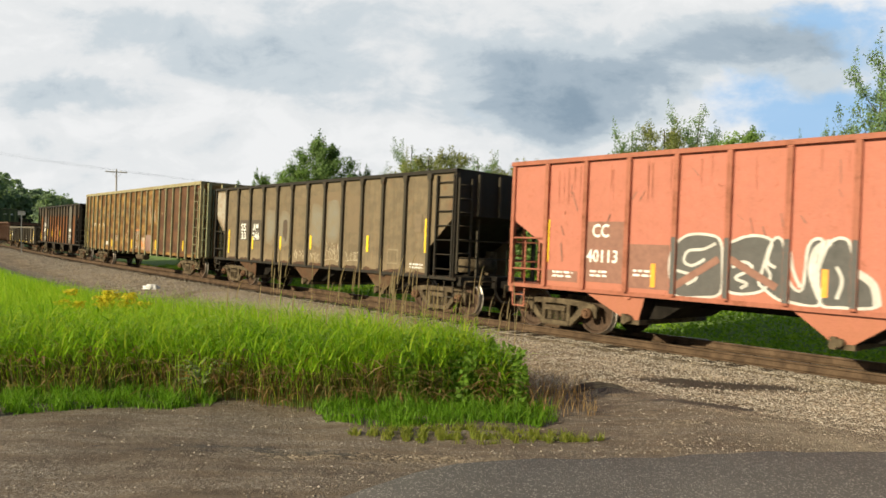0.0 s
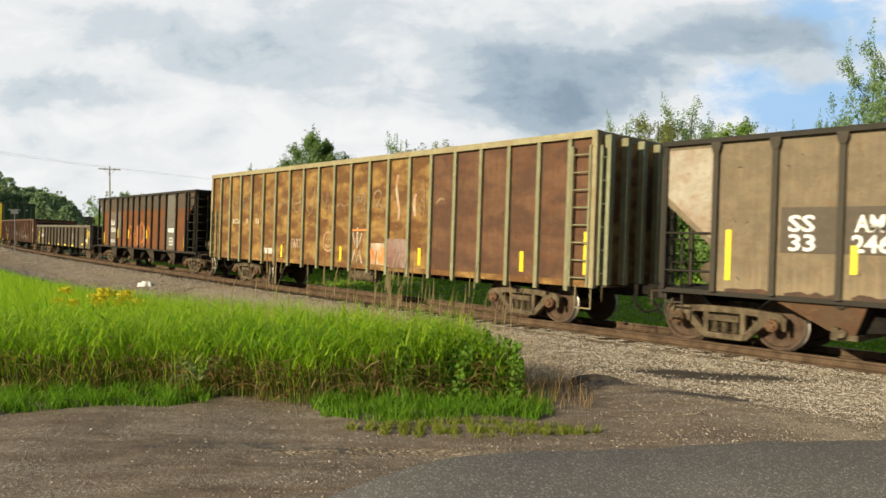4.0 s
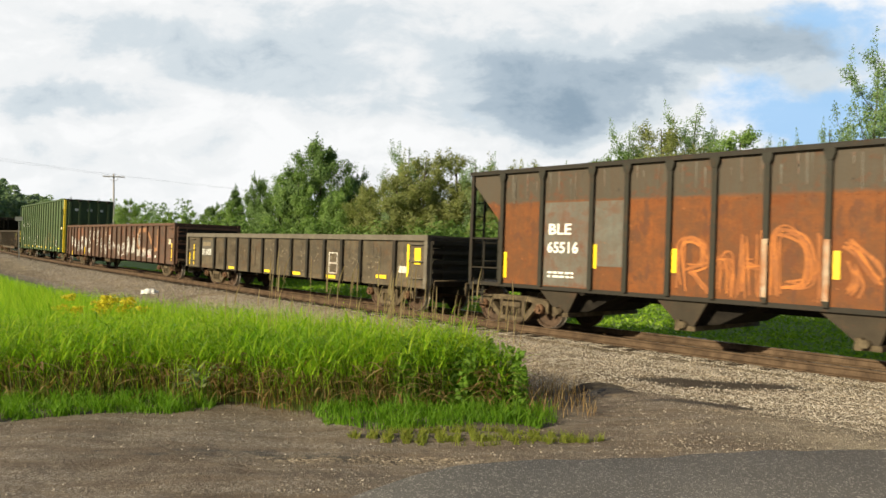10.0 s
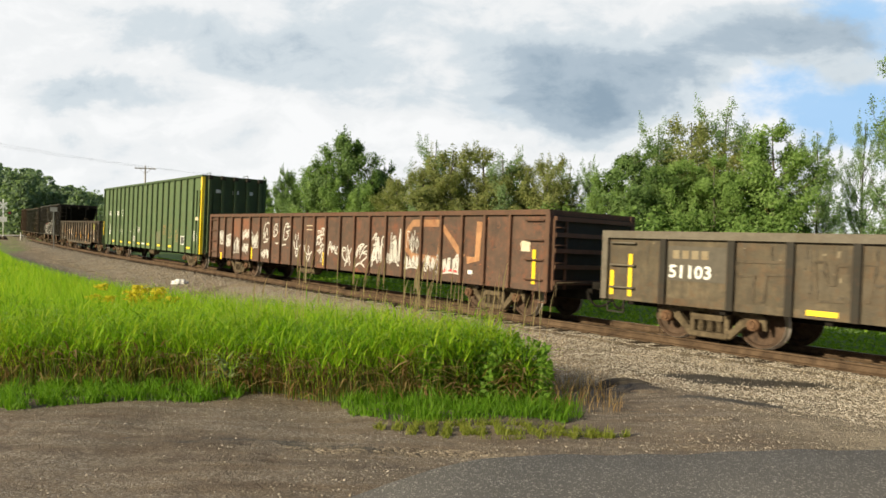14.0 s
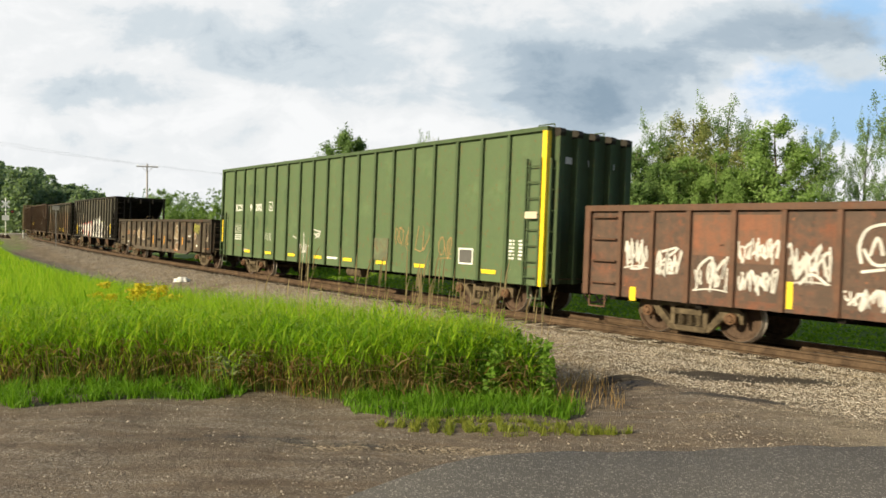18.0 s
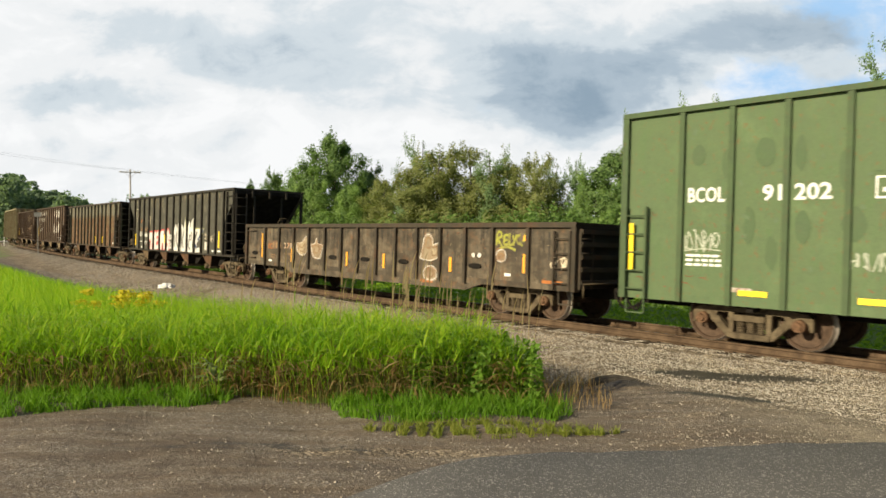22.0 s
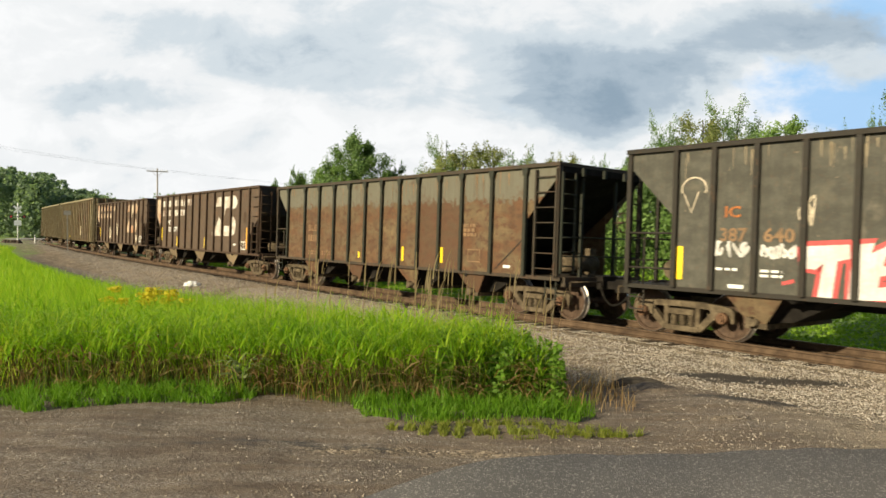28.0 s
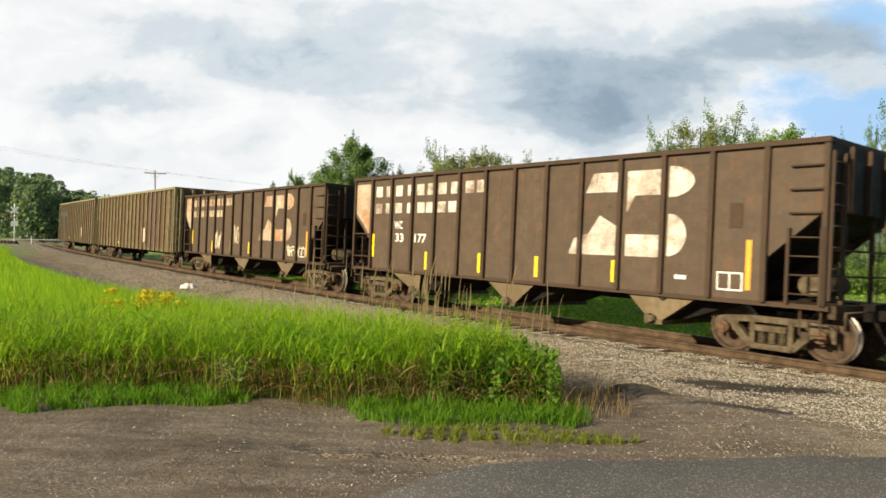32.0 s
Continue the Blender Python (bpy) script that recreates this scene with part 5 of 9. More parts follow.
def build_train():
    c = []
    c.append((hopper("salmon red open hopper car with large sprayed letters", RED, RED_POST, 3.76, n_posts=13, chutes=THREE, wall_end=True, cut=(1.85, 2.5), chute_mat=RED, edge_mat=RED_POST, low_ladder=True, end_mat=RED, rivets=(1.05,)), 95.5, 6.27))
    c.append((hopper("taupe open hopper car with dark ribs and dusty chutes", TAUPE, TAUPE_POST, 3.74, n_posts=13, wall_end=True, chutes=THREE, chute_mat=BROWN, edge_mat=DARK, flare=0.04), 78.9, 6.27))
    c.append((gondola("tall rust-streaked wood-chip car with faded green posts", CHIP, CHIP_POST, 0.95, 4.16, 9.45, 21, 7.1, "chip car", CHIP_TOP, 0.14, tall=True, name="chip_car", group="tall chip cars", other=(MAROON, ((4.1, 9.5),)), post_d=0.085, tab=0.1,
                      xs=[-9.39, -8.6, -7.78, -6.88, -6.0, -5.08, -4.18, -3.22, -2.3, -1.36, -0.45, 0.47, 1.42, 2.32, 3.27, 4.17, 5.1, 6.03, 6.96, 7.88, 8.75, 9.39]), 60.6, 7.1))
    c.append((hopper("rust red open hopper car with an orange sprayed tag", BLE, BLE_POST, 3.63, xs=[-6.28, -5.08, -3.73, -2.88, -1.93, -1.03, -0.08, 0.92, 1.82, 2.82, 3.77, 5.07, 6.22], chutes=FOUR, chute_mat=MUD_POST, edge_mat=DARK, flare=0.04, rivets=(1.05, 2.82)), 42.1, 6.27))
    c.append((gondola("low dark grey gondola car with pale top chord", GRAY, DARK, 0.76, 2.12, 8.2, 14, 6.0, edge_mat=GRAY_TOP, chord=0.15, post_w=0.13, end_mat=DARK, grab=3,
                      xs=[-8.14, -6.78, -5.38, -4.33, -3.28, -2.23, -1.18, -0.13, 0.92, 2.0, 3.05, 4.07, 5.07, 6.75, 8.14]), 25.0, 6.0))
    c.append((gondola("rusty oxide red gondola car covered with white sprayed tags", OXIDE, OXIDE_POST, 0.76, 2.58, 10.25, 24, 8.0, edge_mat=OXIDE_POST, chord=0.12, post_w=0.09, end_mat=DARK, grab=4,
                      xs=[-10.19, -9.37, -8.62, -7.82, -6.92, -6.02, -5.12, -4.17, -3.34, -2.45, -1.62, -0.72, 0.08, 1.0, 1.88, 2.77, 3.65, 4.53, 5.41, 6.29, 7.17, 8.05, 8.95, 10.19]), 5.05, 8.0))
    c.append((gondola("tall green wood-chip car with yellow edge stripe and ribbed end", GREEN, GREEN_POST, 0.80, 4.42, 9.6, 18, 7.12, post_d=0.08, category="chip car", edge_mat=GREEN_POST, chord=0.10, tall=True, name="chip_car", group="tall chip cars",
                      xs=[-9.54] + spaced(-8.31, 8.34, 18) + [9.54], corner_mat=M["yellow"], end_mat=GREEN_POST), -16.0, 7.12))
    c.append((gondola("muddy brown gondola car with patches and sprayed tags", MUD, MUD_POST, 0.80, 2.26, 8.2, 13, 6.1, edge_mat=MUD_POST, chord=0.12, fish=0.24, grab_left=2, end_mat=DARK,
                      xs=[-8.14, -6.61, -5.5, -4.41, -3.36, -2.31, -1.31, -0.35, 0.65, 1.6, 2.6, 3.6, 4.6, 5.6, 6.79, 8.14]), -34.95, 6.1))
    c.append((hopper("black open hopper car with white and red sprayed letters", COAL, COAL_POST, 3.72, xs=[-6.22, -5.42, -4.6, -3.75, -2.92, -1.97, -0.95, 0.05, 0.95, 1.97, 2.92, 3.77, 4.62, 5.42, 6.25], px=6.25, chutes=FOUR, chute_mat=BROWN, edge_mat=COAL_POST, rivets=(1.05,)), -51.75, 6.27))
    c.append((hopper("rusty brown open hopper car with grey upper band", BROWN, BROWN_POST, 3.62, xs=[-6.4, -5.05, -3.98, -2.94, -1.94, -0.95, 0.0, 0.96, 1.91, 2.9, 3.87, 5.06, 6.26], chutes=FOUR, chute_mat=BROWN, edge_mat=MUD_POST, flare=0.04, rivets=(1.05, 2.84)), -68.3, 6.27))
    c.append((hopper("dark brown open hopper car with large worn white emblem", BN, BN_POST, 3.78, n_posts=13, wall_end=True, chutes=THREE, chute_mat=SAND, edge_mat=BN_POST, low_ladder=True), -84.7, 6.27))
    c.append((hopper("dark brown open hopper car with worn orange and white emblem", BN, BN_POST, 3.74, n_posts=13, wall_end=True, chutes=THREE, chute_mat=SAND, edge_mat=BN_POST, low_ladder=True), -101.3, 6.27))
    c.append((gondola("tall tan wood-chip car with brown stained panels", TAN, TAN_POST, 0.9, 4.3, 9.6, 22, 7.1, "chip car", TAN_POST, 0.12, tall=True, name="chip_car", group="tall chip cars", other=(OXIDE, ((4.3, 7.2),))), -119.9, 7.1))
    c.append((gondola("tall tan wood-chip car at the end of the train", TAN, TAN_POST, 0.9, 4.3, 9.6, 22, 7.1, "chip car", TAN_POST, 0.12, tall=True, name="chip_car", group="tall chip cars", other=(OXIDE, ((5.8, 9.6),))), -140.3, 7.1))
    CARS.extend(c)
    return [k[0] for k in c]


TRAIN = build_train()
# ---- writing, reflectors and sprayed paint on the cars ----
P_WHITE = weathered("spray_white", (0.74, 0.72, 0.67), (0.42, 0.36, 0.29), (0.34, 0.30, 0.26), 0.68, 0.35, vary=0.05, grime=0.3, spots=0.3)
P_GREY = weathered("spray_dark_grey", (0.105, 0.105, 0.10), (0.16, 0.10, 0.08), (0.14, 0.13, 0.12), 0.72, 0.3, vary=0.15, grime=0.3, spots=0.2)
P_BROWN = plain("patch_brown", (0.24, 0.115, 0.08), 0.7)
P_ORANGE = plain("spray_orange", (0.62, 0.22, 0.06), 0.6)
P_RED = plain("spray_red", (0.48, 0.05, 0.045), 0.55)
P_FADED = weathered("faded_orange_spray", (0.68, 0.23, 0.05), (0.24, 0.085, 0.035), (0.20, 0.08, 0.035), 0.56, 0.5, vary=0.15, grime=0.6)
P_TAN = weathered("faded_tan_stencil", (0.34, 0.20, 0.10), (0.16, 0.09, 0.05), (0.12, 0.09, 0.06), 0.58, 0.4)
P_FAINT = weathered("faint_stencil", (0.36, 0.30, 0.20), (0.22, 0.15, 0.08), (0.2, 0.15, 0.09), 0.56, 0.5)
P_NAVY = plain("spray_navy", (0.03, 0.045, 0.10), 0.55)
P_LIME = weathered("spray_lime", (0.46, 0.47, 0.06), (0.14, 0.11, 0.05), (0.16, 0.13, 0.07), 0.60, 0.45, vary=0.12, grime=0.5)
P_BLUE = weathered("faded_blue", (0.225, 0.215, 0.175), (0.23, 0.185, 0.12), (0.22, 0.18, 0.12), 0.56, 0.4, vary=0.06, grime=0.5, spots=0.2)
P_WORN = weathered("worn_white", (0.80, 0.77, 0.70), (0.20, 0.11, 0.07), (0.30, 0.22, 0.15), 0.565, 0.35, vary=0.08, grime=0.35, spots=0.85)
P_PALE = weathered("worn_grey_patch", (0.165, 0.16, 0.135), (0.15, 0.06, 0.033), (0.12, 0.095, 0.07), 0.55, 0.6, grime=0.5)
P_PEACH = weathered("worn_orange_white", (0.70, 0.60, 0.44), (0.40, 0.16, 0.06), (0.25, 0.15, 0.10), 0.53, 0.5, spots=0.7)
P_CREAM = weathered("worn_cream", (0.46, 0.37, 0.24), (0.2, 0.11, 0.06), (0.16, 0.115, 0.075), 0.54, 0.6)
Y0 = -1.474       # on the sheets between the posts
STEP = 0.003


def fill(bm, pts, y, mi=0):
    bm.faces.new([bm.verts.new((x, y, z)) for x, z in pts]).material_index = mi


def half_disc(cx, cz, rx, rz, n=14):
    return [(cx + rx * math.cos(radians(-90 + 180 * i / n)), cz + rz * math.sin(radians(-90 + 180 * i / n))) for i in range(n + 1)]


def paint(car, name, label, layers):
    """Sprayed paint: layers of (material, draw), each just above the last."""
    for k, (mat, draw) in enumerate(layers):
        bm = bmesh.new()
        draw(bm, Y0 - STEP * (k + 1))
        pieces(name, bm, mat, car, label)


def tags(car, seed, spots, mat=None, w=0.045, label="white sprayed tag"):
    rng = random.Random(seed)
    for x0, x1, z0, z1, n in spots:
        bm = bmesh.new()
        scribble(rng, bm, x0, x1, z0, z1, w, Y0 - STEP, n)
        part("sprayed_tag", bm, mat or P_WHITE, car, label)


def data_block(car, x, z, rows, w=0.42, mat=None, h=0.045, gap=0.085, seed=1):
    rng = random.Random(seed)
    out = []
    for k in range(rows):
        q = x
        while q < x + w:
            d = rng.uniform(0.05, 0.16)
            out.append((q, min(x + w, q + d), z - k * gap, z - k * gap + h))
            q += d + rng.uniform(0.02, 0.06)
    bars(car, Y0 - STEP, out, mat or M["white"])


def chips(car, seed, x0, x1, z0, z1, count, mat, label, size=0.06, tilt=60, w=0.02):
    """Small scrapes and flaked spots scattered over the side."""
    rng = random.Random(seed)
    bm = bmesh.new()
    for k in range(count // 2):
        x, z = rng.uniform(x0, x1), rng.uniform(z0, z1)
        a, d = radians(rng.gauss(0, tilt)), size * 0.9 * rng.uniform(0.1, 1.25) ** 1.5
        bend = rng.uniform(-0.3, 0.3) * d
        stroke(bm, [(x, z), (x + d * 0.5 * math.cos(a) - bend * math.sin(a), z + d * 0.5 * math.sin(a) + bend * math.cos(a)), (x + d * math.cos(a), z + d * math.sin(a))], w * rng.uniform(0.3, 1.1), Y0 - 0.001)
    part("scrape_wear", bm, mat, car, label)["kind"] = "stuff"


def runs(car, seed, x0, x1, top, count, mat, label, length=0.6, w=0.02):
    """Thin stains running down the side from a height."""
    rng = random.Random(seed)
    bm = bmesh.new()
    for k in range(count):
        x, z, d = rng.uniform(x0, x1), top + rng.uniform(-0.15, 0.1), length * rng.uniform(0.3, 1.4)
        ww = w * rng.uniform(0.4, 1.6)
        fill(bm, [(x - ww / 2, z), (x + ww / 2, z), (x + ww * 0.35 + rng.uniform(-0.01, 0.01), z - d), (x, z - d)], Y0 - 0.0008)
    part("stain_wear", bm, mat, car, label)["kind"] = "stuff"


def dress():
    (red, taupe, chip, ble, grey, oxide, green, mud, coal, brown, bn, bn2, tan, tan2) = TRAIN
    wl = "white stencilled writing"
    # --- salmon hopper
    strips(red, Y0, [(-6.27, 2.0, 0.10, 0.92)], M["yellow"])
    strips(red, Y0, [(-3.6, 1.37, 0.10, 0.46), (-0.45, 1.41, 0.10, 0.46), (2.8, 1.4, 0.10, 0.46), (6.1, 2.0, 0.10, 0.9)], M["orange"], "orange reflective strip")
    bars(red, Y0 - 0.001, [(-5.3, -4.3, 1.16, 2.42), (-4.19, -3.26, 1.10, 1.97), (-6.24, -5.42, 1.12, 1.36)], P_BROWN, "paint_patch", "brown repainted patch")
    lettering(red, "CC", -5.08, 2.10, 0.38, Y0 - 0.004, M["white"], wl, 0.42)
    lettering(red, "40113", -5.2, 1.58, 0.36, Y0 - 0.004, M["white"], wl, 0.78)
    data_block(red, -5.1, 1.36, 2, 0.42, seed=2)
    data_block(red, -4.05, 1.42, 2, 0.5, seed=3)
    data_block(red, -6.1, 1.30, 2, 0.55, seed=4)

    bodies = (
        [(-3.19, 1.97), (-2.88, 2.17), (-2.44, 2.17), (-2.24, 2.04), (-2.19, 1.57), (-2.22, 1.12), (-2.61, 1.02), (-3.08, 1.01), (-3.21, 1.26), (-3.25, 1.66)],
        [(-2.07, 2.04), (-1.7, 2.17), (-1.33, 2.09), (-1.42, 1.71), (-1.33, 1.47), (-1.48, 1.21), (-1.95, 1.14), (-2.12, 1.31)],
        [(-1.53, 1.34), (-1.32, 2.08), (-1.13, 2.05), (-1.02, 1.43), (-0.8, 1.29), (-0.72, 2.02), (-0.5, 2.09), (-0.59, 1.51), (-0.53, 1.05), (-1.02, 1.07), (-1.24, 1.12)],
        [(-0.56, 1.62), (-0.39, 2.08), (-0.12, 2.11), (0.02, 1.64), (0.26, 1.43), (0.33, 1.1), (-0.2, 1.04), (-0.5, 1.08)],
    )
    shine = (
        [(-2.34, 2.02), (-2.57, 1.91), (-2.87, 1.87), (-2.95, 1.68), (-2.78, 1.6), (-2.53, 1.73)],
        [(-3.21, 1.52), (-2.98, 1.47), (-2.68, 1.39), (-2.88, 1.24)],
        [(-2.01, 1.6), (-1.81, 1.71), (-1.65, 1.6), (-1.95, 1.42), (-1.73, 1.33), (-1.85, 1.24)],
        [(-1.33, 2.05), (-1.39, 1.74), (-1.25, 1.63)],
        [(-1.02, 1.93), (-0.96, 1.61), (-0.83, 1.32)],
        [(-0.28, 1.69), (-0.19, 1.47), (-0.26, 1.17)],
    )
    crescents = (
        [(-0.5, 1.16), (-0.65, 1.56), (-0.6, 1.94), (-0.38, 2.09)],
        [(0.02, 1.61), (0.26, 1.43), (0.33, 1.1)],
    )
    braces = (
        [(-3.12, 1.2), (-2.27, 1.74)],
        [(-2.06, 1.75), (-1.22, 1.29)],
    )
    paint(red, "sprayed_letters", "dark grey sprayed letters with white outlines", [
        (P_GREY, lambda bm, y: [fill(bm, smooth_path(q, 3), y - 0.0003 * k) for k, q in enumerate(bodies)]),
        (P_WHITE, lambda bm, y: [stroke(bm, smooth_path(q + q[:1], 4), 0.05, y) for q in bodies] + [stroke(bm, smooth_path(q, 4), 0.055, y) for q in shine] + [stroke(bm, smooth_path(q, 4), 0.12, y) for q in crescents]),
        (P_BROWN, lambda bm, y: [stroke(bm, q, 0.13, y - 0.003) for q in braces])])
    # the spray went over the posts too
    for x in (-3.15, -2.1, -1.05, 0.0):
        bars(red, SHEET - 0.0885, [(x - 0.045, x + 0.045, 1.04, 2.12)], P_GREY, "sprayed_post_band", "dark grey spray across a post")
    tags(red, 3, [(0.6, 3.0, 1.2, 2.0, 4)], P_WHITE, 0.06)
    # scraped streaks in the paint
    rng = random.Random(12)
    bm = bmesh.new()
    for k in range(26):
        x, z = rng.uniform(-6, 6), rng.uniform(1.9, 3.5)
        stroke(bm, [(x, z), (x + rng.uniform(-0.12, 0.16), z - rng.uniform(0.1, 0.42))], rng.uniform(0.012, 0.035), Y0 - 0.002)
    part("scratches", bm, P_BROWN, red, "rust scratches in the paint")["kind"] = "stuff"
    # --- taupe hopper
    strips(taupe, Y0, [(-6.05, 1.67, 0.10, 0.9), (-4.0, 1.65, 0.10, 0.46), (-1.85, 1.7, 0.10, 0.48), (0.2, 1.75, 0.10, 0.46), (3.45, 1.78, 0.11, 0.48), (6.15, 2.05, 0.10, 0.9)], M["yellow"])
    bars(taupe, Y0 - 0.001, [(-5.15, -3.42, 1.74, 2.5)], plain("dull_brown_patch", (0.080, 0.062, 0.043), 0.8), "paint_patch", "dark patch behind the number")
    for txt, x, z in (("SS", -5.03, 2.10), ("AM", -4.0, 2.10), ("33", -5.03, 1.78), ("246", -4.05, 1.78)):
        lettering(taupe, txt, x, z, 0.38, Y0 - 0.004, M["white"], wl, 0.42 if len(txt) < 3 else 0.56)
    # paint washed thin to blue-grey: each patch fades outward in three coats
    coats = [P_BLUE] + [weathered("thin_blue_grey_coat", c, (0.22, 0.17, 0.11), (0.19, 0.15, 0.10), 0.60, 0.4, vary=0.08, grime=0.4, spots=0.2) for c in ((0.229, 0.205, 0.154), (0.234, 0.194, 0.133))]
    rng = random.Random(33)
    for x, z, rx, rz in ((-2.66, 2.25, 0.36, 0.62), (-1.62, 2.2, 0.40, 0.62), (0.52, 2.3, 0.40, 0.72), (1.52, 2.45, 0.42, 0.75)):
        edge = [rng.uniform(0.9, 1.08) for k in range(14)]
        for k in (2, 1, 0):
            g = (0.68, 0.84, 1.0)[k]
            q = []
            for n, e in enumerate(edge):
                ca, sa = math.cos(n * math.pi / 7), math.sin(n * math.pi / 7)
                q.append((x + rx * g * e * math.copysign(abs(ca) ** 0.6, ca), z + rz * g * e * math.copysign(abs(sa) ** 0.6, sa)))
            bm = bmesh.new()
            fill(bm, smooth_path(q + q[:1], 3)[:-1], Y0 + 0.0012 - 0.0005 * (2 - k))
            part("paint_patch", bm, coats[k], taupe, "washed-out blue-grey paint")
    bars(taupe, Y0 + 0.001, [(0.98, 1.98, 3.08, 3.36), (-0.92, -0.1, 2.98, 3.24), (0.1, 0.86, 3.02, 3.28), (2.3, 3.1, 2.1, 3.2)], weathered("shadowy_old_paint", (0.205, 0.155, 0.098), (0.19, 0.13, 0.08), (0.19, 0.14, 0.085), 0.6, 0.5, vary=0.1), "paint_patch", "slightly darker old paint")
    eaten = weathered("rust_eaten_sill", (0.095, 0.052, 0.032), (0.15, 0.075, 0.04), (0.06, 0.042, 0.03), 0.58, 0.4, vary=0.2)
    for n in range(12):
        x = -6.1 + 1.04 * n
        q = [(x, 1.0)] + [(x + 0.9 * k / 7, 1.05 + rng.uniform(0, 0.07) * (1 if k % 7 else 0.3)) for k in range(8)] + [(x + 0.9, 1.0)]
        bm = bmesh.new()
        fill(bm, q, Y0 + 0.0004)
        part("rust_patch", bm, eaten, taupe, "rust eaten along the sill")
    bm = bmesh.new()
    fill(bm, [(-7.3, 3.6), (-6.38, 3.6), (-6.38, 1.95), (-7.3, 2.75)], SHEET - 0.008)
    part("paint_patch", bm, weathered("flaking_corner", (0.50, 0.47, 0.39), (0.26, 0.16, 0.10), (0.30, 0.24, 0.17), 0.53, 0.5, vary=0.15, grime=0.6, spots=0.8), taupe, "flaking white and rust corner")
    paint(taupe, "scratch", "long pale scratch", [(P_TAN, lambda bm, y: [stroke(bm, [(-3.05, 1.4), (-2.35, 1.85)], 0.02, y), stroke(bm, [(-2.55, 2.2), (-2.3, 1.75)], 0.02, y)])])
    bm = bmesh.new()
    fill(bm, smooth_path([(-1.70, 2.42), (-1.62, 2.5), (-1.44, 2.47), (-1.40, 2.2), (-1.43, 1.85), (-1.52, 1.72), (-1.60, 1.86), (-1.71, 1.92), (-1.73, 2.2), (-1.70, 2.42)], 3)[:-1], Y0 - 0.002)
    part("paint_patch", bm, weathered("dark_stain", (0.125, 0.080, 0.052), vary=0.2), taupe, "brown stain patch")
    tags(taupe, 21, [(-0.9, -0.1, 1.15, 1.5, 3), (0.15, 0.85, 1.15, 1.5, 3), (1.1, 1.95, 1.2, 1.8, 4), (2.3, 3.1, 1.22, 1.55, 4)], plain("chalky_spray", (0.50, 0.42, 0.29), 0.75), 0.014)
    bars(taupe, Y0 - 0.002, [(4.45, 4.95, 1.62, 1.66), (4.45, 4.95, 1.24, 1.28), (4.45, 4.49, 1.28, 1.62), (4.91, 4.95, 1.28, 1.62)], P_FAINT, "stencil_box", "faint stencilled box")
    data_block(taupe, 5.5, 1.25, 2, 0.55, seed=7)
    bars(taupe, Y0 - 0.002, [(5.65, 5.95, 2.15, 2.62)], plain("dull_olive", (0.17, 0.125, 0.075), 0.8), "paint_patch", "dark stencil panel")
    # --- rusted chip car
    strips(chip, Y0, [(-3.75, 1.28, 0.10, 0.44), (-0.08, 1.30, 0.11, 0.46), (3.72, 1.34, 0.11, 0.46), (7.4, 1.36, 0.11, 0.46), (-9.1, 1.6, 0.10, 0.9), (9.2, 1.6, 0.1, 0.9)], M["yellow"])

    def face(bm, y):
        stroke(bm, arc(-0.98 + 0.18, 1.66, 0.30, 0.30, 0, 360, 24), 0.05, y)
        stroke(bm, arc(-0.80, 1.62, 0.16, 0.13, 200, 340, 10), 0.04, y)
        for dx in (-0.09, 0.09):
            stroke(bm, [(-0.80 + dx, 1.70), (-0.80 + dx, 1.77)], 0.05, y)
    paint(chip, "sprayed_drawing", "pale sprayed round drawing with two dots and an arc", [(P_PEACH, face)])
    faint = weathered("faint_white_spray", (0.46, 0.35, 0.21), (0.20, 0.11, 0.05), (0.15, 0.09, 0.045), 0.54, 0.5, vary=0.15, grime=0.7)
    lines = (
        [(-7.57, 3.08), (-7.21, 3.31), (-7.31, 2.71), (-7.54, 2.63), (-7.57, 3.03)],
        [(-6.75, 2.75), (-6.77, 3.17), (-6.39, 3.21), (-6.26, 3.02), (-6.66, 2.91), (-6.33, 2.71)],
        [(-5.46, 3.49), (-5.52, 3.07), (-5.6, 2.33)],
        [(-4.97, 2.61), (-4.8, 2.96), (-4.52, 2.69)],
        [(-4.45, 3.43), (-4.38, 2.73), (-4.52, 2.5)],
        [(-4.07, 2.86), (-3.73, 2.96), (-3.41, 2.9)],
        [(-3.07, 2.72), (-3.1, 3.01), (-2.88, 3.24), (-2.52, 3.2), (-2.64, 2.93), (-2.96, 2.85), (-2.86, 2.61), (-2.57, 2.71), (-2.55, 3.03)],
        [(-2.16, 3.27), (-2.13, 2.74), (-1.83, 2.58), (-1.68, 3.39)],
        [(-1.47, 3.16), (-1.49, 2.7)],
        [(-1.24, 3.15), (-1.14, 2.78), (-0.97, 2.7), (-0.91, 3.22), (-0.73, 2.56)],
        [(-0.36, 2.73), (-0.18, 2.85), (0.01, 2.75), (0.28, 2.82)],
        [(0.63, 3.07), (0.71, 2.78), (0.81, 3.1), (0.9, 2.83), (1.1, 3.13), (1.11, 2.58)],
        [(1.57, 2.71), (1.6, 3.08), (1.87, 3.16), (1.91, 2.92), (1.7, 2.71), (1.93, 2.75), (2.08, 2.52)],
        [(3.6, 2.68), (3.72, 2.58), (3.86, 2.56), (3.82, 3.37)],
        [(3.73, 2.88), (3.89, 2.72)],
        [(4.34, 2.74), (4.51, 2.87), (4.67, 2.83)],
    )
    broad = (
        [(2.7, 3.57), (2.64, 3.22), (2.72, 2.83), (2.79, 2.56), (2.75, 2.31)],
        [(3.48, 3.03), (3.43, 2.75), (3.48, 2.43)],
    )
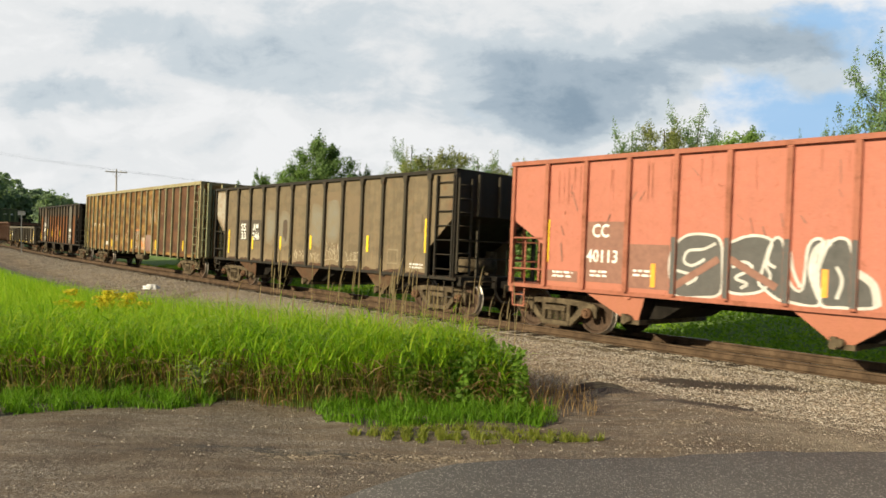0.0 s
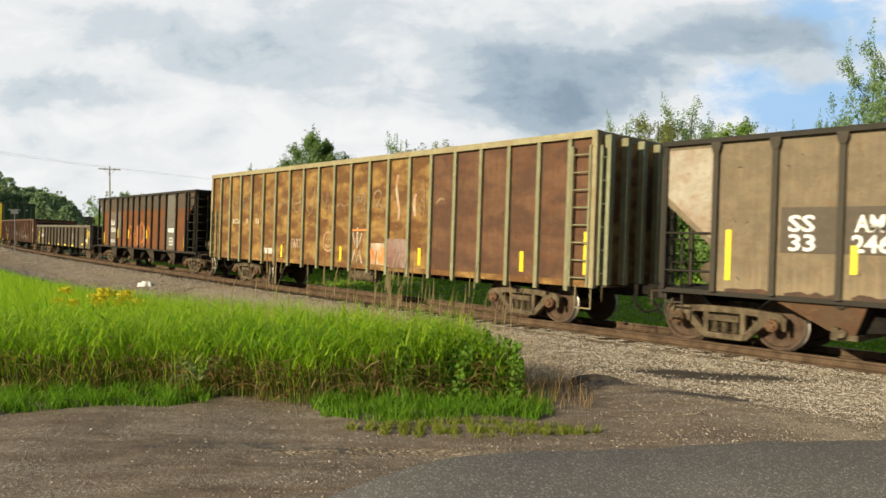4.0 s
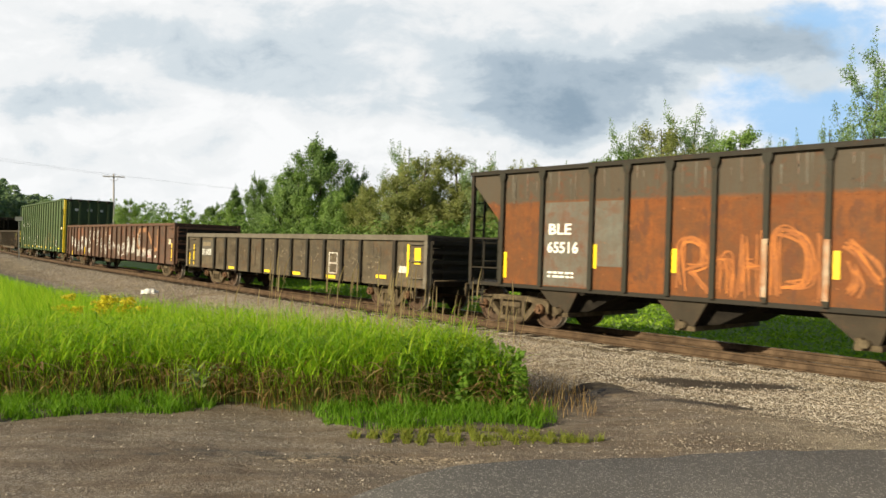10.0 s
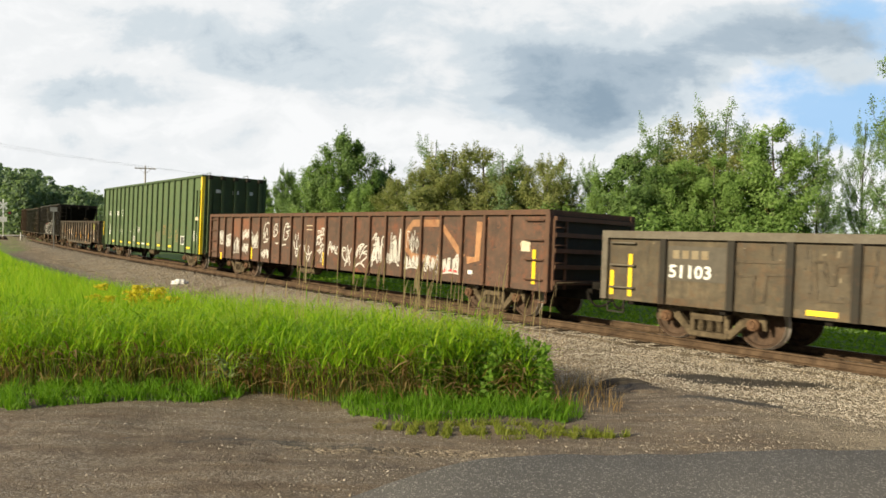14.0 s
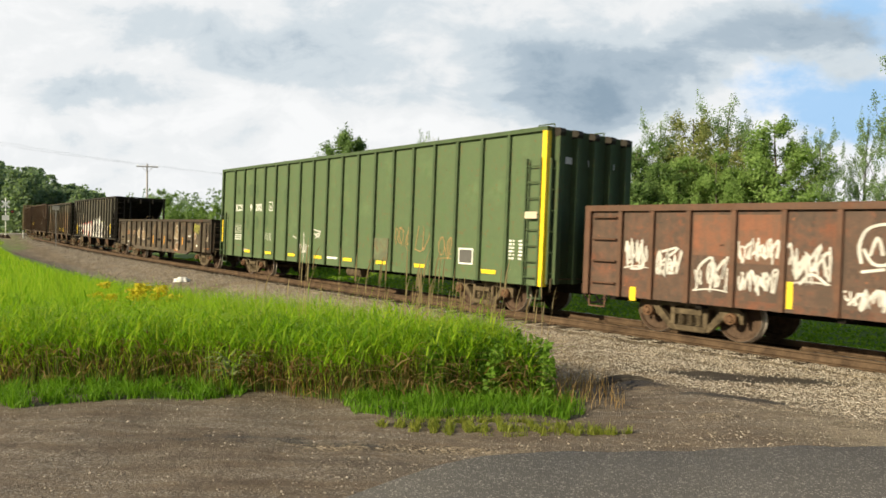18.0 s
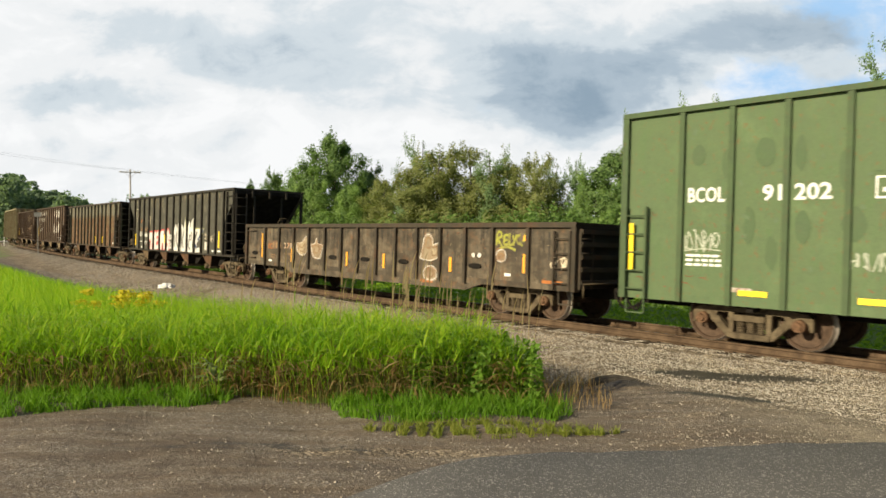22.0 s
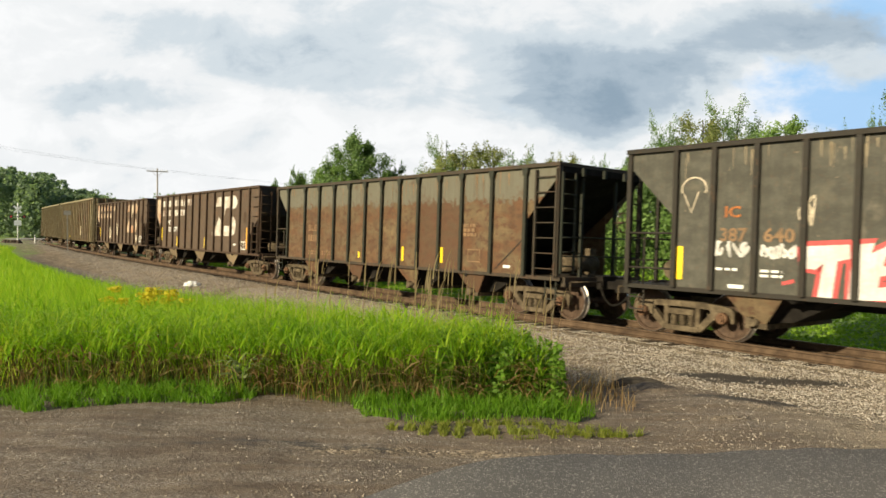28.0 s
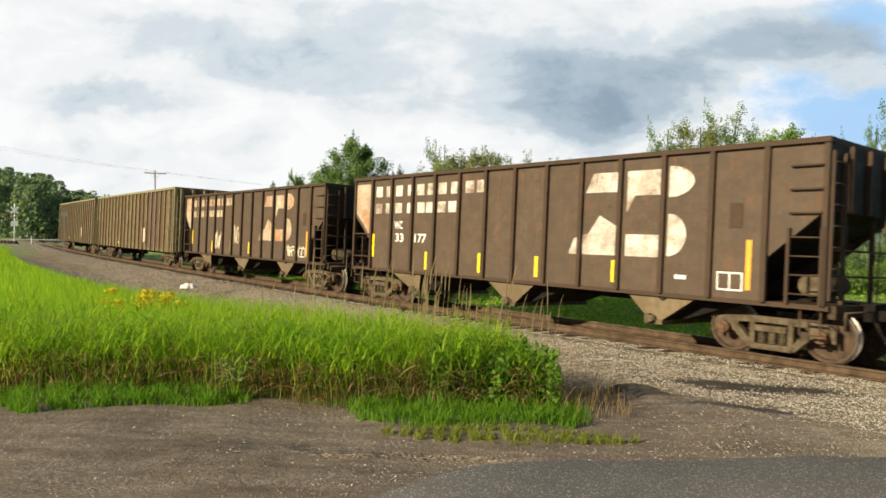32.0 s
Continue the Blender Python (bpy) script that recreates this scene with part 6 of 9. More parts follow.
    for q in lines:
        paint(chip, "sprayed_tag", "faint pale sprayed line", [(faint, lambda bm, y, q=q: stroke(bm, smooth_path(q, 5), 0.055, y))])
    for q in broad:
        paint(chip, "sprayed_tag", "worn white sprayed stroke", [(P_PEACH, lambda bm, y, q=q: stroke(bm, smooth_path(q, 5), 0.11, y))])
    lettering(chip, "FART", -3.1, 1.42, 0.42, Y0 - 0.004, P_PEACH, "pale sprayed word", 0.62)
    for txt, x, w in (("BCOL", -7.65, 0.62), ("9", -6.5, 0.14), ("53", -5.75, 0.28)):
        lettering(chip, txt, x, 2.22, 0.25, Y0 - 0.004, M["cream"], "faint stencilled writing", w)
    bars(chip, Y0 - 0.003, [(-4.95, -4.42, 1.16, 1.36)], P_WORN, "paint_patch", "small white patch")
    paint(chip, "sprayed_arrows", "white sprayed zigzag with an orange bar", [(P_WORN, lambda bm, y: [stroke(bm, [(0.55, 1.95), (0.66, 1.6), (0.78, 1.9), (0.9, 1.6), (1.02, 1.95)], 0.045, y), stroke(bm, [(0.55, 1.05), (0.66, 1.45), (0.8, 1.1), (0.92, 1.45), (1.05, 1.05)], 0.045, y), stroke(bm, [(0.8, 2.1), (0.8, 1.5)], 0.04, y)]),
          (P_ORANGE, lambda bm, y: stroke(bm, [(0.5, 2.02), (1.35, 2.04)], 0.05, y))])
    bars(chip, Y0 - 0.003, [(1.5, 2.2, 1.05, 1.66)], P_PEACH, "paint_patch", "orange and white painted patch")
    tags(chip, 36, [(1.5, 2.2, 1.1, 1.6, 2)], P_ORANGE, 0.12, "orange sprayed tag")
    bm = bmesh.new()
    box(bm, 2.24, 3.25, -1.545, -1.46, 1.0, 1.80)
    part("patch_plate", bm, weathered("red_white_plate", (0.20, 0.085, 0.065), (0.34, 0.26, 0.22), (0.10, 0.05, 0.035), 0.54, 0.4, vary=0.2, rows=(0.26, 0.14, 0.11)), chip, "bolted brown patch plate with faded paint")
    data_block(chip, -5.0, 1.32, 2, 0.4, M["white"], seed=9)
    bm = bmesh.new()
    rod(bm, (0.3, -1.2, 0.68), (1.5, -1.2, 0.68), 0.17, n=14)
    part("air_tank", bm, M["truck"], chip, "dusty brown air tank")
    # --- rust red hopper
    strips(ble, Y0, [(-6.18, 1.44, 0.09, 0.6), (-3.65, 1.7, 0.10, 0.5), (-1.82, 1.67, 0.10, 0.46), (1.05, 1.69, 0.10, 0.46), (3.6, 1.69, 0.12, 0.46), (6.02, 1.41, 0.13, 0.48)], M["yellow"])
    bars(ble, Y0 - 0.001, [(-5.02, -3.80, 1.03, 2.86), (-3.67, -2.94, 1.5, 2.86), (3.84, 5.0, 1.04, 3.5)], P_PALE, "paint_patch", "grey repainted panel")
    lettering(ble, "BLE", -4.92, 2.16, 0.33, Y0 - 0.006, M["white"], wl, 0.62)
    lettering(ble, "65516", -4.94, 1.76, 0.33, Y0 - 0.006, M["white"], wl, 0.85)
    bars(ble, Y0 - 0.006, [(4.02 + 0.12 * k, 4.11 + 0.12 * k, 1.82, 2.0) for k in range(6)], M["white"], "lettering", "white stencilled bars")
    bars(ble, Y0 - 0.006, [(4.15, 4.62, 1.24, 1.27), (4.15, 4.62, 1.55, 1.58), (4.15, 4.18, 1.27, 1.55), (4.59, 4.62, 1.27, 1.55), (4.15, 4.62, 1.4, 1.42), (4.37, 4.4, 1.27, 1.55)], M["white"], "stencil_box", "white stencilled box")
    data_block(ble, -4.9, 1.3, 2, 0.7, seed=10)
    orange = (
        [(-1.63, 1.15), (-1.66, 1.94), (-1.5, 2.06), (-1.23, 1.98), (-1.18, 1.64), (-1.5, 1.51)],
        [(-1.45, 1.51), (-1.14, 1.14)],
        [(-0.96, 1.15), (-0.92, 1.72), (-0.72, 1.73), (-0.68, 1.12)],
        [(-0.47, 2.1), (-0.46, 1.14)],
        [(-0.47, 1.66), (-0.23, 1.66)],
        [(-0.19, 2.16), (-0.21, 1.15)],
        [(0.1, 1.17), (0.06, 2.11), (0.26, 2.22), (0.58, 1.97), (0.62, 1.4), (0.26, 1.28)],
        [(0.82, 2.12), (0.82, 1.1)],
        [(1.17, 2.04), (1.37, 1.91), (1.57, 1.68), (1.7, 1.45)],
        [(1.3, 1.7), (1.37, 1.44), (1.27, 1.26)],
    )
    rng = random.Random(57)
    for q in orange:
        for k in range(6):
            dx, dz = rng.uniform(-0.09, 0.09), rng.uniform(-0.07, 0.07)
            loop = [(x + dx + rng.uniform(-0.05, 0.05), z + dz + rng.uniform(-0.05, 0.05)) for x, z in q]
            paint(ble, "sprayed_letters", "faded orange sprayed letters", [(P_FADED, lambda bm, y, q=loop, k=k: stroke(bm, smooth_path(q, 4), rng.uniform(0.02, 0.055), y - 0.0004 * k))])
    for x in (-0.08, 0.92):
        bars(ble, SHEET - 0.0885, [(x - 0.045, x + 0.045, 1.1, 2.1)], P_PEACH, "sprayed_post_band", "pale spray across a post")
    paint(ble, "sprayed_ring", "pale chalk ring", [(M["cream"], lambda bm, y: stroke(bm, arc(6.62, 3.05, 0.13, 0.16, 0, 350), 0.02, y + 0.03 - 0.0))])
    # --- grey gondola
    strips(grey, -1.48, [(-3.8, 0.80, 0.5, 0.09), (-0.8, 0.80, 0.5, 0.09), (1.27, 0.81, 0.5, 0.10), (3.42, 0.80, 0.52, 0.10), (6.1, 0.93, 0.5, 0.1)], M["yellow"], "flat yellow reflective strip")
    strips(grey, Y0, [(-7.56, 1.22, 0.09, 0.86), (-8.0, 1.05, 0.09, 0.5), (7.32, 1.42, 0.10, 0.9), (7.73, 1.55, 0.26, 0.44)], M["yellow"])
    bars(grey, Y0 - 0.001, [(-6.72, -5.5, 1.18, 1.84)], plain("dull_dark_patch", (0.085, 0.072, 0.053), 0.8), "paint_patch", "dark patch behind the number")
    bars(grey, Y0 - 0.004, [(-6.6 + 0.2 * k, -6.46 + 0.2 * k, 1.6, 1.76) for k in range(4)], P_FAINT, "lettering", "worn stencilled bars")
    lettering(grey, "51103", -6.68, 1.24, 0.34, Y0 - 0.004, M["white"], wl, 0.88)
    bars(grey, Y0 - 0.004, [(3.27, 3.77, 0.9, 0.94), (3.27, 3.77, 1.52, 1.56), (3.27, 3.31, 0.94, 1.52), (3.73, 3.77, 0.94, 1.52), (3.31, 3.73, 1.20, 1.25)], P_WORN, "stencil_box", "white stencilled box")
    bars(grey, Y0 - 0.004, [(6.9, 7.26, 1.08, 1.26)], P_WORN, "paint_patch", "small white patch")
    smear, scuff = plain("smeared_black", (0.075, 0.060, 0.042), 0.85), plain("scuffed_tan", (0.185, 0.148, 0.096), 0.85)
    rng = random.Random(52)
    for j in range(10):
        for mat, cnt, label in ((smear, 46, "dark smeared old paint"), (scuff, 14, "pale scuffs in the paint")):
            bm = bmesh.new()
            for k in range(cnt if j > 2 else cnt // 4):
                x, z = -4.15 + 1.05 * j + rng.uniform(0, 0.72), rng.gauss(1.40, 0.22)
                a = radians(rng.gauss(0, 40))
                d = rng.uniform(0.03, 0.13)
                stroke(bm, [(x, z), (x + d * math.cos(a), z + d * math.sin(a))], rng.uniform(0.01, 0.05), Y0 - 0.001 - 0.0001 * k)
            part("smear", bm, mat, grey, label)["kind"] = "stuff"
    ghosts = (
        [(-5.3, 1.6), (-4.4, 1.62), (-4.45, 1.4), (-4.75, 1.38), (-4.78, 0.9), (-4.98, 0.9), (-4.97, 1.36), (-5.28, 1.33), (-5.3, 1.6)],
        [(-3.95, 1.65), (-3.9, 1.0), (-3.1, 1.05), (-3.02, 1.62), (-3.2, 1.64), (-3.25, 1.28), (-3.4, 1.28), (-3.42, 1.6), (-3.6, 1.6), (-3.62, 1.28), (-3.75, 1.28), (-3.78, 1.66), (-3.95, 1.65)],
        [(-2.85, 0.95), (-2.85, 1.6), (-2.65, 1.6), (-2.4, 1.25), (-2.1, 1.7), (-1.8, 1.68), (-1.85, 0.92), (-2.05, 0.92), (-2.1, 1.25), (-2.35, 0.95), (-2.6, 1.2), (-2.62, 0.95), (-2.85, 0.95)],
    )
    ghost = weathered("sooty_old_spray", (0.058, 0.046, 0.032), (0.12, 0.085, 0.055), (0.13, 0.10, 0.066), 0.60, 0.5, vary=0.2, grime=0.6)
    for q in ghosts:
        paint(grey, "old_lettering", "dark outline of painted-over lettering", [(ghost, lambda bm, y, q=q: stroke(bm, q, 0.055, y - 0.004))])
    # --- oxide gondola
    strips(oxide, Y0, [(-5.9, 1.0, 0.10, 0.46), (-3.45, 0.98, 0.10, 0.44), (-0.08, 1.02, 0.12, 0.44), (-9.05, 0.78, 0.14, 0.28), (9.75, 1.25, 0.1, 0.8)], M["yellow"])
    bars(oxide, Y0 - 0.002, [(6.38, 6.98, 0.93, 1.04)], P_RED, "paint_patch", "faded red sprayed patch")
    bars(oxide, Y0 - 0.002, [(7.4, 7.58, 0.95, 1.05)], M["white"], "paint_patch", "small white patch")
    tags(oxide, 61, [(-9.28, -8.72, 1.3, 1.95, 5), (-8.52, -7.95, 1.15, 1.75, 5), (-7.72, -7.02, 0.95, 1.5, 5), (-6.85, -6.1, 1.5, 2.0, 5), (-6.85, -6.1, 0.95, 1.4, 5), (-5.95, -5.25, 1.2, 1.9, 5), (-5.05, -4.35, 0.88, 1.2, 5)], None, 0.032)
    tags(oxide, 62, [(2.85, 3.55, 0.9, 1.9, 3), (3.72, 4.45, 1.0, 2.1, 4), (4.6, 5.3, 0.95, 1.35, 4), (5.5, 6.2, 0.9, 1.4, 4), (6.35, 7.05, 0.9, 1.45, 4)], None, 0.045)
    tags(oxide, 64, [(3.72, 4.4, 1.0, 1.5, 3), (4.62, 5.28, 1.4, 2.1, 3)], None, 0.024)
    rounded = (
        [(-4.8, 1.59), (-4.84, 1.88), (-4.73, 2.14), (-4.46, 2.22), (-4.28, 2.12), (-4.28, 1.85), (-4.42, 1.61), (-4.63, 1.6), (-4.78, 1.83)],
        [(-4.68, 1.72), (-4.58, 2.01), (-4.49, 1.73)],
        [(-4.8, 1.46), (-4.46, 1.52)],
        [(-3.95, 1.68), (-3.94, 2.01), (-3.81, 2.17), (-3.67, 2.14), (-3.73, 2.02), (-3.82, 1.96), (-3.63, 1.93), (-3.71, 1.79), (-3.91, 1.7)],
        [(-3.8, 1.46), (-3.56, 1.45)],
        [(-3.12, 1.59), (-3.09, 1.94), (-2.95, 2.18), (-2.78, 2.19), (-2.88, 2.06), (-2.62, 2.1), (-2.65, 1.97), (-2.92, 1.89), (-2.75, 1.82), (-2.85, 1.65), (-3.09, 1.59)],
        [(-3.22, 1.4), (-2.9, 1.43)],
        [(-2.28, 1.58), (-2.22, 1.35), (-2.05, 1.29), (-1.85, 1.37), (-1.75, 1.63)],
        [(-2.16, 1.83), (-2.16, 1.63)],
        [(-1.97, 1.87), (-1.99, 1.63)],
        [(-2.07, 1.6), (-2.07, 1.29)],
        [(-2.14, 1.29), (-2.11, 1.08), (-2.05, 1.03), (-1.96, 1.13), (-1.96, 1.31)],
    )
    scrawls = (
        [(-4.97, 0.92), (-4.76, 1.12), (-4.78, 0.85), (-4.55, 1.18), (-4.42, 1.01), (-4.46, 0.85), (-4.3, 1.12)],
        [(-9.14, 1.76), (-9.2, 1.38), (-8.91, 1.7), (-8.83, 1.34), (-9.14, 1.29)],
        [(-8.42, 1.66), (-8.06, 1.73), (-8.45, 1.41), (-8.04, 1.46), (-8.4, 1.26), (-8.12, 1.25)],
        [(-7.64, 1.15), (-7.59, 1.42), (-7.34, 1.58), (-7.39, 1.16), (-7.09, 1.56), (-7.14, 1.2), (-7.04, 1.62)],
        [(-6.74, 1.77), (-6.58, 1.89), (-6.67, 1.6), (-6.4, 1.84), (-6.35, 1.61), (-6.13, 1.93), (-6.15, 1.62)],
        [(-6.71, 1.14), (-6.58, 1.38), (-6.49, 1.15), (-6.31, 1.36), (-6.4, 1.13), (-6.15, 1.34), (-6.17, 1.14)],
        [(-5.87, 1.41), (-5.63, 1.7), (-5.75, 1.39), (-5.42, 1.87), (-5.55, 1.43), (-5.32, 1.76)],
        [(-5.75, 1.2), (-5.55, 1.38), (-5.3, 1.22)],
        [(-1.48, 1.45), (-1.44, 1.24), (-1.22, 1.13), (-1.01, 1.17), (-0.86, 1.27)],
        [(-1.17, 1.45), (-1.17, 1.15)],
        [(-1.3, 1.09), (-1.23, 0.91), (-1.13, 0.94), (-1.06, 1.12)],
        [(-0.49, 1.87), (-0.53, 1.94), (-0.43, 1.97), (-0.33, 1.89), (-0.25, 2.04), (-0.12, 2.02), (-0.2, 1.88), (0.0, 1.83), (-0.34, 1.82), (-0.59, 1.74)],
    )
    script = (
        [(-0.59, 1.67), (-0.38, 1.75), (-0.33, 1.61), (-0.19, 1.73)],
        [(-0.61, 1.46), (-0.54, 1.61), (-0.45, 1.49), (-0.33, 1.59), (-0.24, 1.52), (-0.34, 1.42)],
        [(-0.53, 1.26), (-0.33, 1.34), (-0.19, 1.49), (-0.07, 1.44), (-0.24, 1.3), (-0.39, 1.2), (-0.44, 1.34)],
        [(-0.19, 1.31), (-0.26, 0.89)],
        [(0.19, 1.16), (0.27, 1.55), (0.37, 1.58), (0.4, 1.32)],
        [(0.23, 1.41), (0.4, 1.45)],
        [(0.45, 1.25), (0.48, 1.47), (0.56, 1.34), (0.61, 1.5), (0.66, 1.22)],
        [(0.88, 1.45), (0.75, 1.42), (0.72, 1.24), (0.88, 1.23)],
        [(0.96, 1.46), (0.95, 1.08), (0.87, 1.01)],
        [(1.11, 1.32), (1.29, 1.35), (1.31, 1.43), (1.15, 1.42), (1.13, 1.24), (1.26, 1.06), (1.51, 0.99)],
        [(1.42, 1.52), (1.41, 1.05), (1.31, 0.85)],
        [(1.68, 1.44), (1.5, 1.12), (1.29, 0.88)],
        [(1.5, 1.4), (1.64, 0.88)],
        [(1.96, 1.22), (2.08, 1.47), (2.27, 1.57), (2.41, 1.57), (2.27, 1.48), (2.15, 1.52)],
        [(1.98, 1.16), (2.12, 1.4), (2.24, 1.44), (2.15, 1.24)],
        [(2.65, 1.56), (2.42, 1.45), (2.18, 1.12)],
        [(2.65, 1.39), (2.34, 1.3), (2.62, 1.27), (2.54, 1.16), (2.27, 1.01)],
        [(1.95, 0.86), (2.15, 0.97), (2.35, 0.95), (2.47, 0.86)],
        [(2.89, 1.72), (3.08, 1.93), (3.06, 1.71)],
        [(2.92, 1.55), (3.14, 1.62)],
        [(2.85, 1.09), (3.0, 1.49), (3.06, 1.16), (2.89, 1.11)],
        [(2.96, 1.19), (3.12, 1.25)],
    )
    for label, group in (("white sprayed rounded outlines", rounded), ("white sprayed scrawl", scrawls), ("white sprayed script", script)):
        for q in group:
            paint(oxide, "sprayed_tag", label, [(P_WHITE, lambda bm, y, q=q: stroke(bm, smooth_path(q, 5), 0.047, y))])
    band = weathered("worn_orange_band", (0.62, 0.32, 0.15), (0.24, 0.10, 0.055), (0.22, 0.12, 0.07), 0.55, 0.45, vary=0.15, spots=0.7)
    for p in ([(6.2, 2.25), (4.95, 2.25), (4.7, 2.0), (4.7, 1.5), (5.0, 1.3), (6.2, 1.25)], [(6.2, 1.25), (6.2, 2.25), (7.2, 1.35)], [(7.35, 1.3), (7.75, 1.35), (7.8, 2.3)]):
        paint(oxide, "painted_band", "worn orange painted band", [(band, lambda bm, y, q=p: stroke(bm, q, 0.2, y))])
    bars(oxide, Y0 - 0.001, [(-7.75, -6.98, 1.62, 2.38), (-6.86, -6.08, 1.5, 2.38), (-0.66, 0.02, 1.75, 2.38)], weathered("orange_rust_patch", (0.32, 0.11, 0.055), vary=0.15), "paint_patch", "orange rust patch")
    bars(oxide, Y0 - 0.002, [(-1.35, -0.95, 2.12, 2.15), (-1.35, -0.95, 1.98, 2.01)], M["cream"], "stencil_box", "faint stencilled box")
    bars(oxide, Y0 - 0.002, [(9.3, 9.6, 1.6, 1.85)], M["cream"], "paint_patch", "small pale patch")
    bm = bmesh.new()
    rod(bm, (-2.2, -1.1, 0.58), (-1.1, -1.1, 0.58), 0.16, n=14)
    part("air_tank", bm, M["truck"], oxide, "dusty brown air tank")
    # --- green chip car
    strips(green, -1.48, [(-6.9 + 1.96 * k + (0.9 if k == 7 else 0), 0.98, 0.52, 0.10) for k in range(8)], M["yellow"], "flat yellow reflective strip")
    strips(green, -1.56, [(-9.35, 1.75, 0.10, 0.95)], M["yellow"])
    lettering(green, "BCOL", -8.2, 2.62, 0.38, Y0 - 0.004, M["white"], wl, 0.72)
    lettering(green, "91", -6.78, 2.62, 0.38, Y0 - 0.004, M["white"], wl, 0.33)
    lettering(green, "202", -6.24, 2.62, 0.38, Y0 - 0.004, M["white"], wl, 0.6)
    doodles = (
        [(-2.95, 1.67), (-2.68, 1.6), (-2.43, 1.47)],
        [(-2.11, 1.81), (-2.08, 1.47), (-2.07, 0.86)],
        [(-2.33, 1.11), (-2.35, 1.37), (-2.19, 1.29), (-2.14, 1.08), (-1.94, 1.39), (-1.89, 1.13), (-2.19, 1.17)],
        [(-2.04, 1.12), (-1.84, 1.31), (-1.67, 1.36)],
        [(-1.38, 1.93), (-1.13, 1.88), (-0.88, 1.86), (-1.17, 1.76), (-1.36, 1.79), (-1.03, 1.67), (-0.94, 1.78), (-1.27, 1.61)],
    )
    tags(green, 74, [(-8.24, -7.52, 1.68, 2.08, 4), (-8.24, -7.52, 1.70, 2.02, 3), (-5.35, -4.75, 1.42, 1.75, 4)], plain("thin_white_spray", (0.40, 0.42, 0.33), 0.7), 0.022, "small dense sprayed scrawl")
    bm = bmesh.new()
    rng = random.Random(76)
    for x, z, h in ((-7.42, 3.3, 0.5), (-7.0, 2.2, 0.6), (-6.75, 3.45, 0.5), (-6.15, 3.4, 0.55), (-6.1, 2.15, 0.5), (-5.45, 3.1, 0.6), (-5.3, 2.2, 0.5), (-8.0, 3.5, 0.4), (-6.6, 1.7, 0.5), (-4.6, 3.5, 0.5), (-4.5, 2.1, 0.6), (-3.7, 3.1, 0.5)):
        w = rng.uniform(0.10, 0.19)
        q = [(x + w * math.cos(a) * rng.uniform(0.8, 1.1), z + h * 0.55 * math.sin(a) * rng.uniform(0.85, 1.1)) for a in [k * math.pi / 5 for k in range(10)]]
        fill(bm, smooth_path(q + q[:1], 3)[:-1], Y0 + 0.0012)
    part("paint_patch", bm, weathered("touch_up_patch", (0.082, 0.126, 0.060), (0.12, 0.09, 0.045), (0.09, 0.12, 0.06), 0.70, 0.3, vary=0.06, grime=0.3, spots=0.3), green, "darker green touched-up blotches")["kind"] = "stuff"
    bars(green, Y0 - 0.004, [(-7.32, -6.92, 0.99, 1.07)], P_WORN, "paint_patch", "small white patch beside the strip")
    for q in doodles:
        paint(green, "sprayed_tag", "thin white sprayed doodle", [(P_WHITE, lambda bm, y, q=q: stroke(bm, smooth_path(q, 5), 0.035, y))])
    bars(green, Y0 - 0.004, [(-5.0, -4.7, 2.60, 2.63), (-5.0, -4.7, 2.92, 2.95), (-5.0, -4.97, 2.63, 2.92), (-4.73, -4.7, 2.63, 2.92), (-4.9, -4.8, 2.70, 2.77)], M["white"], "stencil_box", "white stencilled box")
    bars(green, Y0 - 0.004, [(-0.4, 0.3, 0.96, 1.03)], M["white"], "lettering", "white stencilled bar")
    bm = bmesh.new()
    rod(bm, (0.62, -1.15, 0.60), (1.5, -1.15, 0.60), 0.17, n=14)
    part("air_tank", bm, M["truck"], green, "dusty brown air tank")
    data_block(green, -8.2, 1.6, 3, 0.7, seed=15)
    bars(green, Y0 - 0.004, [(6.52, 7.1, 1.12, 1.16), (6.52, 7.1, 1.5, 1.54), (6.52, 6.56, 1.16, 1.5), (7.06, 7.1, 1.16, 1.5)], M["white"], "stencil_box", "white stencilled box")
    bars(green, Y0 - 0.003, [(6.56, 7.06, 1.16, 1.5)], P_GREY, "paint_patch", "dark data panel")
    for k, x in enumerate((8.42, 8.75)):
        data_block(green, x, 1.75, 6, 0.18, seed=16 + k)
    tags(green, 72, [(3.65, 4.5, 1.3, 2.1, 2), (4.6, 5.4, 1.3, 2.1, 2), (5.6, 6.4, 1.2, 1.95, 2)], plain("faint_orange_spray", (0.30, 0.19, 0.075), 0.75), 0.028, "thin orange sprayed tag")
    bm = bmesh.new()
    box(bm, 2.36, 3.26, -1.497, -1.46, 1.06, 1.72)
    part("patch_plate", bm, weathered("dull_green_plate", (0.17, 0.22, 0.115), rust_at=0.56), green, "dull patch plate on the side")
    bars(green, -1.625, [(9.06, 9.46, 2.30, 2.46)], M["cream"], "sign_plate", "small cream sign plate")
    bm = bmesh.new()
    for y in (-0.9, 0.9):
        rod(bm, (8.9, y - 0.2, 4.42), (8.9, y - 0.2, 4.55), 0.015, n=6)
        rod(bm, (9.4, y - 0.2, 4.42), (9.4, y - 0.2, 4.55), 0.015, n=6)
        rod(bm, (8.9, y - 0.2, 4.55), (9.4, y - 0.2, 4.55), 0.015, n=6)
    part("roof_grab_iron", bm, GREEN_POST, green)
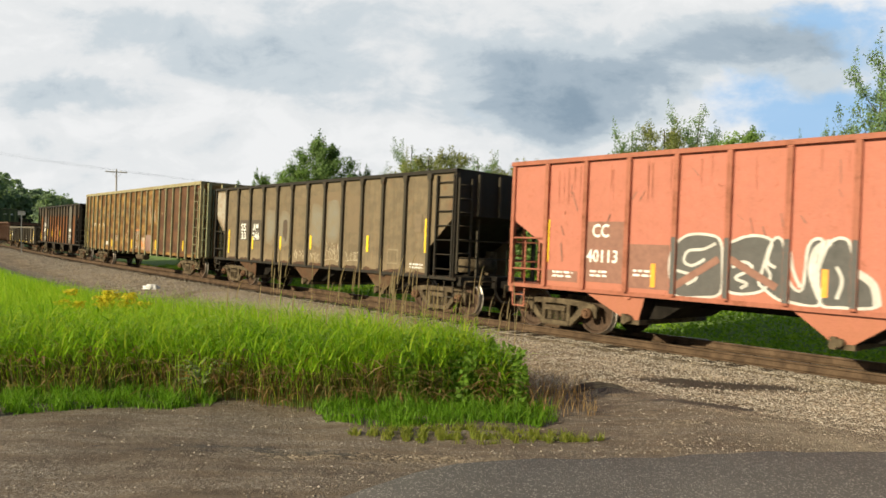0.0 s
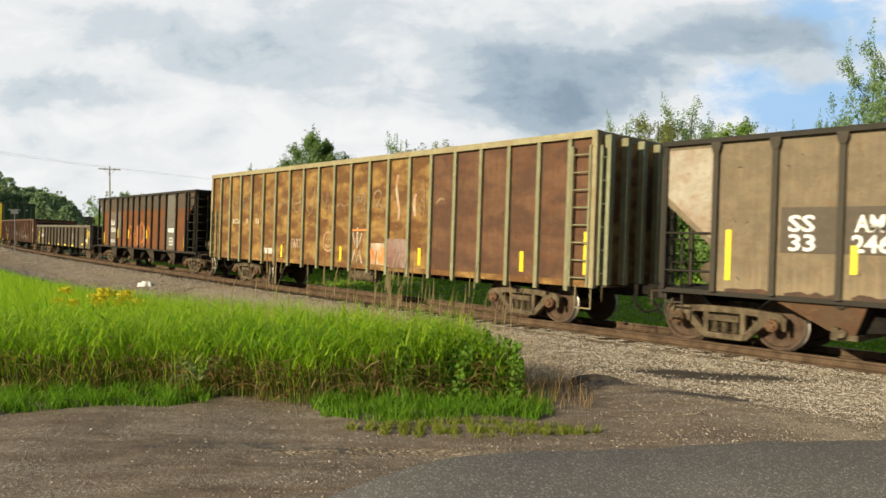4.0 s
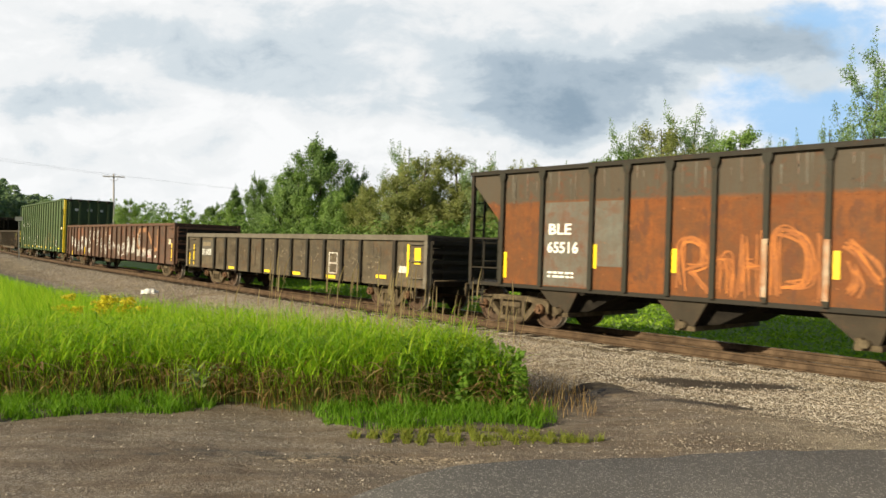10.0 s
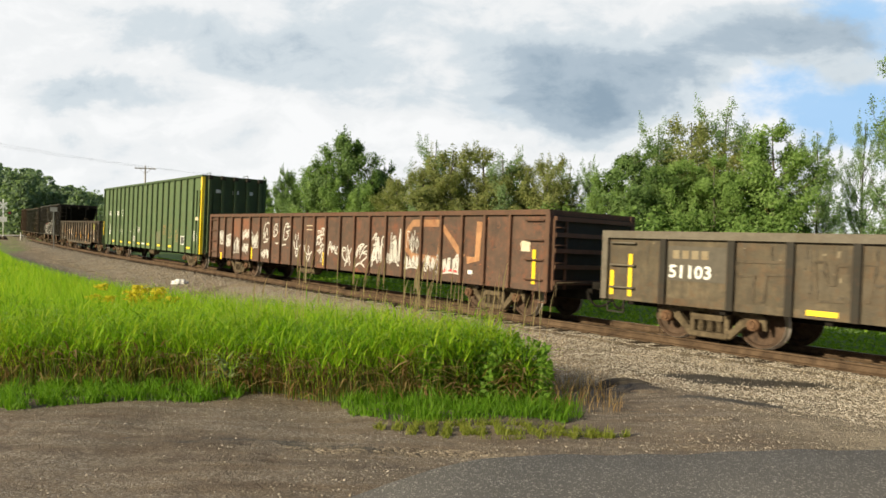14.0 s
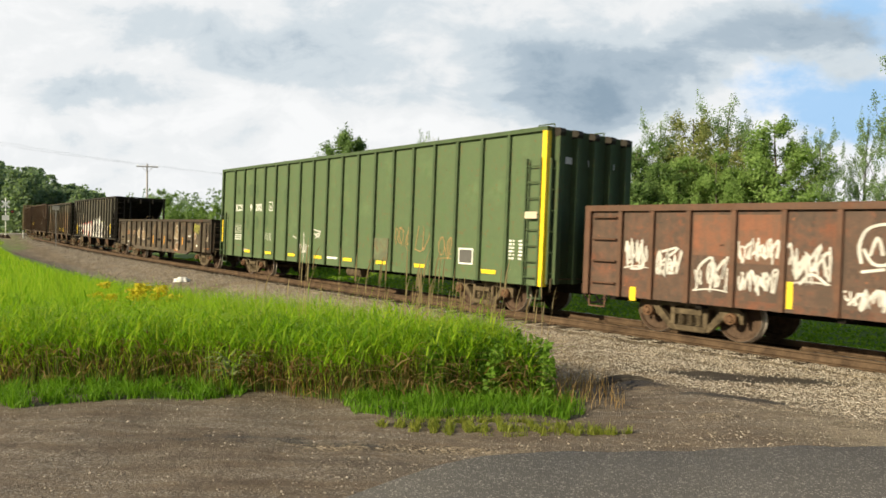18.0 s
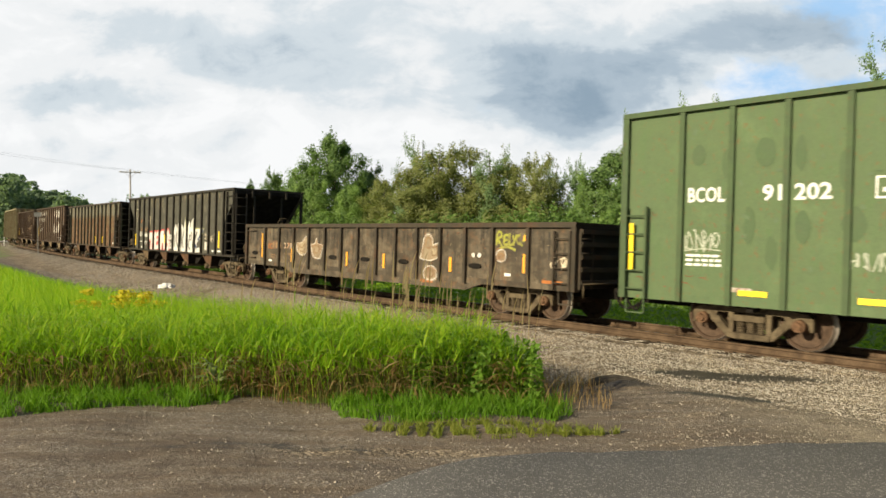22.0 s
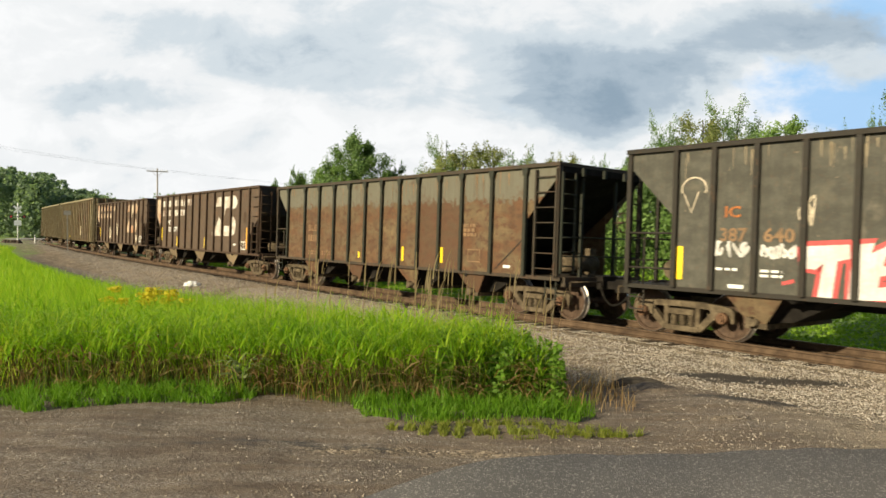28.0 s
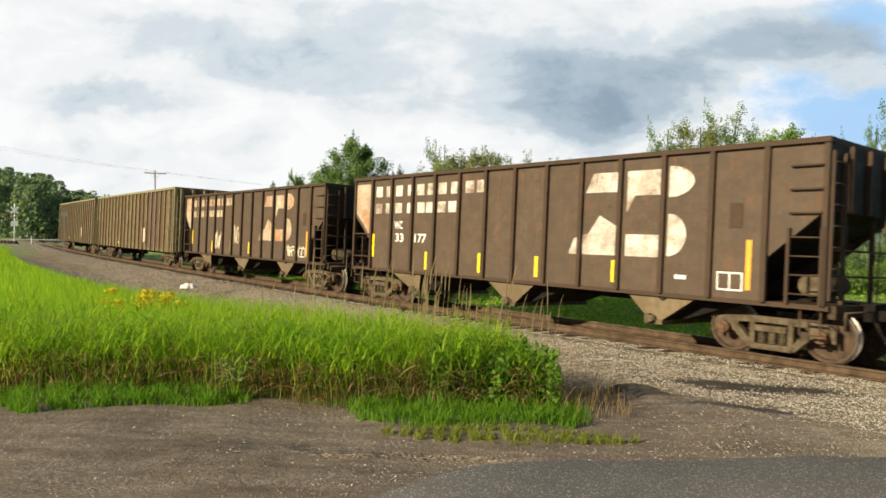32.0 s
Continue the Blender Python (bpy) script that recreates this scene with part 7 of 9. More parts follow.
    for k in range(5):
        y = -1.21 + 2.42 * k / 4
        bm = bmesh.new()
        prism(bm, [(9.58, 4.2), (9.77, 4.23), (9.80, 4.3), (9.77, 4.40), (9.58, 4.43)], y - 0.09, y + 0.09)
        part("rib_cap", bm, DARK, green, "rusty cap on the end rib")
    bm = bmesh.new()
    for k, (y0, y1) in enumerate(((-0.9, -0.6), (-0.1, 0.2), (0.6, 0.9))):
        vs = [bm.verts.new(p) for p in ((9.605, y0, 3.62), (9.605, y1, 3.62), (9.605, y1, 3.78), (9.605, y0, 3.78))]
        bm.faces.new(vs)
    part("lettering", bm, M["white"], green, "white bars on the end")
    # --- muddy gondola
    strips(mud, Y0, [(-6.9, 1.47, 0.09, 0.9), (-4.6, 1.18, 0.09, 0.48), (-1.0, 1.16, 0.09, 0.44), (1.0, 1.17, 0.10, 0.42), (4.0, 1.18, 0.10, 0.38), (6.66, 1.3, 0.12, 0.45), (6.66, 1.9, 0.12, 0.12)], M["orange"], "orange reflective strip")
    shapes = (
        [(-4.21, 1.6), (-3.86, 1.64), (-3.63, 1.82), (-3.46, 1.77), (-3.55, 1.56), (-3.51, 1.34), (-3.76, 1.2), (-4.06, 1.23), (-4.23, 1.41)],
        [(-3.26, 1.57), (-3.02, 1.6), (-2.9, 1.8), (-2.81, 1.61), (-2.48, 1.55), (-2.57, 1.32), (-2.63, 1.13), (-3.02, 1.15), (-3.19, 1.32)],
        [(2.72, 1.3), (2.83, 1.65), (2.88, 1.87), (3.05, 1.96), (3.22, 1.87), (3.27, 1.68), (3.46, 1.72), (3.52, 1.57), (3.47, 1.35), (3.19, 1.26), (2.91, 1.27)],
        [(2.86, 0.93), (3.01, 1.07), (3.26, 1.11), (3.43, 1.0), (3.43, 0.81), (3.19, 0.73), (2.94, 0.78)],
        [(5.7, 1.47), (5.78, 1.59), (5.96, 1.6), (6.04, 1.48), (5.98, 1.35), (5.8, 1.33)],
    )
    curls = (
        [(-4.09, 1.51), (-3.86, 1.45), (-3.66, 1.59), (-3.73, 1.33), (-4.01, 1.34)],
        [(-3.12, 1.48), (-2.92, 1.55), (-2.68, 1.46), (-2.83, 1.28), (-3.04, 1.33)],
        [(2.97, 1.63), (2.99, 1.82), (3.1, 1.87), (3.19, 1.76), (3.17, 1.6), (2.98, 1.6)],
        [(3.24, 1.6), (3.43, 1.62), (3.45, 1.44), (3.27, 1.39), (3.23, 1.52)],
        [(2.98, 0.9), (3.15, 1.0), (3.32, 0.94), (3.26, 0.83), (3.05, 0.82)],
        [(5.77, 1.47), (5.87, 1.52), (5.97, 1.47), (5.87, 1.41)],
    )
    scrawled = (
        [(5.71, 1.71), (5.73, 2.0), (5.84, 2.03), (5.87, 1.93), (5.76, 1.86), (5.9, 1.69)],
        [(6.1, 1.95), (5.98, 1.95), (5.97, 1.74), (6.1, 1.75)],
        [(5.98, 1.84), (6.08, 1.85)],
        [(6.15, 2.0), (6.14, 1.74), (6.25, 1.75)],
        [(6.25, 1.97), (6.31, 1.84), (6.38, 1.98)],
        [(6.31, 1.84), (6.26, 1.71)],
        [(6.49, 1.98), (6.38, 1.89), (6.43, 1.76), (6.53, 1.79)],
        [(6.67, 1.99), (6.59, 1.81)],
        [(6.56, 1.74), (6.54, 1.71)],
        [(5.82, 1.64), (6.07, 1.68), (6.35, 1.61)],
    )
    for q in shapes:
        paint(mud, "sprayed_shape", "cream sprayed shape with a white outline", [(P_CREAM, lambda bm, y, q=q: fill(bm, smooth_path(q + q[:1], 4)[:-1], y)), (P_WHITE, lambda bm, y, q=q: stroke(bm, smooth_path(q + q[:1], 4), 0.024, y)), (P_PEACH, lambda bm, y, q=q: stroke(bm, smooth_path([(x + 0.04 * math.cos(7 * z), z + 0.05 * math.sin(9 * x)) for x, z in q] + q[:1], 4), 0.016, y))])
    for q in curls:
        paint(mud, "sprayed_line", "brown line inside a sprayed shape", [(P_TAN, lambda bm, y, q=q: stroke(bm, smooth_path(q, 4), 0.04, y - 0.008))])
    for q in scrawled:
        paint(mud, "sprayed_tag", "lime sprayed tag", [(P_LIME, lambda bm, y, q=q: stroke(bm, smooth_path(q, 4), 0.06, y))])
    lettering(mud, "IC", -6.4, 1.36, 0.27, Y0 - 0.005, P_FADED, "rusty stencilled writing", 0.3)
    bars(mud, Y0 - 0.005, [(-5.82, -5.70, 1.40, 1.60), (-5.66, -5.55, 1.40, 1.60), (-5.5, -5.40, 1.40, 1.60), (-6.05, -5.93, 1.40, 1.60)], P_TAN, "lettering", "worn stencilled bars")
    lettering(mud, "278", -5.2, 1.40, 0.27, Y0 - 0.005, P_PEACH, "worn stencilled writing", 0.66)
    data_block(mud, -5.15, 1.18, 1, 0.6, P_TAN, seed=31)
    data_block(mud, -6.2, 1.12, 2, 0.35, P_TAN, seed=32)
    bars(mud, Y0 - 0.0015, [(4.62, 4.95, 0.74, 0.82), (2.75, 3.3, 0.66, 0.74), (-0.9, -0.5, 0.74, 0.82), (7.2, 7.8, 0.82, 0.95)], P_FADED, "paint_patch", "rusty orange patch")
    tags(mud, 83, [(7.4, 8.0, 1.2, 1.5, 2)], M["cream"], 0.03, "faint sprayed tag")
    for x in (-7.5, -1.85, 0.02, 1.95, 4.95):
        bm = bmesh.new()
        prism(bm, [(x + 0.24 * math.cos(a), 1.18 + 0.07 * math.sin(a)) for a in [k * math.pi / 6 for k in range(12)]], Y0 - 0.02, Y0 + 0.01)
        part("hand_hole", bm, M["under"], mud, "dark oval hole with bent rim")
    for dx in (-0.1, 0.12):
        paint(mud, "sprayed_eye", "pale sprayed dot", [(P_WHITE, lambda bm, y, d=dx: fill(bm, arc(4.98 + d, 1.45, 0.07, 0.06, 0, 340, 12), y))])
    bars(mud, Y0 - 0.002, [(6.0, 6.2, 0.98, 1.05), (-6.35, -6.1, 0.9, 0.96)], M["white"], "lettering")
    bars(mud, Y0 - 0.002, [(-6.42, -5.62, 1.36, 1.66)], weathered("rust_smear", (0.19, 0.10, 0.055)), "paint_patch", "rusty smear")
    # --- black hopper
    strips(coal, Y0, [(-6.1, 1.48, 0.12, 0.64), (-1.3, 1.57, 0.12, 0.42), (5.72, 1.62, 0.12, 0.72)], M["yellow"])
    lettering(coal, "IC", -5.22, 2.36, 0.28, Y0 - 0.004, P_FADED, "rusty stencilled writing", 0.3)
    lettering(coal, "387", -5.30, 1.92, 0.34, Y0 - 0.004, P_TAN, "worn stencilled writing", 0.52)
    lettering(coal, "640", -4.47, 1.92, 0.34, Y0 - 0.004, P_TAN, "worn stencilled writing", 0.55)

    block = (
        [(-3.79, 1.85), (-3.03, 1.9), (-3.01, 1.67), (-3.21, 1.62), (-3.28, 0.96), (-3.51, 0.99), (-3.43, 1.57), (-3.55, 1.47), (-3.75, 1.48)],
        [(-2.98, 1.9), (-2.66, 1.93), (-2.7, 1.77), (-2.38, 1.94), (-2.16, 1.9), (-2.21, 1.71), (-2.5, 1.73), (-2.53, 1.57), (-2.31, 1.59), (-2.32, 1.45), (-2.57, 1.41), (-2.59, 1.23), (-2.04, 1.33), (-2.05, 1.06), (-3.03, 1.0)],
        [(-1.94, 1.86), (-1.71, 1.97), (-1.39, 1.97), (-1.43, 1.78), (-1.18, 1.37), (-1.17, 1.08), (-1.42, 1.04), (-1.47, 1.37), (-1.69, 1.34), (-1.75, 1.01), (-2.0, 1.04)],
        [(-0.99, 1.91), (-0.78, 2.05), (-0.62, 1.94), (-0.62, 1.59), (-0.82, 1.54), (-0.78, 1.73), (-0.89, 1.67), (-0.64, 1.48), (-0.59, 1.23), (-0.67, 1.0), (-0.99, 1.02), (-1.03, 1.21), (-0.81, 1.19), (-0.8, 1.33), (-1.07, 1.52), (-1.08, 1.76)],
    )
    wild = (
        [(0.0, 1.91), (0.35, 2.3), (0.56, 2.05), (0.73, 2.58), (0.87, 2.05), (0.77, 1.75), (0.98, 1.47), (1.09, 1.01), (0.03, 1.02)],
        [(1.11, 2.3), (1.45, 2.05), (1.63, 2.6), (1.73, 2.05), (1.79, 1.49), (1.66, 1.0), (1.14, 1.02), (1.25, 1.64)],
        [(1.86, 1.97), (2.17, 2.45), (2.32, 2.06), (2.41, 2.41), (2.72, 2.6), (2.75, 1.9), (2.54, 1.35), (2.66, 1.01), (1.93, 1.0), (2.05, 1.5)],
        [(2.72, 2.06), (3.79, 2.12), (4.02, 2.1), (3.67, 1.69), (3.15, 1.45), (3.15, 1.22), (3.54, 1.24), (3.56, 1.03), (2.72, 1.0)],
    )
    seams = (
        [(0.56, 1.96), (0.42, 1.53), (0.73, 1.21)],
        [(1.47, 1.99), (1.33, 1.48), (1.45, 1.15)],
        [(2.29, 1.82), (2.15, 1.34), (2.29, 1.11)],
        [(3.18, 1.95), (2.9, 1.52), (2.84, 1.21)],
        [(0.17, 1.79), (0.26, 1.19)],
        [(2.48, 1.94), (2.41, 1.51)],
    )
    edges = (
        [(0.03, 2.32), (0.0, 1.68)],
        [(3.94, 2.04), (3.28, 1.56)],
        [(3.0, 1.37), (3.15, 1.18)],
    )
    rims = (
        [(2.75, 2.09), (4.05, 2.1), (3.67, 1.66)],
        [(0.77, 2.62), (0.87, 2.09)],
        [(1.66, 2.6), (1.73, 2.13)],
    )
    paint(coal, "sprayed_letters", "white block letters outlined in red", [
        (P_RED, lambda bm, y: [stroke(bm, q + q[:1], 0.17, y) for q in block]),
        (P_WHITE, lambda bm, y: [fill(bm, q, y - 0.0015 - 0.0003 * k) for k, q in enumerate(block)])])
    paint(coal, "sprayed_wild_letters", "white spiky sprayed letters with grey seams", [
        (P_GREY, lambda bm, y: [stroke(bm, q + q[:1], 0.13, y) for q in wild]),
        (P_WHITE, lambda bm, y: [fill(bm, q, y - 0.0015 - 0.0003 * k) for k, q in enumerate(wild)]),
        (P_GREY, lambda bm, y: [stroke(bm, smooth_path(q, 4), 0.12, y - 0.002) for q in seams]),
        (P_NAVY, lambda bm, y: [stroke(bm, q, 0.12, y - 0.002) for q in edges]),
        (P_LIME, lambda bm, y: [stroke(bm, q, 0.04, y - 0.002) for q in rims])])
    tags(coal, 91, [(-5.36, -4.72, 1.62, 1.92, 4), (-4.5, -3.9, 1.62, 1.86, 5), (-0.62, -0.02, 1.55, 1.8, 3), (-0.6, -0.02, 1.1, 1.5, 3)], None, 0.05)
    paint(coal, "sprayed_tag", "small red sprayed dab", [(P_RED, lambda bm, y: stroke(bm, [(-4.1, 1.2), (-3.9, 1.26)], 0.06, y))])
    tags(coal, 92, [(4.0, 4.55, 1.6, 1.9, 2), (4.75, 5.3, 1.5, 1.85, 2), (-3.9, -3.6, 2.2, 2.8, 1)], M["cream"], 0.025, "thin pale sprayed tag")
    paint(coal, "sprayed_drawing", "pale line drawing in spray paint", [(M["cream"], lambda bm, y: [stroke(bm, arc(-5.85, 2.9, 0.26, 0.22, -20, 200), 0.025, y), stroke(bm, [(-6.05, 2.8), (-5.9, 2.45), (-5.75, 2.85)], 0.025, y)])])
    bars(coal, Y0 - 0.003, [(4.1, 4.5, 1.15, 1.5)], P_WORN, "paint_patch", "white stencil panel")
    bars(coal, Y0 - 0.003, [(-5.1, -4.8, 1.06, 1.13), (5.6, 5.9, 1.1, 1.17), (4.95, 5.15, 1.1, 1.16)], M["white"], "lettering")
    data_block(coal, -5.35, 1.38, 1, 0.45, seed=19)
    data_block(coal, -4.5, 1.38, 2, 0.4, seed=20)
    # --- brown hopper
    strips(brown, Y0, [(1.15, 1.36, 0.10, 0.42), (3.02, 1.38, 0.11, 0.42), (-1.3, 1.25, 0.09, 0.2)], M["yellow"])
    data_block(brown, 3.9, 2.15, 3, 0.55, P_TAN, 0.09, 0.12, seed=22)
    bars(brown, Y0 - 0.002, [(4.12, 4.62, 1.24, 1.27), (4.12, 4.62, 1.55, 1.58), (4.12, 4.15, 1.27, 1.55), (4.59, 4.62, 1.27, 1.55)], P_TAN, "stencil_box", "worn stencilled box")
    lettering(brown, "BLE", -4.82, 2.0, 0.30, Y0 - 0.004, P_TAN, "worn stencilled writing", 0.62)
    bars(brown, Y0 - 0.004, [(-4.80 + 0.17 * k, -4.68 + 0.17 * k, 1.62, 1.86) for k in range(4)], P_TAN, "lettering", "worn stencilled bars")
    data_block(brown, -4.8, 1.25, 2, 0.6, P_TAN, seed=23)
    data_block(brown, -3.8, 1.25, 2, 0.6, P_TAN, seed=24)
    bars(brown, Y0 - 0.002, [(5.5, 5.75, 1.15, 1.22)], M["white"], "lettering")
    paint(brown, "weld_seam", "slanting weld seam across the panel", [(DARK, lambda bm, y: stroke(bm, [(5.2, 1.1), (6.28, 1.95)], 0.03, y))])
    # --- the two hoppers with the big emblem
    dull = weathered("worn_emblem_white", (0.80, 0.77, 0.70), (0.19, 0.10, 0.06), (0.30, 0.22, 0.15), 0.55, 0.4, vary=0.08, grime=0.5, spots=0.9)
    for car, white, seed in ((bn, dull, 0), (bn2, P_PEACH, 1)):
        strips(car, Y0, [(-6.2, 1.7, 0.10, 0.7), (-3.5, 1.33, 0.10, 0.5), (-1.25, 1.36, 0.10, 0.5), (0.78, 1.36, 0.11, 0.48), (3.02, 1.37, 0.11, 0.46)], M["yellow"])
        strips(car, Y0, [(6.0, 1.63, 0.10, 0.9)], M["orange"], "orange reflective strip")
        pieces = [[(2.2, 3.04), (2.4, 3.46), (3.16, 3.46), (3.16, 3.04)], [(3.3, 2.6), (3.3, 3.46), (4.12, 3.46), (4.12, 2.95), (3.5, 2.95)], half_disc(4.3, 3.2, 0.55, 0.31),
                  [(2.3, 2.15), (2.6, 2.55), (3.1, 2.3), (3.1, 1.7), (1.75, 1.7), (1.9, 2.05)], [(3.3, 2.15), (4.12, 2.15), (4.12, 1.7), (3.3, 1.7)], half_disc(4.3, 2.15, 0.42, 0.42)]
        for pts in pieces:
            paint(car, "emblem_piece", "worn white emblem piece", [(white, lambda bm, y, q=pts: fill(bm, q, y))])
        out = []
        for x in (-6.15, -5.6, -5.1, -4.5, -4.05, -3.55, -3.05, -2.5, -1.9, -1.45):
            out.append((x, x + 0.34, 3.18, 3.5))
        for x in (-6.15, -5.6, -5.1, -4.5, -4.0, -3.6, -3.05, -2.6):
            out.append((x, x + 0.34, 2.68, 2.98))
        bars(car, Y0 - 0.002, out, white, "lettering", "row of worn white letter blocks")
        bars(car, Y0 - 0.002, [(5.39, 5.9, 1.15, 1.18), (5.39, 5.9, 1.46, 1.49), (5.39, 5.42, 1.18, 1.46), (5.87, 5.9, 1.18, 1.46), (5.63, 5.66, 1.18, 1.46), (4.5, 4.75, 1.3, 1.38)], M["white"], "stencil_box", "white stencilled box")
        bars(car, Y0 - 0.002, [(5.6, 5.85, 2.3, 2.75)], BN_POST, "paint_patch", "dark stencil panel")
        bm = bmesh.new()
        fill(bm, [(-7.3, 3.6), (-6.32, 3.6), (-6.32, 1.9), (-7.3, 2.75)], SHEET - 0.008)
        part("paint_patch", bm, P_PEACH, car, "flaking white and rust corner")
    lettering(bn, "WC", -5.1, 2.22, 0.32, Y0 - 0.004, M["white"], wl, 0.42)
    lettering(bn, "33", -5.06, 1.84, 0.34, Y0 - 0.004, M["white"], wl, 0.42)
    lettering(bn, "177", -4.15, 1.84, 0.34, Y0 - 0.004, M["white"], wl, 0.55)
    tags(bn2, 99, [(-3.2, -2.4, 1.2, 2.1, 2), (-1.0, -0.3, 1.3, 2.3, 2), (4.4, 5.8, 1.1, 1.6, 4)], M["cream"], 0.06, "faint sprayed tag")
    # --- tan chip cars
    for car in (tan, tan2):
        bars(car, Y0 - 0.002, [(3.0, 3.6, 1.3, 2.1)], M["cream"], "paint_patch", "pale patch")
        strips(car, Y0, [(-7.0, 1.15, 0.4, 0.10), (-3.0, 1.15, 0.4, 0.10)], M["yellow"])

    # --- wear on the sides
    rusty, tan_chip, soot = plain("flaked_rust", (0.15, 0.070, 0.033), 0.85), plain("flaked_tan", (0.20, 0.155, 0.10), 0.85), plain("soot_dark", (0.040, 0.033, 0.025), 0.85)
    chips(red, 201, -6.2, 6.2, 1.2, 3.6, 70, plain("gouge_brown", (0.22, 0.075, 0.04), 0.8), "dark gouges in the red paint", 0.16, 70, 0.028)
    runs(red, 202, -6.2, 6.2, 3.6, 40, RED_POST, "faint rusty runs", 0.7, 0.03)
    chips(taupe, 203, -6.2, 6.2, 1.1, 3.6, 110, soot, "dark scrapes in the paint", 0.07)
    chips(taupe, 204, -6.2, 6.2, 1.05, 1.7, 140, tan_chip, "pale flaked spots", 0.06)
    chips(chip, 206, -9.3, 9.3, 1.0, 4.0, 240, plain("deep_rust", (0.10, 0.04, 0.016), 0.9), "dark rust flakes", 0.10, 20, 0.03)
    chips(chip, 207, -9.3, 4.0, 1.0, 4.0, 160, plain("bare_ochre", (0.36, 0.205, 0.065), 0.85), "ochre rust flakes", 0.10, 20, 0.03)
    chips(ble, 208, -6.2, 6.2, 1.05, 3.5, 190, soot, "dark flaked spots", 0.05)
    chips(ble, 209, -6.2, 6.2, 1.05, 2.8, 150, plain("bright_rust", (0.29, 0.105, 0.035), 0.85), "bright rust spots", 0.05)
    runs(ble, 210, -6.2, 6.2, 3.5, 60, P_PALE, "pale streaks under the top edge", 0.45, 0.035)
    chips(grey, 211, -8.1, 8.1, 0.9, 1.95, 150, tan_chip, "pale scrapes", 0.06)
    runs(grey, 212, -8.1, 8.1, 1.95, 90, smear, "dark runs from the top edge", 0.4, 0.03)
    chips(oxide, 213, -10.1, 10.1, 0.85, 2.4, 260, soot, "dark worn spots", 0.09, 25, 0.03)
    chips(oxide, 214, -10.1, 10.1, 0.85, 2.4, 160, plain("orange_rust", (0.34, 0.125, 0.055), 0.85), "orange rust spots", 0.07)
    chips(green, 215, -9.4, 9.4, 1.0, 4.2, 170, rusty, "rusty scrapes in the green paint", 0.09, 70, 0.018)
    chips(green, 231, -9.4, 9.4, 0.92, 1.25, 90, rusty, "rust flakes along the sill", 0.14, 20, 0.03)
    chips(green, 216, -9.4, -2.0, 1.4, 4.1, 60, plain("touch_up_green", (0.075, 0.115, 0.052), 0.7), "darker touched-up spots", 0.16, 90, 0.10)
    chips(mud, 217, -8.0, 8.0, 0.85, 2.1, 220, rusty, "rusty scrapes", 0.09, 30, 0.025)
    chips(mud, 218, -8.0, 8.0, 0.85, 2.1, 170, tan_chip, "pale scrapes", 0.06, 40, 0.02)
    runs(mud, 219, -8.0, 8.0, 2.1, 90, soot, "dark runs from the top edge", 0.5, 0.035)
    chips(coal, 220, -6.2, 6.2, 1.9, 3.6, 120, tan_chip, "pale scrapes", 0.05)
    runs(coal, 221, -6.2, 6.2, 3.62, 70, P_FAINT, "pale runs under the top edge", 0.35, 0.025)
    runs(brown, 224, -6.3, 6.2, 3.52, 50, P_TAN, "rusty streaks on the grey band", 0.5, 0.03)
    for car, seed in ((bn, 225), (bn2, 228)):
        chips(car, seed, -6.2, 6.2, 1.05, 3.6, 160, rusty, "rusty spots", 0.06)
        chips(car, seed + 1, -6.2, 6.2, 1.05, 3.6, 110, soot, "dark scrapes", 0.08)
        runs(car, seed + 2, -6.2, 6.2, 3.6, 60, rusty, "rusty runs", 0.4, 0.02)


dress()
# ---- plants ----
G_TALL = foliage("tall_grass_green", [(0.095, 0.215, 0.012), (0.18, 0.34, 0.016), (0.285, 0.43, 0.022), (0.38, 0.46, 0.036)], 0.5, 0.6)
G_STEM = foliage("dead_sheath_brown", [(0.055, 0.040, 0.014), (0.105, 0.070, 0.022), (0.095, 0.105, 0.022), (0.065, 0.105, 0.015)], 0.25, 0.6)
G_DRY = foliage("dry_grass", [(0.13, 0.072, 0.026), (0.24, 0.15, 0.058), (0.44, 0.31, 0.14)], 0.35, 0.6)
G_LOW = foliage("low_grass_green", [(0.065, 0.15, 0.010), (0.12, 0.25, 0.016), (0.19, 0.32, 0.03)], 0.45, 0.5)
G_TUFT = foliage("yellowish_tuft", [(0.12, 0.15, 0.02), (0.20, 0.24, 0.035), (0.28, 0.27, 0.06)], 0.4, 0.55)
G_WEED = foliage("weed_leaf", [(0.10, 0.19, 0.015), (0.19, 0.32, 0.026), (0.31, 0.44, 0.045)], 0.5, 0.5)
G_GOLD = foliage("goldenrod_yellow", [(0.42, 0.34, 0.015), (0.60, 0.50, 0.03)], 0.3, 0.6)
G_STRAW = foliage("straw_stalk", [(0.18, 0.125, 0.06), (0.30, 0.22, 0.12), (0.40, 0.31, 0.18)], 0.35, 0.7)


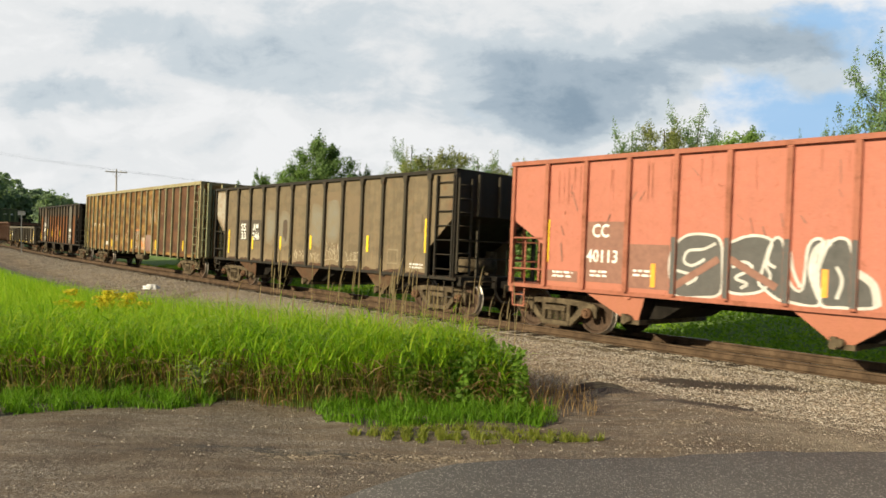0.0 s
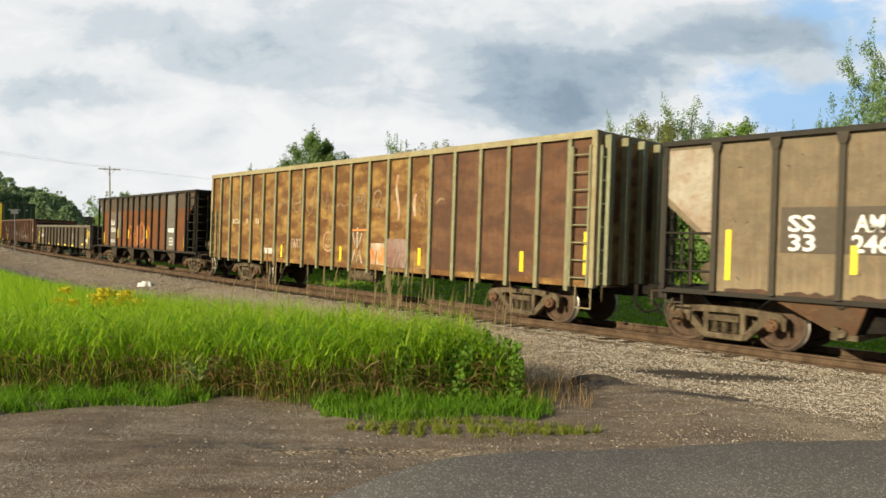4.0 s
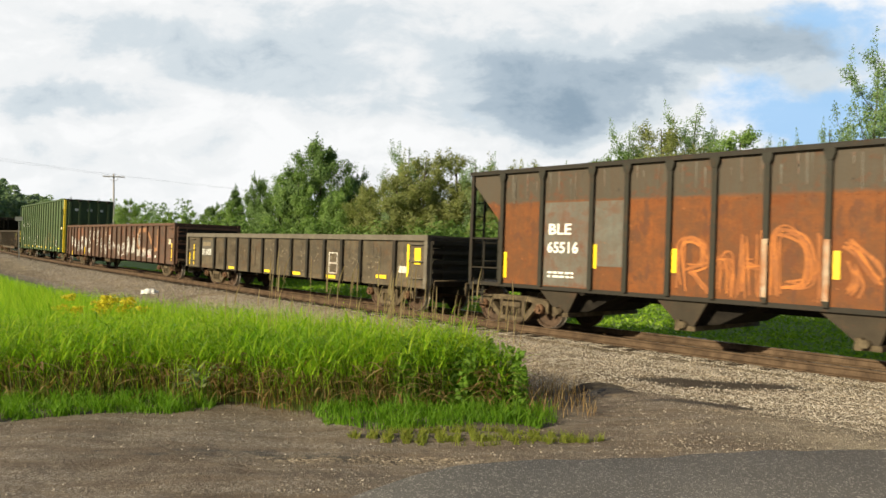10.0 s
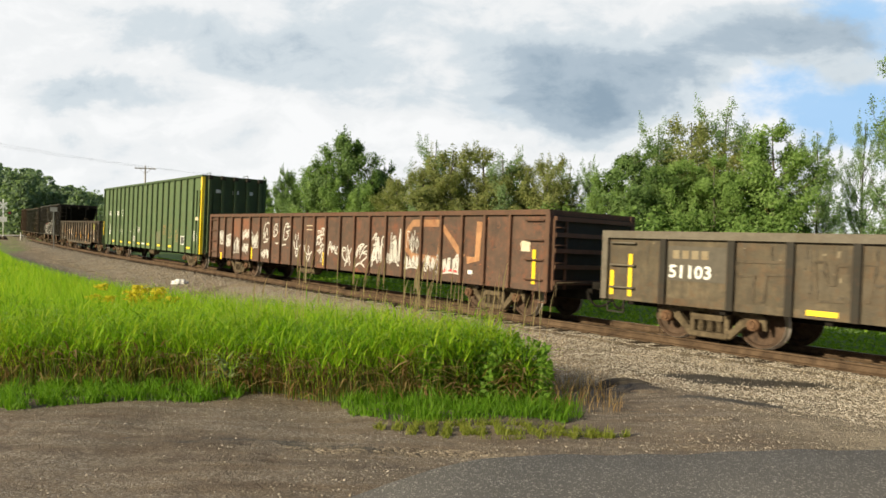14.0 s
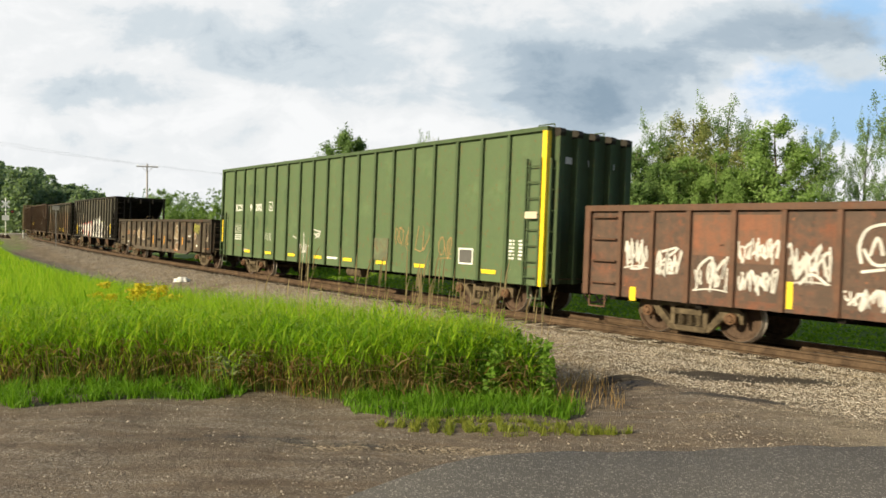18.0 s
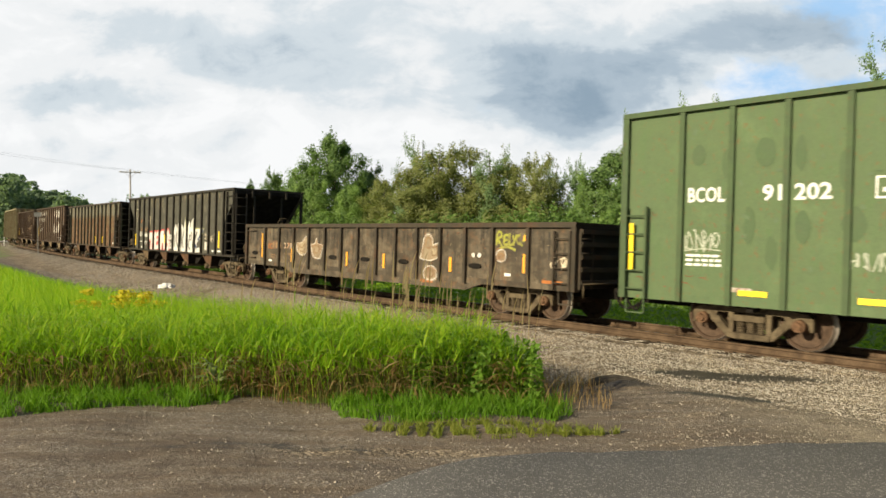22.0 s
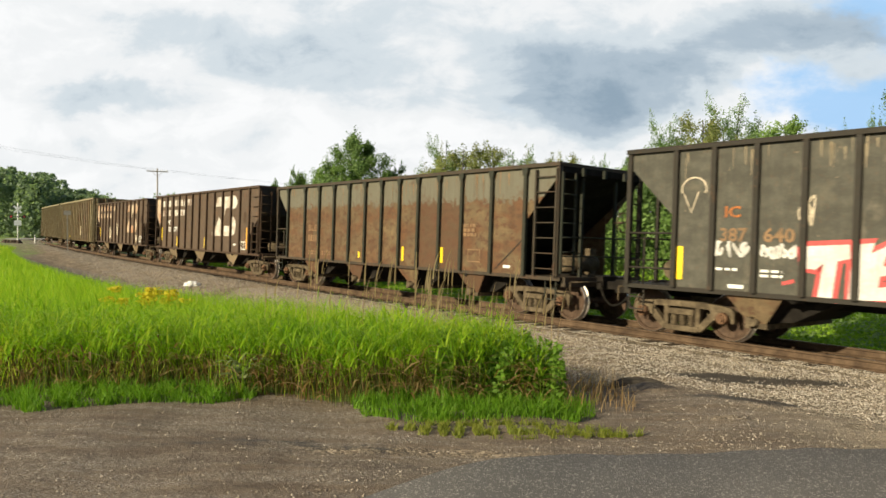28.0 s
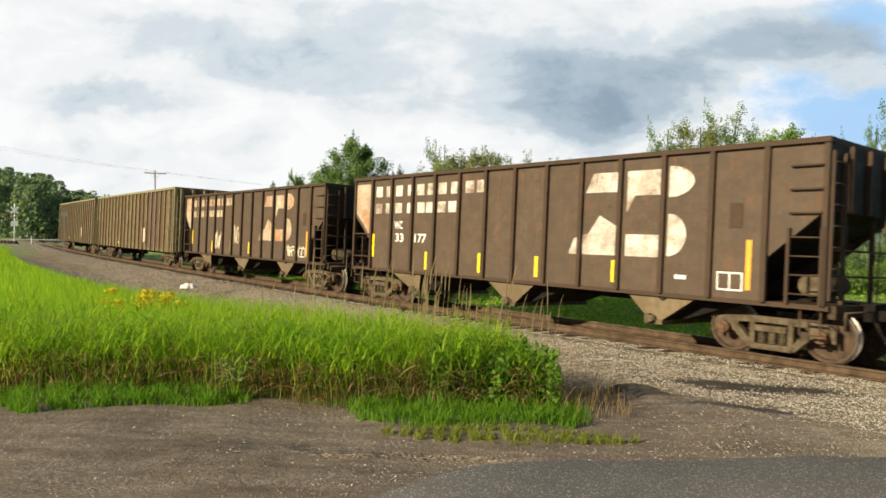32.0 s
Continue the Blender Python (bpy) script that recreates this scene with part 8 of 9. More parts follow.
def blades(x, y, z, h, w, lean, az, seg=4, curl=1.0, face=None):
    """Grass blades as tapered, drooping ribbons, for arrays of roots; returns vertices and faces."""
    n = len(x)
    t = np.linspace(0, 1, seg + 1)
    bend = lean[:, None] * t[None] ** (1.6 + curl)
    up = h[:, None] * (t[None] - 0.35 * lean[:, None] / np.maximum(h, 0.01)[:, None] * t[None] ** 3)
    cx = x[:, None] + np.cos(az)[:, None] * bend
    cy = y[:, None] + np.sin(az)[:, None] * bend
    cz = z[:, None] + up
    f = (az + np.pi / 2) if face is None else face
    half = (w[:, None] / 2) * (1 - t[None] ** 2.2 * 0.97)
    ax, ay = np.cos(f)[:, None] * half, np.sin(f)[:, None] * half
    v = np.stack([np.stack([cx - ax, cy - ay, cz], 2), np.stack([cx + ax, cy + ay, cz], 2)], 2)   # n, seg+1, 2, 3
    i = np.arange(n * (seg + 1) * 2).reshape(n, seg + 1, 2)
    q = np.stack([i[:, :-1, 0], i[:, :-1, 1], i[:, 1:, 1], i[:, 1:, 0]], 3 - 1).reshape(-1, 4)
    return v.reshape(-1, 3), q


def in_grass(x, y, l):
    edge = front_edge(x)
    right = 0.86 - 0.24 * np.clip(y - 8.6, 0, 6) + 0.12 * np.sin(y * 3.0)
    back = np.interp(y, [10, 14, 20, 34, 50, 78], [5.5, 6.7, 8.3, 8.2, 6.6, 4.9])
    return (y > edge) & (l > back + 0.3 * np.sin(x * 1.3 + y)) & (x < right)


def scatter(r, n, x0, x1, y0, y1, fall=9.0, power=1.3):
    x, y = r.uniform(x0, x1, n), r.uniform(y0, y1, n)
    keep = r.uniform(0, 1, n) < np.clip((fall / np.maximum(y, 1)) ** power, 0, 1)
    return x[keep], y[keep]


def build_grass():
    r = np.random.RandomState(11)
    x, y = scatter(r, 380000, -30, 1.6, 7.2, 42, 11, 1.5)
    xf, yf = scatter(r, 90000, -52, -8, 36, 78, 26, 1.2)
    x, y = np.concatenate([x, xf]), np.concatenate([y, yf])
    vis = np.abs(x) < y * 0.72 + 1.2
    x, y = x[vis], y[vis]
    l, s = from_track(x, y)
    ok = in_grass(x, y, l)
    x, y, l, s = x[ok], y[ok], l[ok], s[ok]
    z = ground_height(x, y, l, s) - 0.02
    n = len(x)
    depth = np.clip((y - front_edge(x)) / 0.3, 0.0, 1)
    rim = np.clip((1.05 - x) / 0.6, 0.3, 1)
    clump = 0.5 + 0.5 * smooth_noise(x, y, 0.9, 21)
    # the tops form one even surface over the ditch
    tall = np.clip(0.98 - 0.16 * (1 - clump) - z, 0.5, 1.5) * np.interp(y, [8, 11, 15, 24, 60], [1.06, 1.02, 0.90, 0.55, 0.4])
    h = tall * (0.8 + 0.2 * depth) * (0.4 + 0.6 * rim) * (0.74 + 0.34 * r.uniform(0, 1, n) ** 0.6) * np.where(r.uniform(0, 1, n) < 0.06, 1.22, 1.0)
    az = r.uniform(0, 6.283, n) * 0.7 + r.normal(0.3, 0.5, n)
    far = np.clip(y / 11, 1, 5.5)
    v, q = blades(x, y, z, h, r.uniform(0.005, 0.012, n) * far, h * r.uniform(0.05, 0.5, n), az, 3, 0.6, r.uniform(0, 6.283, n))
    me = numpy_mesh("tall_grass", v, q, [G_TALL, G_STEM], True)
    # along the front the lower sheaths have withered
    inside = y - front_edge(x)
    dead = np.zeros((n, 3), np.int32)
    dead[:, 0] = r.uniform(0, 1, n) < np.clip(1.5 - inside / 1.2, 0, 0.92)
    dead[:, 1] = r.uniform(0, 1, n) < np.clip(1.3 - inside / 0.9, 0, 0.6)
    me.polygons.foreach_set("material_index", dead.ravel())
    tagged(new("tall_grass", me), "dense tall green grass along the verge", "grass", kind="stuff")
    # broad leaves arching out of the stems, most of them near the front
    k = np.flatnonzero((y < front_edge(x) + 3.0) & (r.uniform(0, 1, n) < np.clip(1.25 - (y - front_edge(x)) / 3.0, 0, 0.85)))
    k = np.concatenate([k, k[: len(k) // 3]])
    L = r.uniform(0.22, 0.5, len(k))
    v, q = blades(x[k], y[k], z[k] + h[k] * np.where(y[k] < front_edge(x[k]) + 0.6, r.uniform(0.72, 0.95, len(k)), r.uniform(0.55, 0.92, len(k))), L * 0.75, r.uniform(0.010, 0.020, len(k)), L * r.uniform(0.7, 1.3, len(k)), r.uniform(0, 6.283, len(k)), 3, 0.2)
    tagged(new("grass_leaves", numpy_mesh("grass_leaves", v, q, [G_TALL], True)), "broad green blades arching out of the tall grass", "grass", kind="stuff")
    # withered leaves hanging along the front
    k = np.flatnonzero((y < front_edge(x) + 0.7) & (smooth_noise(x, y, 1.1, 83) + r.normal(0, 0.2, n) > 0.0))
    L = r.uniform(0.16, 0.42, len(k))
    v, q = blades(x[k] + r.normal(0, 0.03, len(k)), y[k] - r.uniform(0, 0.25, len(k)), z[k] + r.uniform(0.10, 0.50, len(k)), L * r.uniform(0.1, 0.8, len(k)), r.uniform(0.014, 0.034, len(k)), L, r.uniform(3.0, 6.4, len(k)), 3, 0.0)
    tagged(new("withered_leaves", numpy_mesh("withered_leaves", v, q, [G_DRY], True)), "withered brown leaves along the front of the grass", "grass", kind="stuff")
    # a stand of bushy weeds at the open end of the grass
    m = 140
    sx, sy = r.uniform(-0.5, 0.92, m), r.uniform(7.95, 9.0, m)
    sz = ground_height(sx, sy)
    sh = r.uniform(0.45, 0.80, m) * np.clip(0.95 + 0.25 * smooth_noise(sx, sy, 0.7, 55), 0.6, 1.2)
    u = r.uniform(0.12, 1.0, (m, 40))
    rad = 0.13 * (1.15 - u) * r.uniform(0.4, 1.0, u.shape) + 0.02
    an = r.uniform(0, 6.283, u.shape)
    c = np.stack([sx[:, None] + np.cos(an) * rad + 0.06 * u * np.sin(sx * 9)[:, None], sy[:, None] + np.sin(an) * rad, sz[:, None] + sh[:, None] * u], 2).reshape(-1, 3)
    v, q = quads(r, c, 0.052, 0.7)
    v1, q1 = blades(sx, sy, sz, sh * 1.02, np.full(m, 0.010), sh * 0.05, r.uniform(0, 6.283, m), 3, 0.0)
    bush = foliage("bushy_weed_leaf", [(0.08, 0.15, 0.018), (0.13, 0.24, 0.028), (0.20, 0.33, 0.045)], 0.45, 0.5)
    tagged(new("bushy_weeds", numpy_mesh("bushy_weeds", np.concatenate([v, v1]), np.concatenate([q, q1 + len(v)]), [bush])), "bushy dark green weeds at the end of the grass", "weeds", kind="stuff")
    # dry leaves and stems among its feet
    k = np.flatnonzero((y < front_edge(x) + 1.3) | ((y < 13) & (r.uniform(0, 1, n) < 0.08)))
    k = k[r.uniform(0, 1, len(k)) < 0.4]
    hh = np.maximum(h[k], 0.55) * r.uniform(0.3, 0.8, len(k))
    v, q = blades(x[k], y[k], z[k], hh, r.uniform(0.008, 0.016, len(k)), hh * r.uniform(0.3, 1.0, len(k)), r.uniform(0, 6.283, len(k)), 4, 1.0, r.uniform(0, 6.283, len(k)))
    tagged(new("dry_grass", numpy_mesh("dry_grass", v, q, [G_DRY], True)), "brown dry blades low in the grass", "grass", kind="stuff")
    # a fresh low fringe before it, broken by a bare stretch
    x, y = r.uniform(-9, 1.7, 120000), r.uniform(6.6, 9.2, 120000)
    e = front_edge(x)
    nz = 0.10 * np.sin(x * 3.3) + 0.10 * smooth_noise(x, y, 0.5, 72)
    left = (x < -2.4) & (y > np.interp(x, [-9, -4.3, -2.9, -2.45], [6.6, 7.0, 7.3, 7.65]) + nz)
    right = (x > -1.35) & (y > np.interp(x, [-1.35, -1.1, 0.1, 1.0, 1.45], [7.5, 7.0, 6.92, 7.15, 7.9]) + nz) & (x < 1.3 - 0.25 * np.clip(y - 7.9, 0, 2) + nz)
    keep = (left | right) & ((y < e + 0.2) | (x > 0.7)) & (r.uniform(0, 1, len(x)) < np.clip(0.5 + 1.3 * smooth_noise(x, y, 0.42, 73), 0.08, 0.95))
    x, y = x[keep], y[keep]
    z = ground_height(x, y) - 0.01
    h = r.uniform(0.07, 0.27, len(x)) * np.clip(0.75 + 0.9 * smooth_noise(x, y, 0.45, 71), 0.3, 1.5)
    v, q = blades(x, y, z, h, r.uniform(0.006, 0.012, len(x)), h * r.uniform(0.2, 0.9, len(x)), r.uniform(0, 6.283, len(x)), 3, 0.6, r.uniform(0, 6.283, len(x)))
    tagged(new("low_grass", numpy_mesh("low_grass", v, q, [G_LOW], True)), "fresh low grass at the edge of the gravel", "grass", kind="stuff")
    # thin yellowish tufts out on the dirt
    x, y = r.uniform(-1.0, 1.9, 26000), r.uniform(6.2, 7.0, 26000)
    keep = (spot(x, y, 0.35, 6.62, 1.0, 0.2) > 0.25) & (smooth_noise(x, y, 0.28, 33) > 0.02) & (r.uniform(0, 1, len(x)) < 0.7)
    x, y = x[keep], y[keep]
    h = r.uniform(0.03, 0.11, len(x))
    v, q = blades(x, y, ground_height(x, y) - 0.005, h, r.uniform(0.005, 0.009, len(x)), h * r.uniform(0.3, 1.0, len(x)), r.uniform(0, 6.283, len(x)), 3, 0.6, r.uniform(0, 6.283, len(x)))
    tagged(new("sparse_tufts", numpy_mesh("sparse_tufts", v, q, [G_TUFT], True)), "sparse yellowish grass tufts on the dirt", "grass", kind="stuff")
    # thin dry weeds past the end of the grass
    x, y = r.uniform(0.95, 1.75, 260), r.uniform(7.7, 9.8, 260)
    h = r.uniform(0.15, 0.55, 260) * np.clip(1.6 - x * 0.6, 0.4, 1)
    v, q = blades(x, y, ground_height(x, y), h, r.uniform(0.004, 0.009, 260), h * r.uniform(0.1, 0.6, 260), r.uniform(0, 6.283, 260), 4, 0.4, r.uniform(0, 6.283, 260))
    tagged(new("dry_weeds", numpy_mesh("dry_weeds", v, q, [G_DRY], True)), "thin brown dry weeds at the end of the grass", "weeds", kind="stuff")
    # tall seed stalks behind
    n = 74
    x = np.concatenate([r.normal(-0.5, 0.65, 52), r.uniform(-3.0, 1.0, 22)])
    y = np.concatenate([r.uniform(9.8, 12.2, 52), r.uniform(9.4, 11.5, 22)])
    l, s = from_track(x, y)
    z = ground_height(x, y, l, s)
    h = r.uniform(0.95, 1.75, n)
    lean = h * r.uniform(0.02, 0.22, n)
    az = r.normal(0.2, 0.7, n)
    v1, q1 = blades(x, y, z, h, np.full(n, 0.008), lean, az, 5, 0.2, np.full(n, 0.0))
    v2, q2 = blades(x + np.cos(az) * lean * 0.6, y + np.sin(az) * lean * 0.6, z + h * 0.76, h * 0.26, r.uniform(0.014, 0.026, n), lean * 0.35, az, 4, 0.0, np.full(n, 0.3))
    tagged(new("seed_stalks", numpy_mesh("seed_stalks", np.concatenate([v1, v2]), np.concatenate([q1, q2 + len(v1)]), [G_STRAW], True)), "tall straw-coloured seed stalks over the grass", "grass", kind="stuff")


def quads(r, c, size, flat=0.3):
    """Small leaves of random turn at the points c."""
    n = len(c)
    a = r.normal(0, 1, (n, 3))
    a[:, 2] *= flat
    a /= np.linalg.norm(a, axis=1)[:, None] + 1e-9
    b = r.normal(0, 1, (n, 3))
    b -= (b * a).sum(1)[:, None] * a
    b /= np.linalg.norm(b, axis=1)[:, None] + 1e-9
    s = size * r.uniform(0.6, 1.3, n)
    a, b = a * s[:, None] * 0.75, b * s[:, None] * 0.42
    v = np.stack([c - a, c - b + a * 0.1, c + a, c + b + a * 0.1], 1).reshape(-1, 3)
    return v, np.arange(n * 4).reshape(n, 4)


def build_weeds():
    r = np.random.RandomState(5)
    # leafy weeds on the bank beyond the rails
    n = 90000
    s, off = r.uniform(-38, 26, n), -1.6 - 13.0 * r.uniform(0, 1, n) ** 1.2
    tx, ty, th = np.interp(s, _S, _X), np.interp(s, _S, _Y), np.interp(s, _S, _TH)
    x, y = tx + np.sin(th) * off, ty - np.cos(th) * off
    clump = 0.5 + 0.5 * smooth_noise(x, y, 1.1, 41)
    z = ground_height(x, y) + r.uniform(0, 1, n) ** 0.8 * (0.15 + 0.75 * clump) * np.interp(-off, [1.6, 4.0, 6.5, 8.0, 12.0], [0.10, 0.22, 0.45, 1.2, 1.5])
    v, q = quads(r, np.stack([x, y, z], 1), 0.085, 0.5)
    tagged(new("trackside_weeds", numpy_mesh("trackside_weeds", v, q, [G_WEED])), "leafy green weeds on the bank beyond the rails", "weeds", kind="stuff")
    # goldenrod in bloom
    n = 13
    x = np.concatenate([r.normal(-6.35, 0.22, 8), r.normal(-7.35, 0.10, 2), r.normal(-5.75, 0.10, 3)])
    y = np.concatenate([r.normal(13.9, 0.5, 8), r.normal(14.2, 0.4, 2), r.normal(13.6, 0.4, 3)])
    cs = []
    for i in range(n):
        top = 0.80 + r.uniform(0.0, 0.22)
        m = 64
        cs.append(np.stack([x[i] + r.normal(0, 0.065, m), y[i] + r.normal(0, 0.07, m), top - 0.08 - np.abs(r.normal(0, 0.07, m))], 1))
    v, q = quads(r, np.concatenate(cs), 0.05, 0.6)
    tagged(new("goldenrod", numpy_mesh("goldenrod", v, q, [G_GOLD])), "yellow goldenrod in bloom above the grass", "flowers", kind="stuff")
    # a broad-leaved weed at the grass edge
    pl = thing("broadleaf_weed", "pale broad-leaved weed at the edge of the grass", "weed", m=pose(-2.55, 7.72, float(ground_height(np.array([-2.55]), np.array([7.72]))[0])))
    bm = bmesh.new()
    for k in range(6):
        a = radians(60 * k + 10)
        rod(bm, (0, 0, 0), (0.12 * math.cos(a), 0.12 * math.sin(a), 0.36 + 0.05 * (k % 3)), 0.007, 0.003, 5)
    part("stem", bm, G_WEED, pl)
    m = 34
    a, u = r.uniform(0, 6.283, m), r.uniform(0.25, 1.0, m)
    L = r.uniform(0.16, 0.30, m)
    v, q = blades(np.cos(a) * 0.11 * u, np.sin(a) * 0.11 * u, 0.10 + 0.32 * u, L * 0.45, r.uniform(0.03, 0.055, m), L, a, 5, 0.0)
    part("leaves", numpy_mesh("leaves", v, q, [foliage("pale_weed_leaf", [(0.14, 0.19, 0.07), (0.27, 0.31, 0.15)], 0.4)], True), None, pl)


TREE_KINDS = {}


def leaflets(r, c, size, outward):
    """Three-cornered leaves at the points c, turned about and leaning outward from the crown."""
    n = len(c)
    f = outward * 0.9 + r.normal(0, 0.8, (n, 3))
    f /= np.linalg.norm(f, axis=1)[:, None] + 1e-9
    a = r.normal(0, 1, (n, 3))
    a -= (a * f).sum(1)[:, None] * f
    a /= np.linalg.norm(a, axis=1)[:, None] + 1e-9
    b = np.cross(f, a)
    s = (size * r.uniform(0.6, 1.3, n))[:, None]
    v = np.stack([c + a * s * 0.8, c + s * (b * 0.5 - a * 0.45), c - s * (b * 0.5 + a * 0.45)], 1).reshape(-1, 3)
    return v, np.arange(n * 3).reshape(n, 3)


def tree_meshes(kind, seed, height, spread, leaves, leaf, colours, shape="round", gaps=0.35, bare=0.12):
    """Trunk with limbs, and a crown of leaf clumps round the limbs' ends."""
    rng, r = random.Random(seed), np.random.RandomState(seed)
    bm = bmesh.new()
    pts, p = [Vector((0, 0, 0))], Vector((0, 0, 0))
    nseg = 7
    for k in range(nseg):
        p = p + Vector((rng.uniform(-0.12, 0.12), rng.uniform(-0.12, 0.12), height * 0.9 / nseg))
        pts.append(p.copy())
    r0 = height * 0.013
    for k in range(nseg):
        rod(bm, pts[k], pts[k + 1], r0 * (1 - k / nseg * 0.85), r0 * (1 - (k + 1) / nseg * 0.85), 7, caps=False)
    clumps = []
    top = pts[-1].z

    def axis(z):
        u = max(0.0, min(0.999, z / top)) * nseg
        return pts[int(u)].lerp(pts[int(u) + 1], u - int(u))

    shift = [rng.uniform(0, 6.28) for k in range(3)]

    def lobe(a, u):
        """Bulges and hollows in the crown's outline."""
        return 1.0 + 0.22 * math.sin(2 * a + shift[0] + 3 * u) + 0.16 * math.sin(9 * u + shift[1] + a) + 0.1 * math.sin(3 * a + shift[2])

    nl = {"dome": 64, "cone": 46}.get(shape, 46)
    for i in range(nl):
        u = bare + (1 - bare) * (i + rng.random()) / nl      # how high the limb's end reaches
        a = i * 2.4 + rng.uniform(-0.5, 0.5)
        if shape == "cone":
            reach, steep = spread * (1 - u) ** 0.8 * rng.uniform(0.75, 1.05) + 0.12, 0.05
        elif shape == "column":
            reach, steep = spread * (0.42 + 0.58 * math.sin(math.pi * (0.12 + 0.74 * u))) * rng.uniform(0.3, 1.12) * lobe(a, u), rng.uniform(1.1, 2.0)
        elif shape == "dome":
            reach, steep = spread * (min(1.0, (1.0 - u) * 2.7) ** 0.6 + 0.06) * rng.uniform(0.5, 1.05), rng.uniform(0.7, 1.3)
        else:
            reach, steep = spread * math.sin(math.pi * (0.18 + 0.74 * u)) ** 0.7 * rng.uniform(0.5, 1.1) * lobe(a, u), rng.uniform(0.6, 1.2)
        zt = u * top * (0.97 if shape == "cone" else rng.uniform(0.88, 1.03))
        base = axis(max(bare * top * 0.6, zt - reach * steep))
        hub = axis(zt)
        tip = Vector((hub.x + math.cos(a) * reach, hub.y + math.sin(a) * reach, zt))
        mid = base.lerp(tip, 0.5) + Vector((math.cos(a), math.sin(a), -0.8)) * 0.07 * reach
        rr = r0 * 0.36 * (1 - u * 0.6)
        rod(bm, base, mid, rr, rr * 0.7, 5, caps=False)
        rod(bm, mid, tip, rr * 0.7, rr * 0.2, 5, caps=False)
        # rising side twigs along the limb, each with sprays of leaves
        nc = 8 if shape != "cone" else 6
        for j in range(nc):
            w = 0.25 + 0.75 * (j + rng.random()) / nc
            if rng.random() < gaps * 0.5:
                continue
            root = base.lerp(mid, w * 2) if w < 0.5 else mid.lerp(tip, w * 2 - 1)
            ta = a + rng.uniform(-1.6, 1.6)
            ln = (0.18 + 0.22 * (1 - w)) * reach * rng.uniform(0.6, 1.3) + 0.15
            way = Vector((math.cos(ta), math.sin(ta), rng.uniform(0.2, 1.5) if shape != "cone" else rng.uniform(-0.3, 0.2))).normalized()
            end = root + way * ln
            rod(bm, root, end, rr * 0.2, rr * 0.08, 4, caps=False)
            k = 0.42 + 0.17 * min(reach, 3.0)
            clumps.append((end, rng.uniform(0.24, 0.44) * k, way))
            clumps.append((root.lerp(end, 0.5), rng.uniform(0.2, 0.34) * k, way))
        # the limb's end stands up in a thin leafy leader
        way = Vector((rng.uniform(-0.25, 0.25), rng.uniform(-0.25, 0.25), 1.0 if shape != "cone" else 0.15)).normalized()
        lead = rng.uniform(0.25, 0.85) * (0.35 if shape == "cone" else 1.0) * (1.7 if shape == "column" else 1.0)
        rod(bm, tip, tip + way * lead, rr * 0.2, rr * 0.08, 4, caps=False)
        for j in range(4):
            clumps.append((tip + way * lead * j / 3, 0.24 - 0.045 * j, way))
    for j in range(6 if shape == "cone" else 2):
        clumps.append((pts[-1] + Vector((0, 0, 0.16 * j - 0.3)), (0.3 - 0.04 * j) * (1.0 if shape == "cone" else 0.55), Vector((0, 0, 1))))
    tr = mesh_of("trunk", bm, M["bark"])
    wsum = sum(c[1] ** 2 for c in clumps)
    cs, outward = [], []
    for c, sz, way in clumps:
        m = max(10, int(leaves * sz**2 / wsum))
        d = r.normal(0, 1, (m, 3))
        d *= (r.uniform(0.1, 1.0, m) ** 0.5 / np.linalg.norm(d, axis=1))[:, None] * sz * 1.5
        wv = np.array(way)
        d += (d @ wv)[:, None] * wv * 0.7
        hub = axis(c.z)
        cs.append(np.array(c)[None] + d)
        outward.append(d / (sz * 1.5) + np.array((c.x - hub.x, c.y - hub.y, 0.4))[None] / max(0.8, spread * 0.6))
    v, q = leaflets(r, np.concatenate(cs), leaf, np.concatenate(outward))
    crown = numpy_mesh("crown", v, q, [foliage(kind + "_leaf", colours, 0.4)])
    TREE_KINDS[kind] = (tr, crown, height)


def plant(kind, x, y, height, label, turn, name="tree", group="trees behind the track", wide=1.0):
    tr, crown, h0 = TREE_KINDS[kind]
    k = height / h0
    z = float(ground_height(np.array([x]), np.array([y]))[0]) - 0.08
    ob = new(name)
    ob.matrix_world = Matrix.Translation((x, y, z)) @ Matrix.Rotation(radians(turn), 4, "Z") @ Matrix.Diagonal((k * wide, k * wide, k, 1))
    tagged(ob, label, "bush" if name == "bush" else "tree", group)
    part("trunk", tr, None, ob)
    part("crown", crown, None, ob)
    return ob


